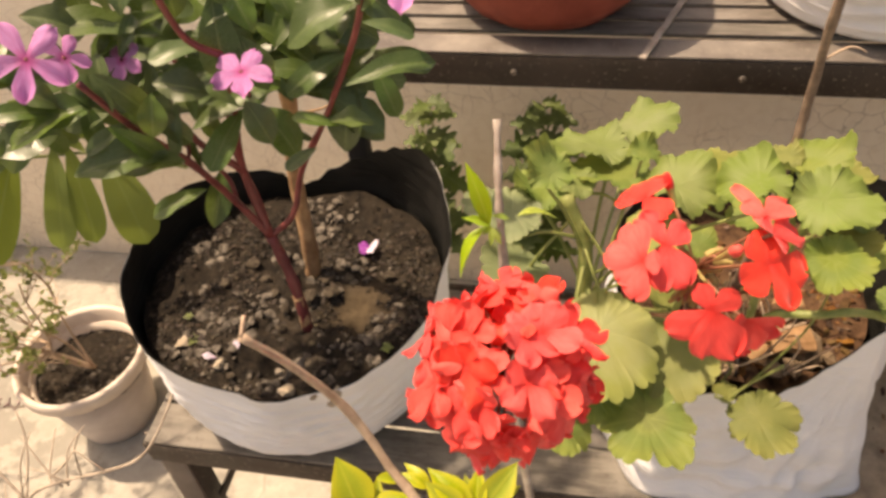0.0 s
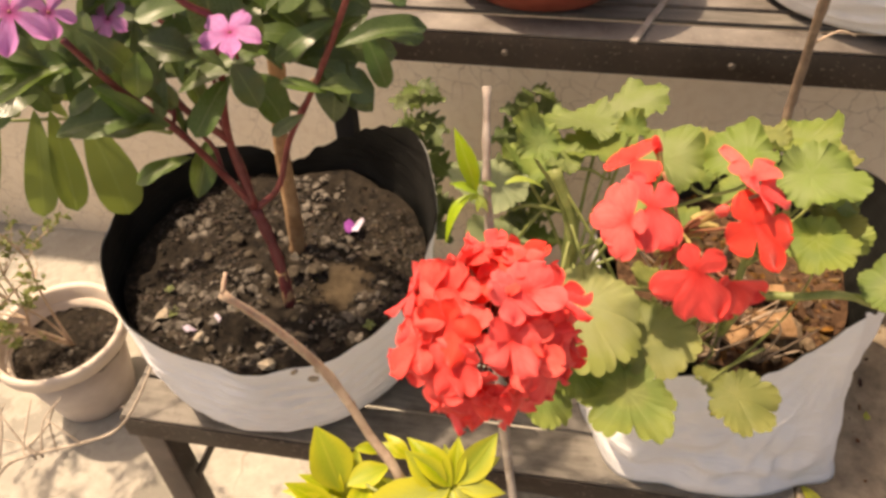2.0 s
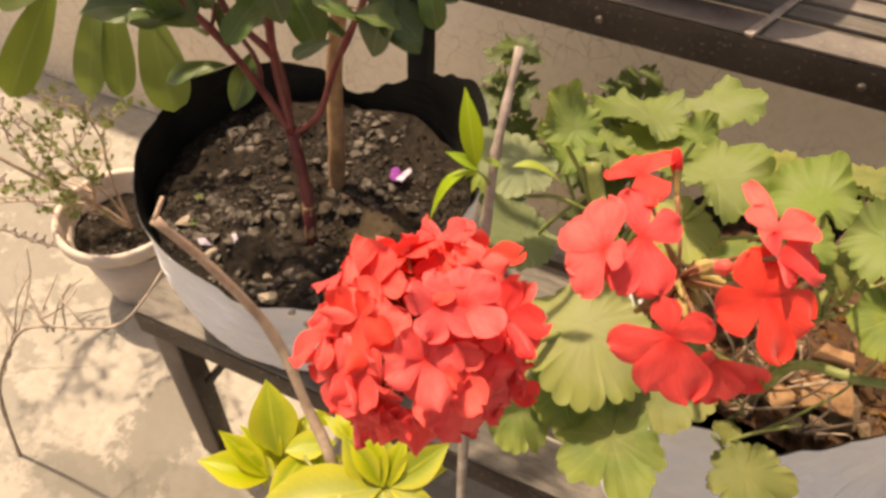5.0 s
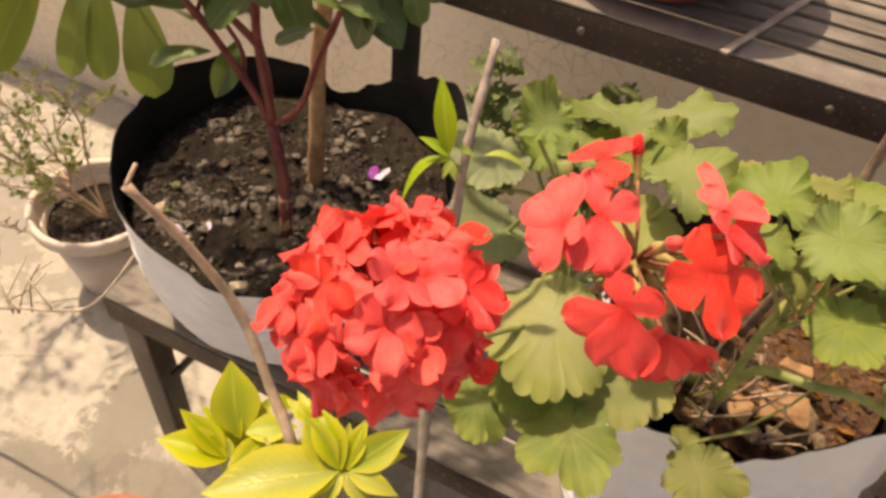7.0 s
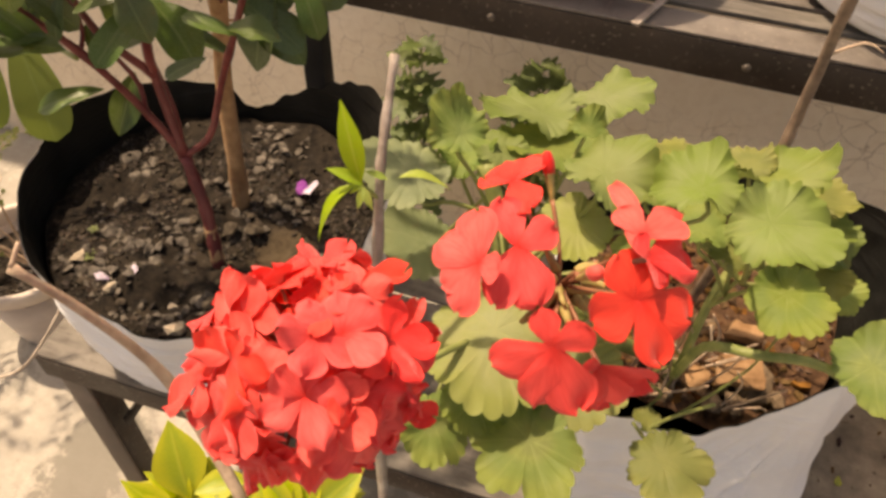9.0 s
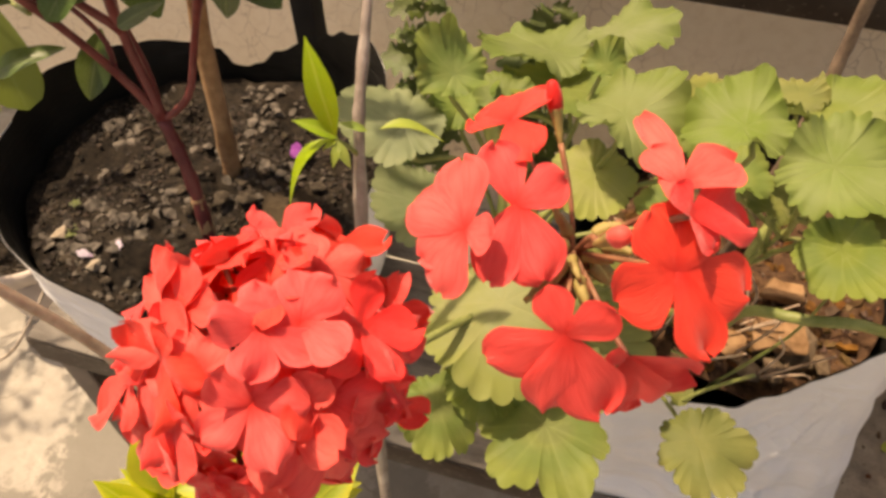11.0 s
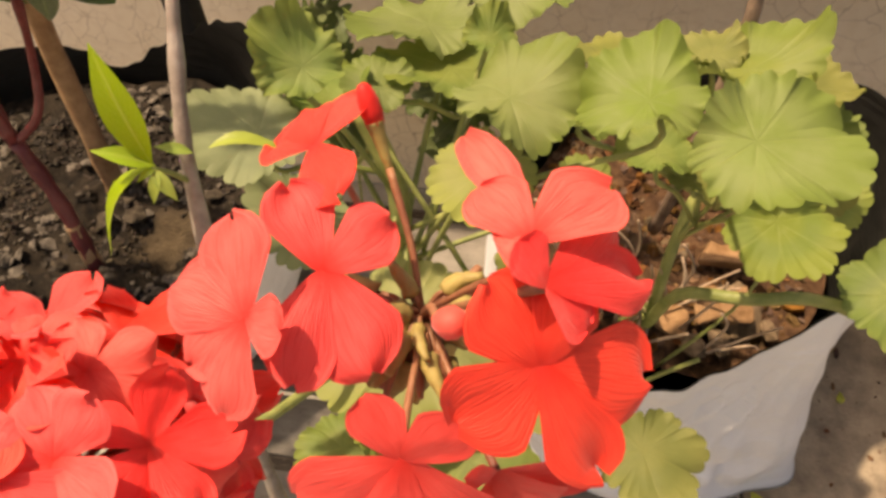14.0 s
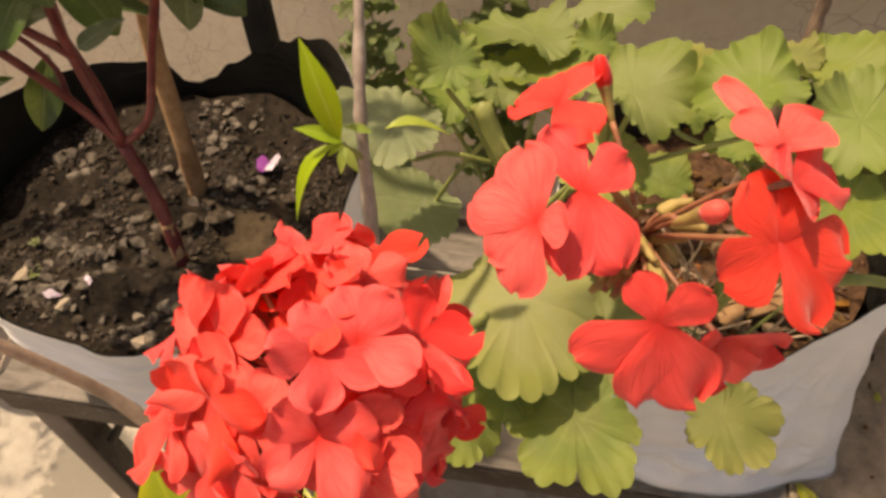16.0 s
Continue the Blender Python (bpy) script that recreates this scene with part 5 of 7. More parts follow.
leaf(VINCA_MESH, VINCA_PLANT, (-0.229, 0.682, 0.991), (-0.237, 0.659, 0.949), (0.361, -0.590, 0.722), width=1.15)
leaf(VINCA_MESH, VINCA_PLANT, (-0.169, 0.661, 0.977), (-0.127, 0.692, 0.972), (0.640, -0.378, 0.669), width=1.15)
leaf(VINCA_MESH, VINCA_PLANT, (-0.009, 0.744, 0.938), (-0.060, 0.729, 0.967), (0.310, -0.658, 0.686), width=1.15)
leaf(VINCA_MESH, VINCA_PLANT, (-0.163, 0.608, 0.924), (-0.123, 0.617, 0.884), (0.393, -0.497, 0.773), width=1.15)
leaf(VINCA_MESH, VINCA_PLANT, (-0.065, 0.685, 0.994), (-0.059, 0.696, 1.027), (0.574, -0.443, 0.689), width=1.15)
leaf(VINCA_MESH, VINCA_PLANT, (-0.173, 0.705, 0.885), (-0.212, 0.692, 0.926), (0.539, -0.505, 0.673), width=1.15)
leaf(VINCA_MESH, VINCA_PLANT, (-0.210, 0.613, 0.928), (-0.199, 0.595, 0.885), (0.438, -0.365, 0.822), width=1.15)
leaf(VINCA_MESH, VINCA_PLANT, (-0.191, 0.670, 0.916), (-0.177, 0.647, 0.873), (0.434, -0.595, 0.676), width=1.15)
leaf(VINCA_MESH, VINCA_PLANT, (0.003, 0.758, 0.978), (0.066, 0.776, 0.988), (-0.141, -0.550, 0.824), width=1.15)
leaf(VINCA_MESH, VINCA_PLANT, (-0.012, 0.664, 0.947), (-0.003, 0.680, 0.978), (0.069, -0.490, 0.869), width=1.15)
leaf(VINCA_MESH, VINCA_PLANT, (-0.089, 0.782, 0.956), (-0.101, 0.791, 1.009), (0.114, -0.543, 0.832), width=1.15)
leaf(VINCA_MESH, VINCA_PLANT, (-0.227, 0.690, 0.948), (-0.201, 0.697, 0.911), (0.086, -0.586, 0.806), width=1.15)
leaf(VINCA_MESH, VINCA_PLANT, (-0.088, 0.731, 0.950), (-0.120, 0.705, 0.918), (0.087, -0.595, 0.799), width=1.15)
leaf(VINCA_MESH, VINCA_PLANT, (0.007, 0.688, 0.970), (-0.033, 0.675, 0.986), (0.300, -0.669, 0.680), width=1.15)
leaf(VINCA_MESH, VINCA_PLANT, (-0.019, 0.660, 0.912), (0.037, 0.659, 0.876), (0.419, -0.454, 0.786), width=1.15)
leaf(VINCA_MESH, VINCA_PLANT, (-0.150, 0.565, 0.981), (-0.122, 0.579, 0.937), (0.459, -0.475, 0.751), width=1.15)
leaf(VINCA_MESH, VINCA_PLANT, (-0.115, 0.721, 0.928), (-0.120, 0.734, 0.977), (0.091, -0.555, 0.827), width=1.15)
leaf(VINCA_MESH, VINCA_PLANT, (-0.102, 0.700, 0.987), (-0.062, 0.705, 0.943), (0.221, -0.558, 0.800), width=1.15)
leaf(VINCA_MESH, VINCA_PLANT, (-0.084, 0.621, 0.975), (-0.120, 0.593, 0.979), (0.027, -0.526, 0.850), width=1.15)
leaf(VINCA_MESH, VINCA_PLANT, (-0.081, 0.717, 0.927), (-0.114, 0.687, 0.904), (0.459, -0.615, 0.641), width=1.15)
leaf(VINCA_MESH, VINCA_PLANT, (-0.144, 0.690, 0.980), (-0.170, 0.654, 0.961), (0.412, -0.491, 0.768), width=1.15)
leaf(VINCA_MESH, VINCA_PLANT, (-0.212, 0.649, 0.899), (-0.185, 0.642, 0.854), (0.466, -0.350, 0.813), width=1.15)
leaf(VINCA_MESH, VINCA_PLANT, (-0.246, 0.599, 0.948), (-0.271, 0.576, 0.983), (0.645, -0.472, 0.601), width=1.15)
leaf(VINCA_MESH, VINCA_PLANT, (-0.084, 0.603, 0.943), (-0.117, 0.587, 0.963), (0.517, -0.498, 0.696), width=1.15)
leaf(VINCA_MESH, VINCA_PLANT, (-0.205, 0.614, 0.921), (-0.166, 0.664, 0.933), (0.453, -0.442, 0.774), width=1.15)
leaf(VINCA_MESH, VINCA_PLANT, (-0.073, 0.591, 0.935), (-0.035, 0.628, 0.946), (0.108, -0.498, 0.860), width=1.15)
leaf(VINCA_MESH, VINCA_PLANT, (-0.259, 0.604, 0.934), (-0.257, 0.582, 0.902), (0.283, -0.402, 0.871), width=1.15)
leaf(VINCA_MESH, VINCA_PLANT, (-0.216, 0.595, 0.936), (-0.171, 0.639, 0.938), (0.309, -0.444, 0.841), width=1.15)
leaf(VINCA_MESH, VINCA_PLANT, (-0.258, 0.579, 0.920), (-0.222, 0.608, 0.891), (0.428, -0.554, 0.714), width=1.15)
leaf(VINCA_MESH, VINCA_PLANT, (-0.164, 0.630, 0.996), (-0.168, 0.633, 1.029), (0.505, -0.397, 0.766), width=1.15)
leaf(VINCA_MESH, VINCA_PLANT, (-0.054, 0.622, 0.952), (-0.013, 0.643, 0.942), (0.089, -0.518, 0.851), width=1.15)
leaf(VINCA_MESH, VINCA_PLANT, (-0.242, 0.674, 0.972), (-0.225, 0.699, 1.006), (0.542, -0.512, 0.666), width=1.15)
leaf(VINCA_MESH, VINCA_PLANT, (-0.135, 0.673, 1.013), (-0.131, 0.665, 0.972), (0.363, -0.541, 0.759), width=1.15)
leaf(VINCA_MESH, VINCA_PLANT, (-0.171, 0.676, 0.954), (-0.172, 0.686, 0.995), (0.408, -0.508, 0.758), width=1.15)
leaf(VINCA_MESH, VINCA_PLANT, (-0.195, 0.648, 1.032), (-0.195, 0.640, 0.987), (0.393, -0.634, 0.667), width=1.15)
leaf(VINCA_MESH, VINCA_PLANT, (-0.176, 0.690, 0.990), (-0.151, 0.695, 0.948), (0.188, -0.507, 0.841), width=1.15)
leaf(VINCA_MESH, VINCA_PLANT, (-0.178, 0.680, 0.973), (-0.182, 0.685, 1.007), (0.295, -0.668, 0.684), width=1.15)
leaf(VINCA_MESH, VINCA_PLANT, (0.015, 0.685, 0.992), (0.057, 0.689, 0.966), (0.287, -0.646, 0.708), width=1.15)
leaf(VINCA_MESH, VINCA_PLANT, (-0.090, 0.736, 0.957), (-0.067, 0.758, 1.006), (0.302, -0.683, 0.665), width=1.15)
leaf(VINCA_MESH, VINCA_PLANT, (-0.172, 0.582, 0.921), (-0.140, 0.596, 0.878), (0.418, -0.570, 0.707), width=1.15)
leaf(VINCA_MESH, VINCA_PLANT, (-0.025, 0.735, 0.970), (0.031, 0.756, 0.970), (0.525, -0.449, 0.723), width=1.15)
leaf(VINCA_MESH, VINCA_PLANT, (-0.132, 0.671, 0.882), (-0.085, 0.695, 0.885), (0.333, -0.496, 0.802), width=1.15)
leaf(VINCA_MESH, VINCA_PLANT, (-0.162, 0.689, 0.895), (-0.136, 0.673, 0.846), (0.536, -0.454, 0.712), width=1.15)
leaf(VINCA_MESH, VINCA_PLANT, (-0.018, 0.729, 0.952), (-0.060, 0.701, 0.942), (0.204, -0.660, 0.723), width=1.15)
leaf(VINCA_MESH, VINCA_PLANT, (-0.236, 0.608, 0.941), (-0.259, 0.595, 0.982), (0.416, -0.558, 0.718), width=1.15)
leaf(VINCA_MESH, VINCA_PLANT, (-0.098, 0.759, 0.983), (-0.049, 0.768, 0.948), (0.179, -0.615, 0.768), width=1.15)
leaf(VINCA_MESH, VINCA_PLANT, (-0.039, 0.698, 1.005), (-0.064, 0.687, 1.032), (0.505, -0.532, 0.680), width=1.15)
leaf(VINCA_MESH, VINCA_PLANT, (0.004, 0.764, 0.984), (0.024, 0.754, 0.935), (0.084, -0.698, 0.712), width=1.15)
leaf(VINCA_MESH, VINCA_PLANT, (-0.118, 0.579, 0.957), (-0.117, 0.559, 0.930), (0.464, -0.456, 0.760), width=1.15)
leaf(VINCA_MESH, VINCA_PLANT, (-0.004, 0.740, 0.966), (-0.050, 0.725, 0.991), (0.302, -0.546, 0.782), width=1.15)
leaf(VINCA_MESH, VINCA_PLANT, (-0.123, 0.677, 0.995), (-0.143, 0.669, 1.023), (0.446, -0.467, 0.763), width=1.15)
leaf(VINCA_MESH, VINCA_PLANT, (-0.251, 0.575, 0.920), (-0.251, 0.550, 0.893), (0.629, -0.331, 0.704), width=1.15)
leaf(VINCA_MESH, VINCA_PLANT, (-0.098, 0.675, 0.924), (-0.134, 0.668, 0.958), (0.507, -0.473, 0.720), width=1.15)
leaf(VINCA_MESH, VINCA_PLANT, (-0.048, 0.717, 0.977), (-0.092, 0.693, 0.999), (-0.041, -0.668, 0.743), width=1.15)
leaf(VINCA_MESH, VINCA_PLANT, (-0.164, 0.724, 0.990), (-0.173, 0.726, 1.030), (0.056, -0.625, 0.779), width=1.15)
leaf(VINCA_MESH, VINCA_PLANT, (-0.224, 0.617, 0.918), (-0.191, 0.633, 0.889), (0.258, -0.545, 0.798), width=1.15)
leaf(VINCA_MESH, VINCA_PLANT, (-0.059, 0.692, 0.988), (-0.010, 0.719, 1.016), (0.536, -0.527, 0.660), width=1.15)
leaf(VINCA_MESH, VINCA_PLANT, (-0.184, 0.638, 0.893), (-0.143, 0.682, 0.884), (0.349, -0.337, 0.874), width=1.15)
leaf(VINCA_MESH, VINCA_PLANT, (0.003, 0.672, 0.989), (0.045, 0.688, 0.998), (0.357, -0.631, 0.689), width=1.15)
leaf(VINCA_MESH, VINCA_PLANT, (-0.158, 0.685, 0.921), (-0.145, 0.672, 0.882), (0.027, -0.576, 0.817), width=1.15)
leaf(VINCA_MESH, VINCA_PLANT, (-0.257, 0.635, 0.913), (-0.233, 0.632, 0.870), (0.388, -0.549, 0.740), width=1.15)
leaf(VINCA_MESH, VINCA_PLANT, (-0.141, 0.628, 0.928), (-0.089, 0.674, 0.911), (0.263, -0.604, 0.753), width=1.15)
leaf(VINCA_MESH, VINCA_PLANT, (-0.215, 0.670, 0.952), (-0.181, 0.705, 0.935), (0.251, -0.657, 0.711), width=1.15)
leaf(VINCA_MESH, VINCA_PLANT, (-0.142, 0.613, 1.001), (-0.135, 0.631, 1.043), (0.053, -0.553, 0.832), width=1.15)
leaf(VINCA_MESH, VINCA_PLANT, (0.007, 0.707, 1.008), (0.067, 0.722, 1.007), (0.487, -0.602, 0.633), width=1.15)
leaf(VINCA_MESH, VINCA_PLANT, (-0.101, 0.629, 0.978), (-0.058, 0.651, 0.963), (0.027, -0.576, 0.817), width=1.15)
leaf(VINCA_MESH, VINCA_PLANT, (-0.085, 0.677, 0.977), (-0.087, 0.655, 0.935), (0.132, -0.700, 0.702), width=1.1)
leaf(VINCA_MESH, VINCA_PLANT, (-0.058, 0.698, 0.921), (-0.082, 0.707, 0.968), (0.082, -0.664, 0.743), width=1.1)
leaf(VINCA_MESH, VINCA_PLANT, (-0.009, 0.688, 0.904), (-0.068, 0.668, 0.917), (0.059, -0.648, 0.760), width=1.1)
leaf(VINCA_MESH, VINCA_PLANT, (-0.097, 0.655, 0.942), (-0.052, 0.692, 0.957), (0.452, -0.404, 0.795), width=1.1)
leaf(VINCA_MESH, VINCA_PLANT, (0.006, 0.682, 0.936), (-0.039, 0.657, 0.923), (-0.015, -0.553, 0.833), width=1.1)
leaf(VINCA_MESH, VINCA_PLANT, (0.025, 0.706, 0.931), (-0.018, 0.685, 0.916), (0.373, -0.573, 0.730), width=1.1)
leaf(VINCA_MESH, VINCA_PLANT, (0.023, 0.723, 0.977), (-0.000, 0.703, 0.943), (0.442, -0.508, 0.739), width=1.1)
leaf(VINCA_MESH, VINCA_PLANT, (0.015, 0.706, 0.921), (0.073, 0.709, 0.911), (0.176, -0.636, 0.751), width=1.1)
leaf(VINCA_MESH, VINCA_PLANT, (-0.012, 0.668, 0.897), (0.037, 0.660, 0.870), (0.249, -0.439, 0.863), width=1.1)
leaf(VINCA_MESH, VINCA_PLANT, (0.025, 0.684, 0.929), (0.049, 0.661, 0.887), (0.114, -0.509, 0.853), width=1.1)
leaf(VINCA_MESH, VINCA_PLANT, (-0.057, 0.687, 0.978), (0.001, 0.712, 0.983), (0.201, -0.656, 0.728), width=1.1)
leaf(VINCA_MESH, VINCA_PLANT, (-0.075, 0.673, 0.987), (-0.037, 0.691, 0.983), (0.087, -0.703, 0.705), width=1.1)
leaf(VINCA_MESH, VINCA_PLANT, (-0.046, 0.695, 0.905), (-0.015, 0.726, 0.936), (-0.096, -0.624, 0.776), width=1.1)
leaf(VINCA_MESH, VINCA_PLANT, (0.026, 0.717, 0.991), (0.019, 0.702, 0.953), (0.202, -0.721, 0.663), width=1.1)
leaf(VINCA_MESH, VINCA_PLANT, (-0.066, 0.633, 0.911), (-0.029, 0.621, 0.872), (0.565, -0.412, 0.715), width=1.1)
leaf(VINCA_MESH, VINCA_PLANT, (-0.012, 0.699, 0.989), (0.041, 0.706, 0.970), (0.014, -0.562, 0.827), width=1.1)
leaf(VINCA_MESH, VINCA_PLANT, (0.013, 0.723, 0.991), (0.066, 0.733, 0.998), (-0.080, -0.675, 0.733), width=1.1)
leaf(VINCA_MESH, VINCA_PLANT, (0.031, 0.701, 0.971), (0.062, 0.695, 0.946), (0.090, -0.527, 0.845), width=1.1)
leaf(VINCA_MESH, VINCA_PLANT, (-0.101, 0.712, 0.976), (-0.044, 0.746, 0.982), (0.134, -0.652, 0.746), width=1.1)
leaf(VINCA_MESH, VINCA_PLANT, (0.027, 0.684, 0.952), (0.015, 0.695, 0.986), (0.087, -0.550, 0.831), width=1.1)
leaf(VINCA_MESH, VINCA_PLANT, (-0.003, 0.698, 0.931), (-0.055, 0.675, 0.931), (0.255, -0.498, 0.829), width=1.1)
leaf(VINCA_MESH, VINCA_PLANT, (-0.069, 0.656, 0.950), (-0.018, 0.685, 0.957), (0.577, -0.403, 0.710), width=1.1)
leaf(VINCA_MESH, VINCA_PLANT, (-0.092, 0.714, 0.965), (-0.082, 0.704, 0.932), (0.264, -0.502, 0.824), width=1.1)
leaf(VINCA_MESH, VINCA_PLANT, (-0.095, 0.723, 0.994), (-0.054, 0.752, 1.019), (0.431, -0.576, 0.695), width=1.1)
leaf(VINCA_MESH, VINCA_PLANT, (0.004, 0.703, 0.994), (-0.041, 0.691, 1.009), (0.278, -0.658, 0.700), width=1.1)
leaf(VINCA_MESH, VINCA_PLANT, (-0.042, 0.707, 0.954), (-0.063, 0.680, 0.926), (0.566, -0.412, 0.714), width=1.1)
leaf(VINCA_MESH, VINCA_PLANT, (0.011, 0.674, 0.906), (-0.002, 0.637, 0.867), (-0.064, -0.573, 0.817), width=1.1)
leaf(VINCA_MESH, VINCA_PLANT, (-0.020, 0.739, 0.943), (-0.048, 0.741, 0.976), (0.191, -0.617, 0.763), width=1.1)
leaf(VINCA_MESH, VINCA_PLANT, (-0.036, 0.667, 0.903), (0.018, 0.684, 0.899), (0.298, -0.626, 0.720), width=1.1)
leaf(VINCA_MESH, VINCA_PLANT, (-0.059, 0.683, 0.896), (-0.052, 0.706, 0.924), (0.203, -0.417, 0.886), width=1.1)
leaf(VINCA_MESH, VINCA_PLANT, (-0.053, 0.698, 0.980), (-0.101, 0.677, 1.004), (0.512, -0.496, 0.701), width=1.1)
leaf(VINCA_MESH, VINCA_PLANT, (-0.053, 0.691, 0.972), (-0.096, 0.668, 0.984), (0.402, -0.478, 0.781), width=1.1)
leaf(VINCA_MESH, VINCA_PLANT, (-0.030, 0.722, 0.978), (-0.023, 0.709, 0.940), (-0.014, -0.721, 0.693), width=1.1)
leaf(VINCA_MESH, VINCA_PLANT, (-0.072, 0.719, 0.960), (-0.020, 0.736, 0.943), (0.322, -0.532, 0.783), width=1.1)
leaf(DROOP_MESH, VINCA_PLANT, (-0.311, 0.718, 0.789), (-0.269, 0.672, 0.689), (0.616, -0.504, 0.606), pick=0)
leaf(DROOP_MESH, VINCA_PLANT, (-0.336, 0.702, 0.803), (-0.313, 0.649, 0.708), (0.639, -0.489, 0.593), pick=2)
leaf(DROOP_MESH, VINCA_PLANT, (-0.347, 0.694, 0.808), (-0.337, 0.627, 0.715), (0.649, -0.482, 0.589), pick=1)
leaf(DROOP_MESH, VINCA_PLANT, (-0.371, 0.673, 0.822), (-0.392, 0.580, 0.728), (0.672, -0.465, 0.576), pick=2)
leaf(DROOP_MESH, VINCA_PLANT, (-0.323, 0.708, 0.791), (-0.367, 0.697, 0.863), (0.578, -0.428, 0.695), width=1.1, pick=1)
leaf(DROOP_MESH, VINCA_PLANT, (-0.370, 0.671, 0.815), (-0.397, 0.652, 0.849), (0.582, -0.379, 0.720), pick=2)
leaf(DROOP_MESH, VINCA_PLANT, (-0.372, 0.667, 0.814), (-0.403, 0.619, 0.811), (0.655, -0.436, 0.617), pick=0)


def pink_flower(at, face, size, turn, slim=0.34, parent=VINCA_PLANT):
    z = Vector(face).normalized()
    x = z.orthogonal().normalized()
    m = Matrix.Translation(at) @ Matrix((x, z.cross(x), z)).transposed().to_4x4() @ Matrix.Rotation(turn, 4, "Z")
    bm = tube(bmesh.new(), ((0, 0, -size * 1.1), (0, 0, -size * 0.5), (0, 0, 0.0003)), 0.0012, 0.0016, 6)
    fl = part("flower", bm, RED_STEM, parent, "pink five-petalled flower", m)
    for k in range(5):
        me = mesh_of(petal(bmesh.new(), size, size * slim, 2 * math.pi * k / 5, 0.10, 0.8, 0.12, k, 9, 7), "petal", PINK)
        ob = new("petal", me)
        ob.parent = fl
    return fl


pink_flower(vf1, (0.1, -0.25, 0.95), 0.024, 0.5)
pink_flower(vf2, (0.35, -0.6, 0.6), 0.032, 0.2, 0.25)
pink_flower(vf3, (0.5, -0.4, 0.5), 0.019, 0.9, 0.28)
pink_flower(vf4, (0.1, -0.6, 0.75), 0.024, 0.1)
pink_flower(vf5, (0.1, -0.6, 0.75), 0.018, 0.1)


# ---- geranium in the second bag ----
GERANIUM = thing("geranium", "red geranium with pale scalloped round leaves", "flowering plant", (0.40, 0.68, 0.64))
tw0 = (0.014, 0.403, 0.924)
tw1 = (0.014, 0.393, 0.916)
tw2 = (0.036, 0.401, 0.877)
tw3 = (0.062, 0.405, 0.825)
tw4 = (0.088, 0.391, 0.780)
tw5 = (0.116, 0.373, 0.739)
sk_n1 = (0.151, 0.525, 0.928)
sk_n2 = (0.155, 0.506, 0.902)
sk6 = (0.169, 0.455, 0.807)
sk7 = (0.183, 0.423, 0.719)
spr0 = (0.152, 0.502, 0.911)
spr1 = (0.148, 0.498, 0.918)
dry0 = (0.395, 0.715, 0.833)
dry1 = (0.396, 0.720, 0.864)
dry2 = (0.394, 0.721, 0.916)
dry3 = (0.391, 0.716, 0.963)
gs1 = (0.222, 0.561, 0.760)
gs2 = (0.215, 0.576, 0.826)
gs3 = (0.196, 0.590, 0.870)
hs0 = (0.373, 0.582, 0.753)
hs1 = (0.403, 0.568, 0.777)
hs2 = (0.444, 0.566, 0.785)
stub0 = (0.375, 0.628, 0.743)
stub1 = (0.385, 0.648, 0.771)
bd = (0.2715, 0.4035, 1.003)
bt = (0.246, 0.455, 1.000)
bt0 = (0.251, 0.448, 0.988)
umb = (0.262, 0.423, 0.970)
br0 = (-0.227, 0.584, 0.584)
br1 = (-0.237, 0.535, 0.550)
br2 = (-0.266, 0.503, 0.509)
br3 = (-0.316, 0.490, 0.485)
br4 = (-0.389, 0.486, 0.447)
br5 = (-0.459, 0.475, 0.397)
bk1 = (-0.431, 0.549, 0.459)
bk2 = (-0.476, 0.534, 0.435)
bk3 = (-0.416, 0.492, 0.437)
J3 = (0.395, 0.565, 0.71)
J1S = [Vector(gs1).lerp(Vector(gs2), f) for f in (0.0, 0.3, 0.6, 0.9)] + [Vector(gs2).lerp(Vector(gs3), f) for f in (0.2, 0.6, 1.0)]
J2S = [Vector(stub0).lerp(Vector((0.40, 0.63, 0.80)), f) for f in (0.0, 0.3, 0.6, 0.9)]
J3S = [Vector(J3), Vector(hs0), Vector(hs1), Vector(hs2)]


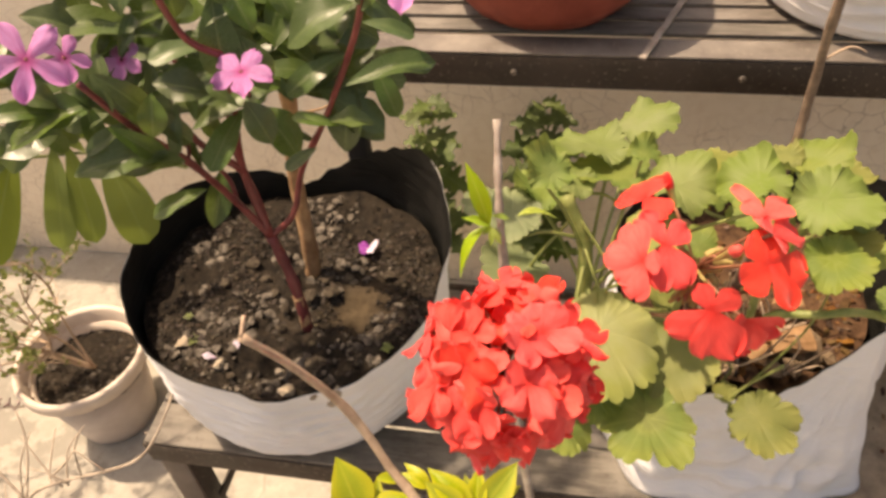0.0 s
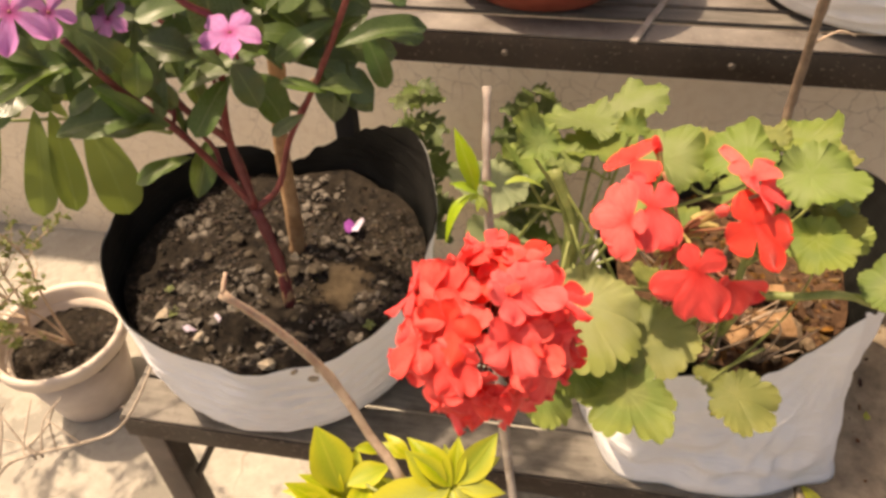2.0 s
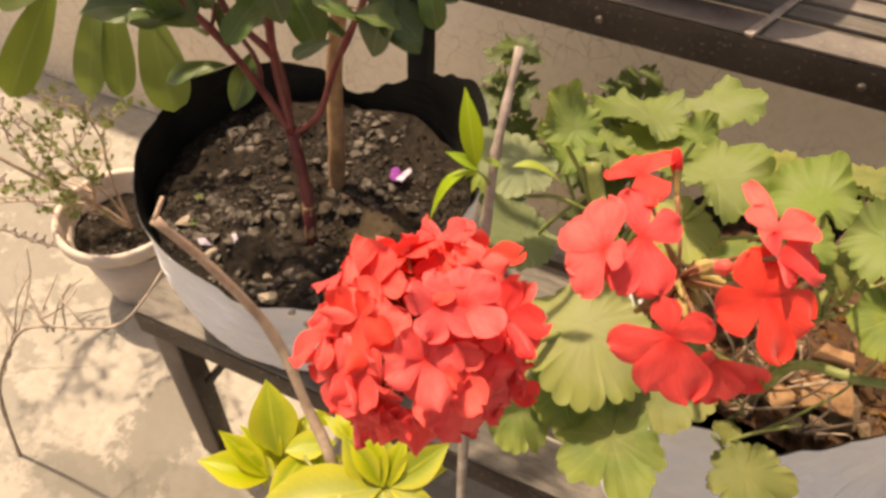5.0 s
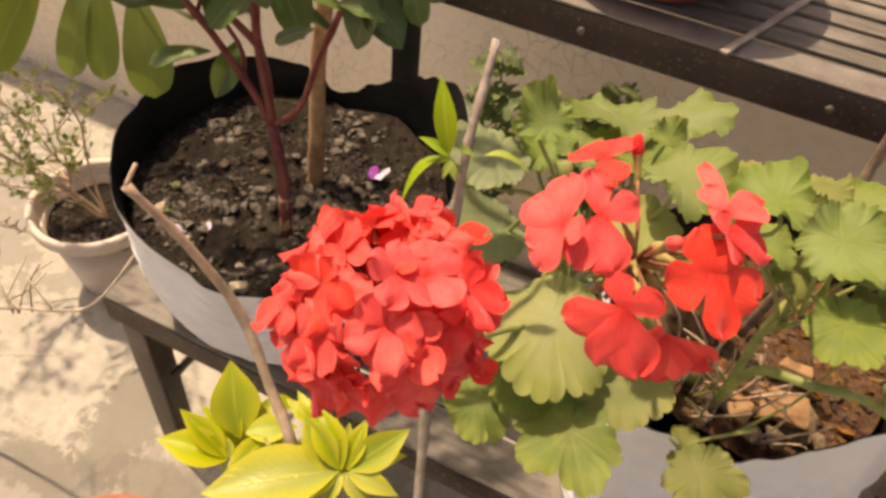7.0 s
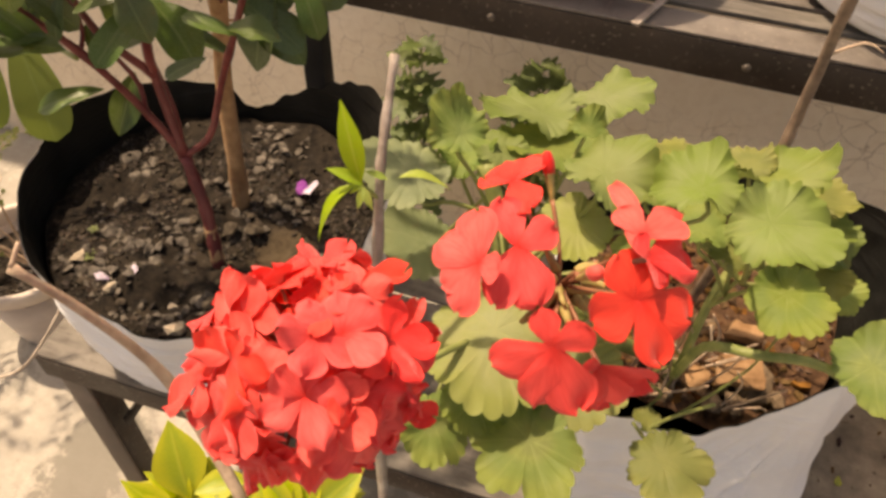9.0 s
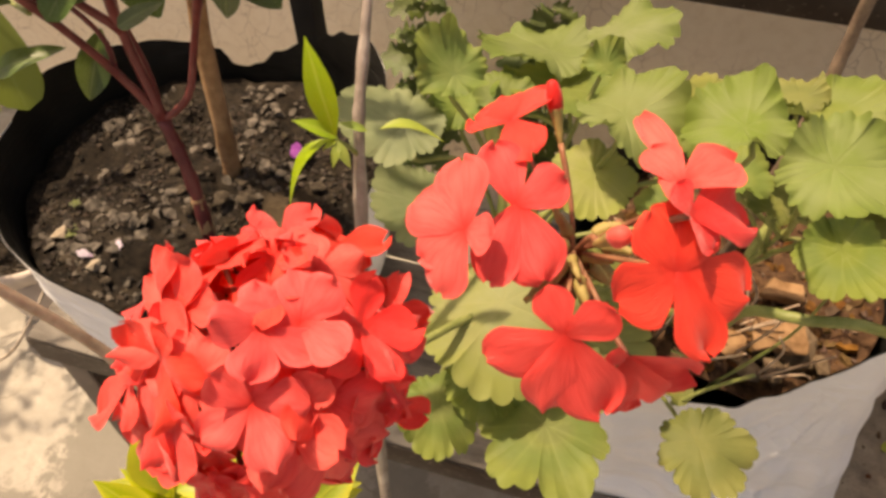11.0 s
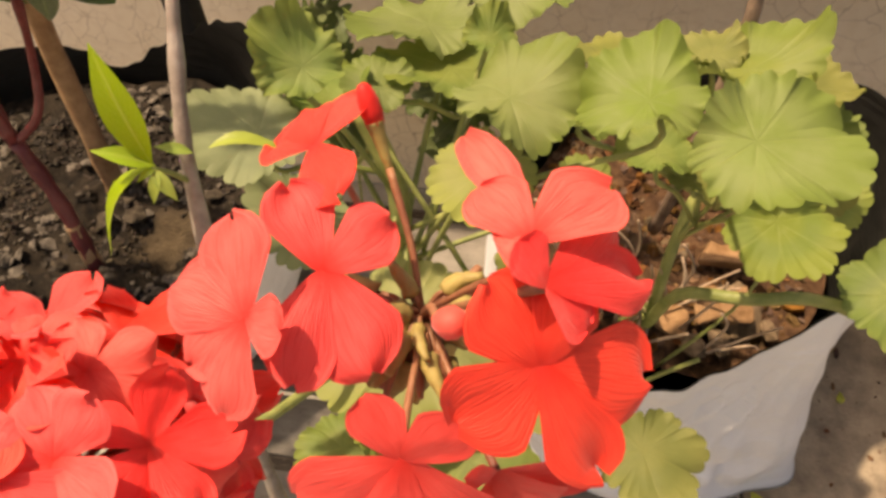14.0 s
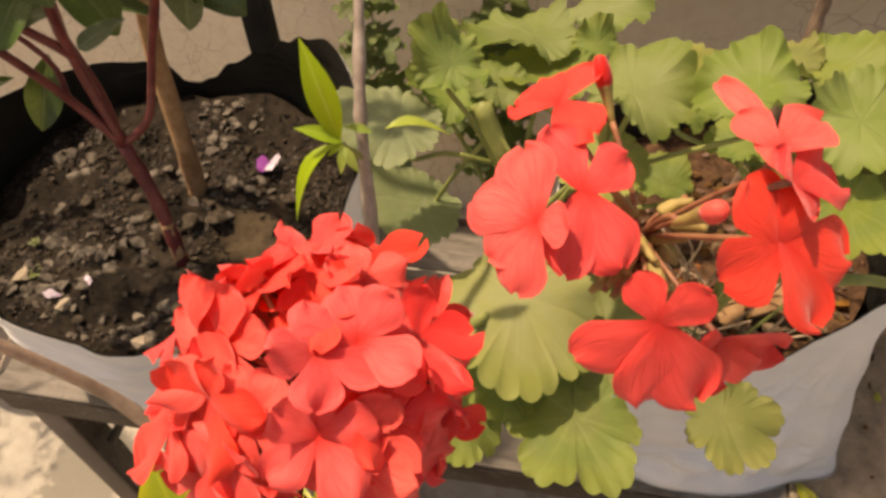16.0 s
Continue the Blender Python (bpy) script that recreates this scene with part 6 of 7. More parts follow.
def geranium_stems():
    g = GERANIUM
    stem("stem", ((0.36, 0.66, 0.62), (0.29, 0.60, 0.71), gs1, gs2, gs3), 0.0072, 0.0055, GREEN_STEM, g, "thick jointed green stem", 10, 0.12, 7)
    stem("stem", ((0.385, 0.67, 0.61), (0.372, 0.61, 0.67), hs0, hs1, hs2, (0.50, 0.535, 0.785)), 0.0038, 0.0034, GREEN_STEM, g, "thick jointed green stem", 10, 0.12, 7)
    stem("stem", ((0.385, 0.66, 0.62), (0.375, 0.62, 0.68), stub0, stub1, (0.40, 0.63, 0.80)), 0.0038, 0.0034, GREEN_STEM, g, "", 10, 0.12, 5)
    stem("old_stem", ((0.385, 0.72, 0.640), (0.39, 0.71, 0.72), dry0, dry1, dry2, dry3, (0.392, 0.72, 1.03)), 0.0046, 0.0038, KNOT, g, "bare knotty brown stem", 9, 0.3, 5)
    stem("twig", (dry2, Vector(dry2) + Vector((0.02, 0.004, 0.012)), Vector(dry2) + Vector((0.034, 0.004, 0.008))), 0.0014, 0.0006, TWIG, g, "", 5)
    rng = random.Random(8)
    for k in range(16):
        a = Vector((rng.uniform(0.35, 0.43), rng.uniform(0.61, 0.67), 0.62))
        b = a + Vector((rng.uniform(-0.05, 0.05), rng.uniform(-0.03, 0.03), rng.uniform(0.03, 0.12)))
        stem("dead_stalk", (a, a.lerp(b, 0.5) + Vector((0.008, 0, 0.012)), b), 0.0012, 0.0008, TWIG, g, "", 5)
    for k in range(14):
        a = Vector((rng.uniform(0.30, 0.40), rng.uniform(0.60, 0.68), 0.62))
        b = a + Vector((rng.uniform(-0.05, 0.04), rng.uniform(-0.05, 0.02), rng.uniform(0.06, 0.16)))
        stem("dead_stalk", (a, a.lerp(b, 0.5) + Vector((0.012, 0, 0.010)), b), 0.0014, 0.0009, TWIG if k % 2 else GREEN_STEM, g, "", 5)


geranium_stems()
round_leaf(GERANIUM, (0.263, 0.740, 0.840), (-0.361, 0.036, 0.932), 0.0344, (-0.819, -0.344, -0.459), PALE, 1, 0.02, 0.12, J1S[1])
round_leaf(GERANIUM, (0.211, 0.650, 0.874), (-0.010, 0.211, 0.978), 0.0356, (0.847, -0.267, -0.459), PALE, 2, 0.1, 0.1, J1S[2])
round_leaf(GERANIUM, (0.182, 0.564, 0.918), (0.404, -0.309, 0.861), 0.0207, (0.517, -0.485, -0.705), GREEN, 3, 0.15, 0.16, J1S[3])
round_leaf(GERANIUM, (0.150, 0.560, 0.877), (0.130, 0.029, 0.991), 0.0315, (0.916, -0.091, -0.390), SHADED_GREY, 4, 0.02, 0.05, J1S[4])
round_leaf(GERANIUM, (0.159, 0.570, 0.800), (0.324, 0.033, 0.945), 0.0316, (0.743, 0.583, 0.330), SHADED_GREY, 5, 0.05, 0.05, J1S[5])
round_leaf(GERANIUM, (0.230, 0.629, 0.868), (-0.026, 0.157, 0.987), 0.0347, (0.426, -0.566, -0.706), GREEN, 6, 0.06, 0.06, J1S[6])
round_leaf(GERANIUM, (0.273, 0.561, 0.915), (-0.077, -0.102, 0.992), 0.0275, (-0.325, -0.624, -0.710), PALE, 7, 0.06, 0.12, J1S[0])
round_leaf(GERANIUM, (0.261, 0.542, 0.880), (0.049, -0.210, 0.976), 0.0235, (0.192, 0.734, 0.652), STRAW, 8, 0.05, 0.06, J1S[1])
round_leaf(GERANIUM, (0.317, 0.550, 0.929), (-0.168, -0.072, 0.983), 0.0253, (0.403, -0.643, -0.651), PALE, 9, 0.08, 0.14, J1S[2])
round_leaf(GERANIUM, (0.356, 0.514, 0.942), (-0.180, -0.218, 0.959), 0.0265, (-0.956, 0.292, -0.010), PALE, 10, 0.05, 0.13, J2S[2])
round_leaf(GERANIUM, (0.373, 0.613, 0.896), (-0.287, 0.168, 0.943), 0.0304, (-0.073, -0.612, -0.787), PALE, 11, 0.1, 0.16, J2S[3])
round_leaf(GERANIUM, (0.412, 0.624, 0.850), (-0.097, -0.145, 0.985), 0.0245, (-0.867, -0.093, -0.489), PALE, 12, 0.08, 0.13, J2S[0])
round_leaf(GERANIUM, (0.401, 0.567, 0.837), (-0.146, -0.259, 0.955), 0.0265, (-0.539, 0.702, 0.465), GREEN, 13, 0.06, 0.1, J2S[1])
round_leaf(GERANIUM, (0.458, 0.642, 0.780), (-0.156, -0.160, 0.975), 0.0185, (-0.910, 0.035, -0.412), GREEN, 14, 0.08, 0.1, J2S[2])
round_leaf(GERANIUM, (0.471, 0.561, 0.806), (-0.307, -0.205, 0.929), 0.0335, (-0.927, 0.147, -0.346), GREEN, 15, 0.06, 0.09, J3S[3])
round_leaf(GERANIUM, (0.231, 0.500, 0.803), (0.024, -0.140, 0.990), 0.0463, (-0.095, 0.810, 0.579), STRAW, 16, 0.05, 0.06, J1S[2])
round_leaf(GERANIUM, (0.205, 0.458, 0.752), (0.212, -0.010, 0.977), 0.0268, (-0.118, 0.874, 0.471), GREEN, 17, 0.12, 0.13, J1S[3])
round_leaf(GERANIUM, (0.268, 0.455, 0.765), (-0.052, 0.089, 0.995), 0.0384, (-0.087, 0.881, 0.466), GREEN, 18, 0.05, 0.08, J1S[4], deep=0.26)
round_leaf(GERANIUM, (0.361, 0.487, 0.737), (-0.094, -0.189, 0.978), 0.0287, (-0.760, 0.622, 0.187), OLIVE, 19, 0.05, 0.06, (0.345, 0.555, 0.668), deep=0.2)
round_leaf(GERANIUM, (0.286, 0.513, 0.770), (-0.091, -0.191, 0.977), 0.0359, (-0.355, 0.768, 0.534), OLIVE, 20, 0.08, 0.06, J1S[6])
round_leaf(GERANIUM, (0.255, 0.624, 0.891), (0.176, -0.282, 0.943), 0.0136, (-0.214, -0.610, -0.763), GREEN, 21, 0.2, 0.2, J1S[0])
round_leaf(GERANIUM, (0.175, 0.599, 0.869), (0.219, -0.087, 0.972), 0.0237, (0.568, -0.535, -0.625), GREEN, 22, 0.2, 0.16, J1S[1])
round_leaf(GERANIUM, (0.228, 0.479, 0.764), (-0.006, -0.139, 0.990), 0.0237, (-0.061, 0.820, 0.569), GREEN, 23, 0.1, 0.1, J1S[2])
round_leaf(GERANIUM, (0.356, 0.568, 0.659), (0.108, 0.108, 0.988), 0.0122, (0.134, -0.893, -0.430), OLIVE, 24, 0.1, 0.1, J3S[0])
round_leaf(GERANIUM, (0.338, 0.595, 0.856), (-0.060, -0.027, 0.998), 0.0192, (0.249, -0.704, -0.665), GREEN, 25, 0.1, 0.1, J2S[1])
round_leaf(GERANIUM, (0.312, 0.645, 0.868), (-0.037, 0.128, 0.991), 0.0218, (0.089, -0.638, -0.765), OLIVE, 26, 0.1, 0.1, J2S[2])
round_leaf(GERANIUM, (0.202, 0.605, 0.873), (0.171, -0.208, 0.963), 0.0182, (0.235, -0.628, -0.742), PALE, 27, 0.1, 0.08, J1S[6])
round_leaf(GERANIUM, (0.281, 0.562, 0.791), (0.107, 0.034, 0.994), 0.0147, (0.434, -0.765, -0.476), OLIVE, 28, 0.1, 0.1, J1S[0])
round_leaf(GERANIUM, (0.308, 0.609, 0.808), (-0.020, -0.131, 0.991), 0.0191, (0.246, -0.725, -0.643), GREEN, 29, 0.1, 0.1, J1S[1])
round_leaf(GERANIUM, (0.406, 0.636, 0.868), (0.053, -0.165, 0.985), 0.0240, (-0.754, -0.234, -0.614), OLIVE, 30, 0.1, 0.16, J2S[2])
round_leaf(GERANIUM, (0.430, 0.635, 0.834), (0.122, -0.172, 0.978), 0.0195, (-0.919, 0.046, -0.392), PALE, 31, 0.1, 0.16, J2S[3])
round_leaf(GERANIUM, (0.426, 0.615, 0.818), (-0.031, -0.201, 0.979), 0.0216, (-0.927, 0.373, -0.021), OLIVE, 32, 0.1, 0.14, J2S[0])
round_leaf(GERANIUM, (0.354, 0.622, 0.893), (-0.202, 0.089, 0.975), 0.0176, (0.268, -0.640, -0.721), OLIVE, 33, 0.1, 0.16, J2S[1])
round_leaf(GERANIUM, (0.301, 0.596, 0.876), (0.103, -0.153, 0.983), 0.0177, (0.254, -0.666, -0.702), GREEN, 34, 0.1, 0.12, J2S[2])
round_leaf(GERANIUM, (0.362, 0.601, 0.836), (-0.022, -0.177, 0.984), 0.0160, (0.244, -0.723, -0.647), OLIVE, 35, 0.1, 0.14, J2S[3])
round_leaf(GERANIUM, (0.244, 0.498, 0.759), (-0.005, -0.087, 0.996), 0.0234, (-0.259, 0.815, 0.518), OLIVE, 36, 0.08, 0.08, J1S[1])


def floret_mesh(seed, size=0.0185):
    """A red flower of five petals that faces z: two narrower ones above, three broad ones below."""
    rng = random.Random(seed)
    bm = bmesh.new()
    for k, (turn, w, l) in enumerate(((1.10, 0.37, 0.94), (2.04, 0.37, 0.94), (3.54, 0.45, 1.06), (4.71, 0.46, 1.10), (5.88, 0.45, 1.06))):
        petal(bm, size * l * rng.uniform(0.90, 1.08), size * w * rng.uniform(0.90, 1.10), turn + rng.uniform(-0.18, 0.18), rng.uniform(-0.05, 0.45), 1.0, rng.uniform(-0.15, 0.6), seed * 7 + k, 11, 9)
    return mesh_of(bm, "floret", RED)


def single_floret(parent, at, face, petals, hub, seed):
    """A flower with petals of its own: each one's turn in degrees, length and half width in millimetres."""
    rng = random.Random(seed)
    z, y = Vector(face).normalized(), Vector((-0.10, 0.80, 0.59))
    y = (y - z * y.dot(z)).normalized()
    m = Matrix.Translation(at) @ Matrix((y.cross(z), y, z)).transposed().to_4x4()
    bm = bmesh.new()
    for k, (turn, long, half) in enumerate(petals):
        petal(bm, long * 0.001 * 1.04, half * 0.001 * 1.14, radians(turn), 0.06 + 0.15 * (k % 2) + rng.uniform(0.0, 0.08), 0.85, 0.10 + 0.13 * (k % 2) + rng.uniform(0.0, 0.08), seed * 5 + k, 14, 11, 0.55)
    part("floret", bm, RED, parent, "", m)
    a, h = Vector(at) - z * 0.0004, Vector(hub)
    stem("flower_stalk", (h, h.lerp(a, 0.5) - z * 0.003, a - z * 0.009, a), 0.0007, 0.0010, STALK, parent, "", 6)


FLORETS = [floret_mesh(k) for k in range(9)]


def floret(parent, at, face, up=(0, 0, 1), size=1.0, pick=None, hub=None):
    z = Vector(face).normalized()
    y = Vector(up)
    y = (y - z * y.dot(z)).normalized()
    m = Matrix.Translation(at) @ Matrix((y.cross(z), y, z)).transposed().to_4x4() @ Matrix.Scale(size, 4)
    ob = part("floret", FLORETS[random.randrange(9) if pick is None else pick], None, parent, "", m)
    if hub is not None:
        a, h = Vector(at) - z * 0.0005, Vector(hub)
        stem("flower_stalk", (h, h.lerp(a, 0.5) - z * 0.003, a - z * 0.010, a), 0.0006, 0.0009, STALK, parent, "", 6)
    return ob


def bud(parent, a, b, r, long=2.6, tip=RED, label=""):
    """A half-open bud from its foot a to the end of its calyx b; the coloured tip stands beyond."""
    a, b = Vector(a), Vector(b)
    d = b - a
    ob = part("bud", tube(bmesh.new(), (a, a + d * 0.35, a + d * 0.75, b), r * 0.35, r, 9), CALYX, parent, label)
    bm = lathe(((r * 0.9, 0), (r * 1.10, r * long * 0.3), (r * 1.05, r * long * 0.6), (r * 0.72, r * long * 0.9), (r * 0.40, r * long * 0.98), (r * 0.01, r * long)), 12, 0.25, r * 900)
    bud_tip = new("bud_tip", mesh_of(bm, "bud_tip", tip))
    bud_tip.parent = ob
    bud_tip.matrix_parent_inverse = ob.matrix_world.inverted()
    bud_tip.matrix_world = Matrix.Translation(b - d.normalized() * r * 0.3) @ d.to_track_quat("Z", "Y").to_matrix().to_4x4()


def full_head():
    hub = Vector((0.169, 0.389, 0.917))
    h = part("flower_head", tube(bmesh.new(), ((0.245, 0.57, 0.735), (0.215, 0.50, 0.80), (0.185, 0.43, 0.85), hub), 0.0024, 0.0022, 8), GREEN_STEM, GERANIUM, "dense round head of bright red flowers")
    rng = random.Random(12)
    n = 64
    for k in range(n):
        z = 1 - 1.66 * (k + 0.5) / n
        a = k * 2.39996 + 0.4
        d = Vector((math.sqrt(1 - z * z) * math.cos(a), math.sqrt(1 - z * z) * math.sin(a), z))
        d = (d + Vector((rng.uniform(-0.14, 0.14), rng.uniform(-0.14, 0.14), rng.uniform(-0.14, 0.14)))).normalized()
        at = hub + Vector((d.x * 0.0445, d.y * 0.0445, d.z * 0.046)) * rng.uniform(0.86, 1.05)
        face = (d + Vector((rng.uniform(-0.42, 0.42), rng.uniform(-0.42, 0.42), rng.uniform(-0.2, 0.4)))).normalized()
        floret(h, at, face, Vector((rng.uniform(-0.5, 0.5), 0.4, 1)), rng.uniform(0.80, 1.04), rng.randrange(9), hub)


full_head()


def sparse_head():
    hub = Vector(umb)
    h = part("flower_head", tube(bmesh.new(), ((0.30, 0.60, 0.72), (0.285, 0.53, 0.82), (0.27, 0.46, 0.92), hub), 0.0026, 0.0022, 8), GREEN_STEM, GERANIUM, "half-spent head of red flowers round brown calyces")
    for k, (at, face, petals) in enumerate((
        ((0.233, 0.405, 0.991), (-0.25, -0.56, 0.79), ((156, 18.0, 7.3), (-110, 18.5, 6.3), (104, 20.0, 7.5), (-4, 7.9, 5.3), (-150, 14.7, 5.5))),
        ((0.244, 0.419, 0.989), (0.24, -0.39, 0.89), ((113, 19.2, 6.6), (35, 17.0, 6.1), (-60, 22.1, 8.4), (-111, 22.7, 6.6))),
        ((0.235, 0.447, 0.994), (-0.48, -0.07, 0.88), ((62, 16.0, 5.6), (171, 15.5, 6.2), (-50, 18.5, 7.0), (128, 13.5, 6.0))),
        ((0.283, 0.412, 1.016), (0.21, -0.09, 0.97), ((106, 21.0, 4.0), (128, 11.6, 5.6), (40, 18.8, 6.3), (-170, 5.8, 4.9))),
        ((0.286, 0.406, 1.013), (0.66, -0.18, 0.73), ((29, 25.2, 5.6), (1, 24.4, 5.4), (125, 8.1, 4.5), (-42, 10.2, 4.9))),
        ((0.287, 0.399, 1.001), (0.38, -0.60, 0.70), ((132, 16.1, 7.1), (68, 14.1, 5.6), (-10, 20.9, 8.2), (-64, 22.8, 6.2), (-139, 16.8, 8.2))),
        ((0.265, 0.388, 0.979), (0.15, -0.86, 0.49), ((117, 13.8, 4.8), (41, 14.1, 6.0), (-148, 21.8, 7.2), (-98, 24.0, 7.0), (-57, 27.0, 8.4))),
        ((0.282, 0.391, 0.971), (0.51, -0.85, 0.16), ((-14, 27.0, 6.4), (-43, 27.0, 7.2), (-72, 22.9, 6.4), (-175, 6.8, 3.8))),
    )):
        single_floret(h, at, face, petals, hub, 30 + k)
    stem("flower_stalk", (hub, hub.lerp(Vector(bd), 0.4) + Vector((0, 0, 0.004)), hub.lerp(Vector(bd), 0.6)), 0.0008, 0.001, STALK, h, "", 6)
    bud(h, hub.lerp(Vector(bd), 0.55), bd, 0.0026, 2.6, ROSE, "half-open pink bud")
    stem("flower_stalk", (hub, hub.lerp(Vector(bt0), 0.5) + Vector((0.001, 0, 0)), bt0), 0.0007, 0.0010, STALK, h, "", 6)
    bud(h, bt0, Vector(bt0).lerp(Vector(bt), 0.72), 0.0022, 4.2, RED, "opening red bud")
    rng = random.Random(3)
    for k in range(46):
        d = Vector((rng.uniform(-0.9, 0.9), rng.uniform(-1, 0.35), rng.uniform(-1.0, 0.75))).normalized()
        a = hub + d * rng.uniform(0.004, 0.012) + Vector((0, 0, -0.001))
        fat = rng.uniform(0.0017, 0.0029)
        e = (d + Vector((rng.uniform(-0.5, 0.5), rng.uniform(-0.5, 0.5), -0.4))).normalized()
        stem("flower_stalk", (hub, hub.lerp(a, 0.6) + Vector((0, 0, 0.002)), a), 0.0006, 0.0008, STALK, h, "", 5, 0.1, 0, 2)
        part("calyx", tube(bmesh.new(), (a, a + d * 0.002, a + d * 0.003 + e * 0.002, a + d * 0.003 + e * 0.004, a + d * 0.003 + e * 0.0062), fat, fat * 0.35, 7, 0.3, 0, 2), CALYX if k % 4 else STALK, h, "spent olive-brown calyx")


sparse_head()


# ---- golden shrub in front of the bench ----
SHRUB = thing("golden_shrub", "pruned shrub with yellow-green leaves and bare cut stems", "shrub", (0.215, 0.27, 0.25))


def shrub_stems():
    s = SHRUB
    root = Vector((0.215, 0.27, 0.245))
    stem("stem", (root + Vector((-0.03, 0.01, 0)), (0.17, 0.33, 0.55), tw5, tw4, tw3, tw2, tw1), 0.0044, 0.0024, TWIG, s, "bare brown cut twig", 8, 0.2, 9)
    stem("twig", (tw1, tw0), 0.0016, 0.0012, TWIG, s, "", 6)
    stem("stem", (root + Vector((0.03, 0.02, 0)), (0.22, 0.34, 0.55), sk7, sk6, sk_n2, sk_n1, (0.147, 0.556, 0.962)), 0.0038, 0.0024, GREY_TWIG, s, "bare grey cut stick", 8, 0.15, 8)
    stem("stem", (root, (0.15, 0.33, 0.55), (0.135, 0.365, 0.742)), 0.004, 0.0025, GREEN_STEM, s, "", 8)
    stem("stem", (root, (0.13, 0.35, 0.55), (0.10, 0.37, 0.66), (0.075, 0.38, 0.70)), 0.004, 0.002, GREEN_STEM, s, "", 8)
    stem("stem", (tw5, (0.10, 0.375, 0.725), (0.08, 0.385, 0.715)), 0.0016, 0.0012, GREEN_STEM, s, "", 6)
    stem("stem", (sk_n2, spr0, spr1), 0.0013, 0.0009, GREEN_STEM, s, "", 6)


shrub_stems()
leaf(GOLD_MESH, SHRUB, (0.147, 0.378, 0.747), (0.113, 0.401, 0.769), (0.126, -0.189, 0.974), width=1.05)
leaf(GOLD_MESH, SHRUB, (0.150, 0.380, 0.747), (0.175, 0.417, 0.762), (0.410, -0.237, 0.881))
leaf(GOLD_MESH, SHRUB, (0.146, 0.377, 0.747), (0.080, 0.325, 0.746), (0.149, 0.023, 0.989))
leaf(GOLD_MESH, SHRUB, (0.146, 0.376, 0.746), (0.121, 0.348, 0.744), (0.127, -0.186, 0.974), width=1.1)
leaf(GOLD_MESH, SHRUB, (0.149, 0.378, 0.746), (0.171, 0.368, 0.739), (0.100, -0.374, 0.922), width=1.1)
leaf(GOLD_MESH, SHRUB, (0.146, 0.380, 0.748), (0.138, 0.403, 0.761), (0.496, -0.254, 0.831), width=0.9)
leaf(GOLD_MESH, SHRUB, (0.144, 0.377, 0.747), (0.111, 0.392, 0.765), (-0.261, -0.277, 0.925), width=1.1)
leaf(GOLD_MESH, SHRUB, (0.151, 0.379, 0.746), (0.186, 0.382, 0.743), (0.122, -0.189, 0.974))
leaf(GOLD_MESH, SHRUB, (0.148, 0.377, 0.746), (0.147, 0.355, 0.739), (0.125, -0.187, 0.974))
leaf(GOLD_MESH, SHRUB, (0.150, 0.380, 0.747), (0.148, 0.410, 0.763), (-0.113, -0.258, 0.959), width=0.9)
leaf(GOLD_MESH, SHRUB, (0.148, 0.379, 0.747), (0.140, 0.380, 0.749), (0.116, -0.176, 0.978))
leaf(GOLD_MESH, SHRUB, (0.149, 0.380, 0.747), (0.153, 0.386, 0.749), (0.124, -0.190, 0.974))
leaf(GOLD_MESH, SHRUB, (0.061, 0.365, 0.701), (0.018, 0.351, 0.721), (0.133, -0.102, 0.986), width=1.25)
leaf(GOLD_MESH, SHRUB, (0.060, 0.366, 0.702), (0.020, 0.372, 0.726), (-0.007, -0.021, 1.000), width=0.8)
leaf(GOLD_MESH, SHRUB, (0.060, 0.382, 0.707), (0.035, 0.413, 0.744), (0.231, -0.196, 0.953), width=1.3)
leaf(GOLD_MESH, SHRUB, (0.062, 0.381, 0.706), (0.038, 0.397, 0.724), (-0.167, -0.265, 0.950))
leaf(GOLD_MESH, SHRUB, (0.062, 0.383, 0.706), (0.067, 0.414, 0.718), (0.520, -0.188, 0.833), width=1.2)
leaf(GOLD_MESH, SHRUB, (0.065, 0.383, 0.714), (0.094, 0.405, 0.711), (0.203, -0.017, 0.979), width=1.2)
leaf(GOLD_MESH, SHRUB, (0.076, 0.391, 0.703), (0.080, 0.346, 0.728), (0.159, -0.155, 0.975))
leaf(GOLD_MESH, SHRUB, (0.073, 0.389, 0.704), (0.092, 0.381, 0.695), (0.233, -0.220, 0.947), width=1.2)
leaf(GOLD_MESH, SHRUB, (0.067, 0.388, 0.706), (0.055, 0.410, 0.721), (0.664, -0.209, 0.718), width=0.8)
leaf(GOLD_MESH, SHRUB, (0.080, 0.398, 0.705), (0.068, 0.391, 0.707), (0.181, -0.188, 0.965))
leaf(GOLD_MESH, SHRUB, (0.062, 0.367, 0.701), (0.053, 0.377, 0.708), (0.625, -0.192, 0.757))
leaf(GOLD_MESH, SHRUB, (0.095, 0.389, 0.696), (0.080, 0.393, 0.703), (0.222, -0.239, 0.945))
leaf(GOLD_MESH, SHRUB, (0.096, 0.388, 0.696), (0.085, 0.398, 0.703), (0.221, -0.238, 0.946))
leaf(GOLD_MESH, SHRUB, (0.149, 0.388, 0.728), (0.117, 0.368, 0.729), (0.183, -0.269, 0.946), width=1.07)
leaf(GOLD_MESH, SHRUB, (0.056, 0.380, 0.700), (0.027, 0.385, 0.718), (0.422, -0.048, 0.905), width=0.91)
leaf(GOLD_MESH, SHRUB, (0.148, 0.382, 0.738), (0.179, 0.407, 0.745), (-0.255, -0.136, 0.957), width=0.92)
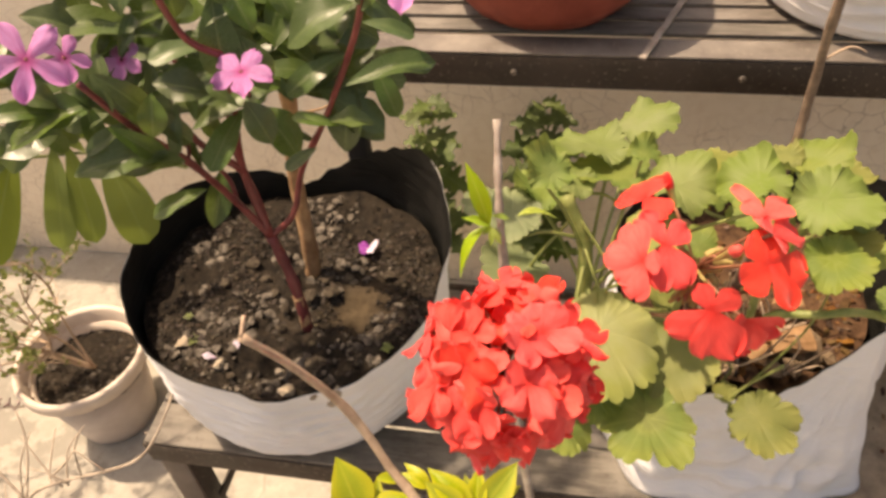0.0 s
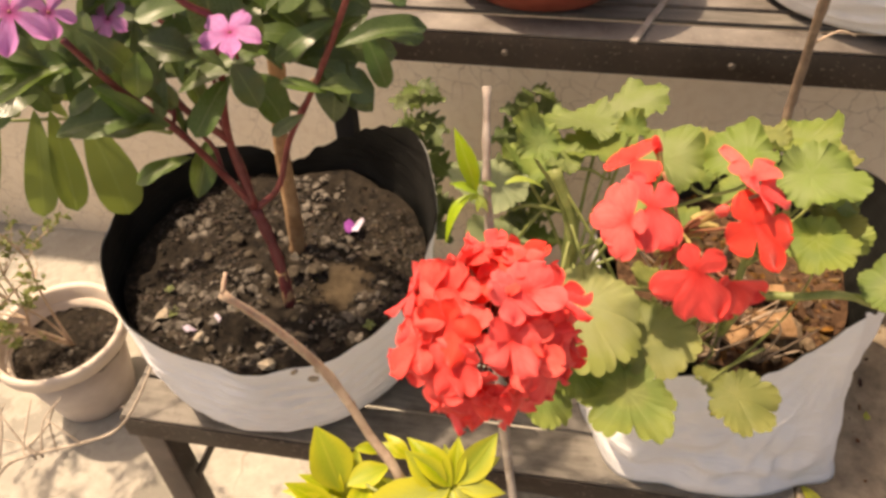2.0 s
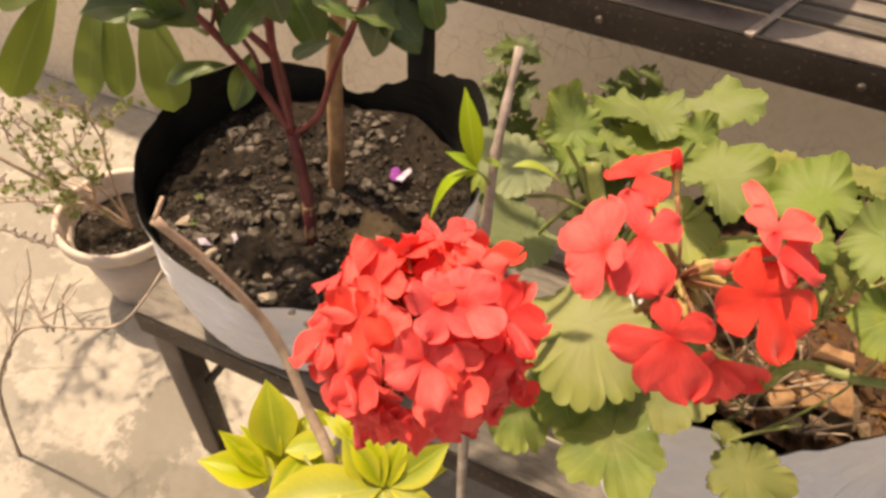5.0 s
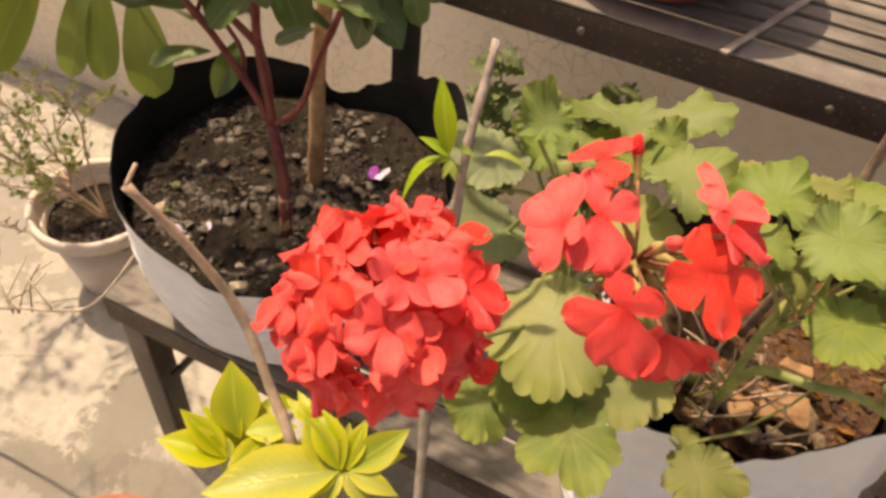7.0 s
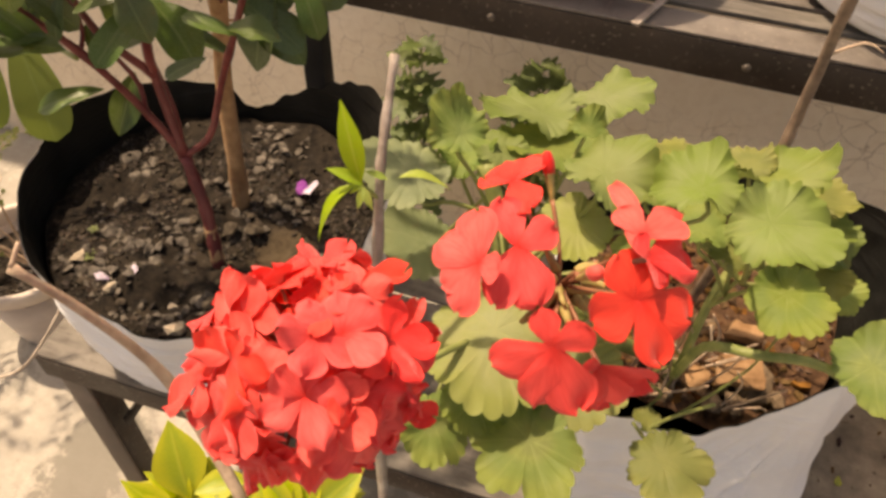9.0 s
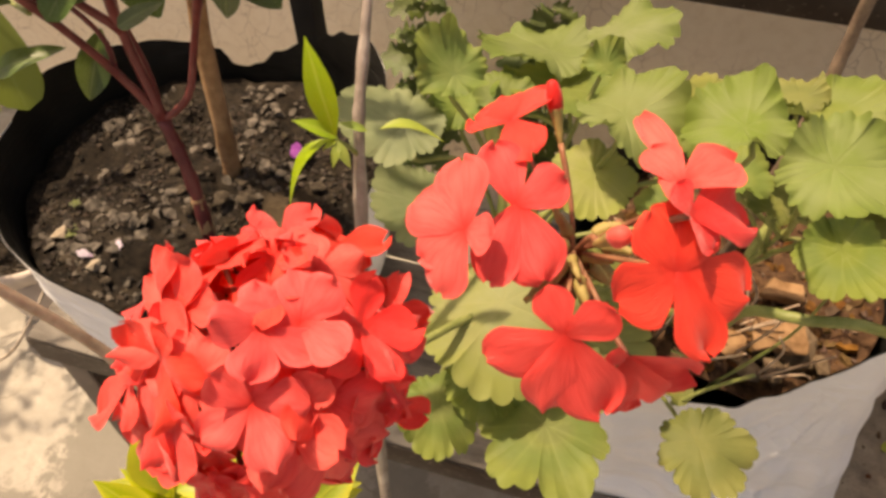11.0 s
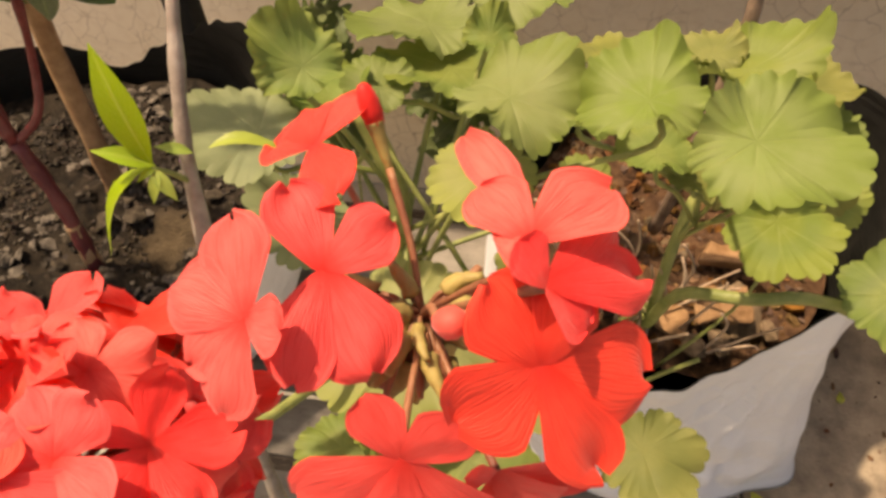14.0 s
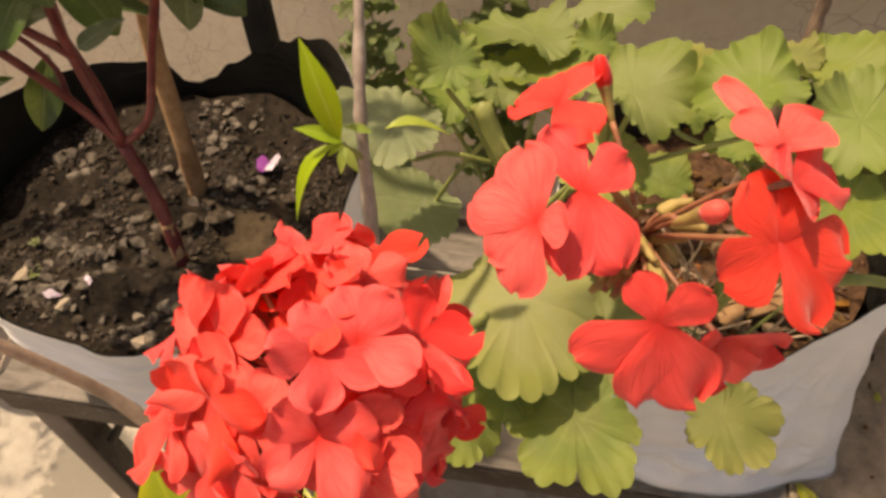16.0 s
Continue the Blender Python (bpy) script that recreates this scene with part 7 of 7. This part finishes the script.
leaf(GOLD_MESH, SHRUB, (0.052, 0.381, 0.690), (0.073, 0.382, 0.681), (0.440, -0.109, 0.891), width=1.12)
leaf(GOLD_MESH, SHRUB, (0.139, 0.392, 0.714), (0.106, 0.376, 0.719), (0.469, -0.015, 0.883), width=1.14)
leaf(GOLD_MESH, SHRUB, (0.049, 0.389, 0.682), (0.051, 0.373, 0.676), (0.128, 0.007, 0.992), width=1.03)
leaf(GOLD_MESH, SHRUB, (0.133, 0.388, 0.717), (0.170, 0.418, 0.725), (0.112, 0.042, 0.993), width=1.03)
leaf(GOLD_MESH, SHRUB, (0.064, 0.386, 0.698), (0.093, 0.396, 0.692), (0.065, 0.052, 0.996), width=1.16)
leaf(GOLD_MESH, SHRUB, (0.135, 0.389, 0.721), (0.163, 0.393, 0.717), (-0.123, -0.128, 0.984), width=1.05)
leaf(GOLD_MESH, SHRUB, (0.058, 0.378, 0.697), (0.083, 0.376, 0.687), (0.139, -0.238, 0.961), width=0.99)
leaf(GOLD_MESH, SHRUB, (0.145, 0.378, 0.735), (0.174, 0.408, 0.744), (0.044, -0.006, 0.999), width=1.12)
leaf(GOLD_MESH, SHRUB, (0.049, 0.387, 0.681), (0.093, 0.400, 0.669), (0.068, -0.212, 0.975), width=0.92)
leaf(GOLD_MESH, SHRUB, (0.142, 0.381, 0.731), (0.173, 0.392, 0.731), (0.093, 0.035, 0.995), width=1.06)
leaf(GOLD_MESH, SHRUB, (0.047, 0.389, 0.678), (0.012, 0.381, 0.695), (0.418, -0.209, 0.884), width=0.96)
leaf(GOLD_MESH, SHRUB, (0.139, 0.384, 0.715), (0.122, 0.414, 0.735), (0.206, -0.172, 0.963), width=0.93)
leaf(GOLD_MESH, SHRUB, (0.057, 0.380, 0.693), (0.098, 0.406, 0.689), (0.426, -0.082, 0.901), width=1.00)
leaf(GOLD_MESH, SHRUB, (0.137, 0.385, 0.727), (0.166, 0.381, 0.720), (0.386, -0.097, 0.917), width=0.99)
leaf(GOLD_MESH, SHRUB, (0.051, 0.383, 0.691), (0.070, 0.411, 0.694), (-0.142, -0.253, 0.957), width=1.02)
leaf(GOLD_MESH, SHRUB, (0.140, 0.387, 0.713), (0.114, 0.389, 0.721), (0.246, -0.070, 0.967), width=1.10)
leaf(GOLD_MESH, SHRUB, (0.051, 0.381, 0.681), (0.071, 0.391, 0.676), (0.489, -0.268, 0.830), width=1.12)
leaf(GOLD_MESH, SHRUB, (0.146, 0.376, 0.739), (0.115, 0.364, 0.744), (0.163, -0.051, 0.985), width=1.21)
leaf(GOLD_MESH, SHRUB, (0.064, 0.384, 0.688), (0.040, 0.407, 0.710), (0.331, 0.029, 0.943), width=1.20)
leaf(GOLD_MESH, SHRUB, (0.147, 0.389, 0.724), (0.118, 0.364, 0.723), (0.028, -0.121, 0.992), width=1.11)
leaf(GOLD_MESH, SHRUB, (0.062, 0.389, 0.678), (0.087, 0.402, 0.674), (0.105, -0.039, 0.994), width=1.10)
leaf(GOLD_MESH, SHRUB, (0.143, 0.376, 0.741), (0.119, 0.359, 0.742), (0.207, -0.150, 0.967), width=0.98)
leaf(GOLD_MESH, SHRUB, (0.063, 0.381, 0.691), (0.037, 0.398, 0.711), (-0.191, -0.205, 0.960), width=1.13)
leaf(GOLD_MESH, SHRUB, (0.150, 0.386, 0.729), (0.156, 0.380, 0.726), (0.393, -0.202, 0.897), width=1.13)
leaf(GOLD_MESH, SHRUB, (0.059, 0.389, 0.674), (0.070, 0.384, 0.667), (0.103, -0.098, 0.990), width=1.01)
leaf(GOLD_MESH, SHRUB, (0.148, 0.388, 0.721), (0.166, 0.390, 0.718), (0.426, -0.214, 0.879), width=0.95)
leaf(GOLD_MESH, SHRUB, (0.052, 0.385, 0.684), (0.033, 0.371, 0.689), (0.196, -0.200, 0.960), width=1.19)
leaf(GOLD_MESH, SHRUB, (0.134, 0.389, 0.719), (0.165, 0.411, 0.723), (-0.228, -0.067, 0.971), width=1.09)
leaf(GOLD_MESH, SHRUB, (0.050, 0.384, 0.691), (0.056, 0.362, 0.682), (-0.175, 0.003, 0.985), width=0.98)
leaf(GOLD_MESH, SHRUB, (0.144, 0.388, 0.724), (0.158, 0.389, 0.722), (0.244, -0.030, 0.969), width=1.23)
leaf(GOLD_MESH, SHRUB, (0.061, 0.383, 0.702), (0.042, 0.392, 0.714), (0.181, -0.047, 0.982), width=0.96)
leaf(GOLD_MESH, SHRUB, (0.065, 0.410, 0.722), (0.089, 0.418, 0.714), (0.201, -0.204, 0.958))
leaf(GOLD_MESH, SHRUB, (0.111, 0.402, 0.734), (0.091, 0.414, 0.747), (0.160, -0.205, 0.966))
leaf(GOLD_MESH, SHRUB, (0.111, 0.402, 0.734), (0.087, 0.406, 0.746), (0.160, -0.205, 0.966))
leaf(SPRIG_MESH, SHRUB, (0.148, 0.499, 0.919), (0.131, 0.517, 0.956), (0.108, -0.518, 0.849), width=1.0, pick=0)
leaf(SPRIG_MESH, SHRUB, (0.146, 0.498, 0.918), (0.123, 0.475, 0.905), (-0.36, -0.03, 0.93), width=1.15, pick=1)
leaf(SPRIG_MESH, SHRUB, (0.149, 0.499, 0.918), (0.131, 0.494, 0.929), (0.186, -0.232, 0.955), width=1.2, pick=0)
leaf(SPRIG_MESH, SHRUB, (0.147, 0.498, 0.918), (0.157, 0.492, 0.908), (0.265, -0.324, 0.908), width=1.2, pick=0)
leaf(SPRIG_MESH, SHRUB, (0.149, 0.498, 0.917), (0.150, 0.488, 0.910), (0.347, -0.429, 0.834), width=1.2, pick=0)
leaf(SPRIG_MESH, SHRUB, (0.149, 0.499, 0.918), (0.144, 0.492, 0.916), (0.242, -0.302, 0.922), width=1.2, pick=0)
leaf(SPRIG_MESH, SHRUB, (0.165, 0.510, 0.918), (0.190, 0.521, 0.922), (-0.21, 0.09, 0.96), width=1.1, pick=1)
leaf(SPRIG_MESH, SHRUB, (0.160, 0.507, 0.918), (0.148, 0.504, 0.923), (0.168, -0.245, 0.955), width=1.2, pick=0)


# ---- small shrub in the cream pot ----
def bushlet():
    base = Vector((-0.672, 0.835, 0.150))
    s = thing("small_shrub", "sparse little shrub with tiny leaves, in the cream pot", "shrub", base)
    rng = random.Random(31)
    tips = []

    def grow(a, d, length, r, depth):
        pts, p, w = [a], Vector(a), Vector(d).normalized()
        for i in range(4):
            w = (w + Vector((rng.uniform(-0.25, 0.25), rng.uniform(-0.25, 0.25), rng.uniform(-0.10, 0.2)))).normalized()
            p = p + w * (length / 4)
            pts.append(p.copy())
        stem("branch" if depth else "trunk", pts, r, r * 0.55, TWIG, s, "", 6, 0.15, 0, 3)
        tips.append((pts, depth))
        if depth < 3:
            for k in range(3 if depth else 5):
                j = rng.randrange(1, 5)
                side = Vector((rng.uniform(-1, 1), rng.uniform(-1, 0.8), rng.uniform(-0.1, 0.9)))
                grow(pts[j], w * 0.5 + side, length * rng.uniform(0.45, 0.7), r * 0.5, depth + 1)

    grow(base, (-0.40, -0.10, 1), 0.34, 0.0052, 0)
    grow(base, (0.10, 0.20, 1.1), 0.30, 0.0028, 1)
    grow(base, (-0.42, -0.30, 0.9), 0.26, 0.0028, 1)
    grow(base, (-0.55, 0.1, 0.9), 0.30, 0.0028, 1)
    grow(base, (-0.05, -0.35, 0.8), 0.16, 0.0022, 1)
    bm = bmesh.new()
    layer = bm.loops.layers.uv.verify()
    for pts, depth in tips:
        if depth < 1:
            continue
        for i in range(9 if depth > 1 else 5):
            q = pts[rng.randrange(1, 4)].lerp(pts[rng.randrange(2, 5)], rng.random())
            d = Vector((rng.uniform(-1, 1), rng.uniform(-1, 1), rng.uniform(-0.2, 1))).normalized()
            e = d.orthogonal().normalized()
            e = (Matrix.Rotation(rng.uniform(0, 6.3), 3, d) @ e)
            n = d.cross(e)
            L, W = rng.uniform(0.006, 0.018), rng.uniform(0.0022, 0.0062)
            vs = [bm.verts.new(q), bm.verts.new(q + d * L * 0.5 + e * W + n * 0.001), bm.verts.new(q + d * L), bm.verts.new(q + d * L * 0.5 - e * W + n * 0.001)]
            f = bm.faces.new(vs)
            for lp, uv in zip(f.loops, ((0, 0.5), (0.5, 1), (1, 0.5), (0.5, 0))):
                lp[layer].uv = uv
    tagged(part("leaves", bm, TINY, s, "tiny yellow-green leaves"), kind="stuff")
    fork = base + Vector((-0.045, -0.012, 0.085))
    for q0, q1 in (((-0.80, 0.80, 0.26), (-0.83, 0.78, 0.46)), ((-0.76, 0.76, 0.22), (-0.79, 0.70, 0.38)), ((-0.83, 0.84, 0.24), (-0.90, 0.84, 0.40)), ((-0.74, 0.72, 0.18), (-0.80, 0.66, 0.28))):
        q0, q1 = Vector(q0), Vector(q1)
        stem("branch", (fork, fork.lerp(q0, 0.55) + Vector((0, 0, 0.012)), q0, q1), 0.0022, 0.0008, TWIG, s, "", 6, 0.15, 0, 3)
        bm = bmesh.new()
        for k in range(34):
            c = q0.lerp(q1, k / 33)
            a = k * 2.4
            d = Vector((math.cos(a), math.sin(a), 0.5)).normalized()
            tube(bm, (c, c + d * rng.uniform(0.005, 0.009), c + d * rng.uniform(0.010, 0.015)), 0.0010, 0.0022 * rng.uniform(0.5, 1.0), 5, 0.2, 0, 1)
        part("flower_spike", bm, SPIKE, s, "dry purple-brown flower spike")


bushlet()


# ---- dry branch that leans on the bench ----
def dry_branch():
    b = thing("dry_branch", "thin dry forked branch leaning on the bench end", "branch", (-0.62, 0.42, 0))
    stem("twig", (br0, br1, br2, br3, br4, br5, (-0.58, 0.45, 0.20), (-0.62, 0.42, 0.0)), 0.0013, 0.0030, PALE_TWIG, b, "", 6, 0.25, 9)
    side = ((br4, bk3, bk1), (br5, bk2, Vector(bk2) + Vector((-0.02, 0.03, 0.03))), (br5, Vector(br5) + Vector((-0.05, 0.03, 0.04)), Vector(br5) + Vector((-0.10, 0.08, 0.06))),
            (bk3, Vector(bk3) + Vector((0.01, 0.03, 0.0)), Vector(bk3) + Vector((0.005, 0.06, 0.0))))
    for pts in side:
        stem("twig", pts, 0.0020, 0.0010, PALE_TWIG, b, "", 6, 0.25)
    rng = random.Random(19)
    for k in range(10):
        a = Vector(br5).lerp(Vector(br3), rng.random()) if k % 2 else Vector((-0.58, 0.45, 0.20)).lerp(Vector(br5), rng.random())
        e = a + Vector((rng.uniform(-0.07, 0.03), rng.uniform(0.0, 0.08), rng.uniform(0.0, 0.09)))
        stem("twig", (a, a.lerp(e, 0.5) + Vector((rng.uniform(-0.01, 0.01), 0, 0.01)), e), 0.0014, 0.0008, PALE_TWIG, b, "", 5, 0.25)


dry_branch()


# ---- lobed plants by the wall ----
def lobed_leaf(seed):
    """A deeply cut leaf, one long."""
    rng = random.Random(seed)
    cut = [rng.uniform(0.75, 1.2) for _ in range(5)]
    shape = lambda u: 0.03 + 0.36 * math.sin(math.pi * min(0.99, 0.06 + u * 0.92)) * (0.2 + 0.8 * abs(math.sin(u * 4.5 * math.pi + 0.4)) * cut[min(4, int(u * 5))])
    return mesh_of(long_leaf(shape, 0.2, 0.35, 0.15, seed, 24, 5), "leaf", FERN)


LOBED = [lobed_leaf(k) for k in range(3)]


def wall_plant(at, height, label):
    base = Vector((at[0], at[1], 0))
    s = thing("weedy_plant", label, "plant", base, "plants by the wall")
    rng = random.Random(int(at[0] * 1000) + 5)
    top = base + Vector((rng.uniform(-0.01, 0.01), -0.01, height))
    part("stem", tube(bmesh.new(), (base, base.lerp(top, 0.5) + Vector((0.01, 0, 0)), top), 0.003, 0.0018, 6), GREEN_STEM, s)
    for k in range(30):
        f = 0.35 + 0.65 * k / 29
        q = base.lerp(top, f)
        a = k * 2.4
        d = Vector((math.cos(a), -abs(math.sin(a)) * 0.7 - 0.1, rng.uniform(-0.2, 0.5))).normalized()
        L = rng.uniform(0.045, 0.075) * (1.15 - 0.4 * max(0, f - 0.8) * 5 * 0.5)
        leaf(LOBED, s, q, q + d * L, (0.1, -0.5, 1))


wall_plant((-0.045, 1.20), 0.555, "dark green weed with deeply lobed leaves against the wall")
wall_plant((0.150, 1.20), 0.56, "dark green weed with deeply lobed leaves against the wall")
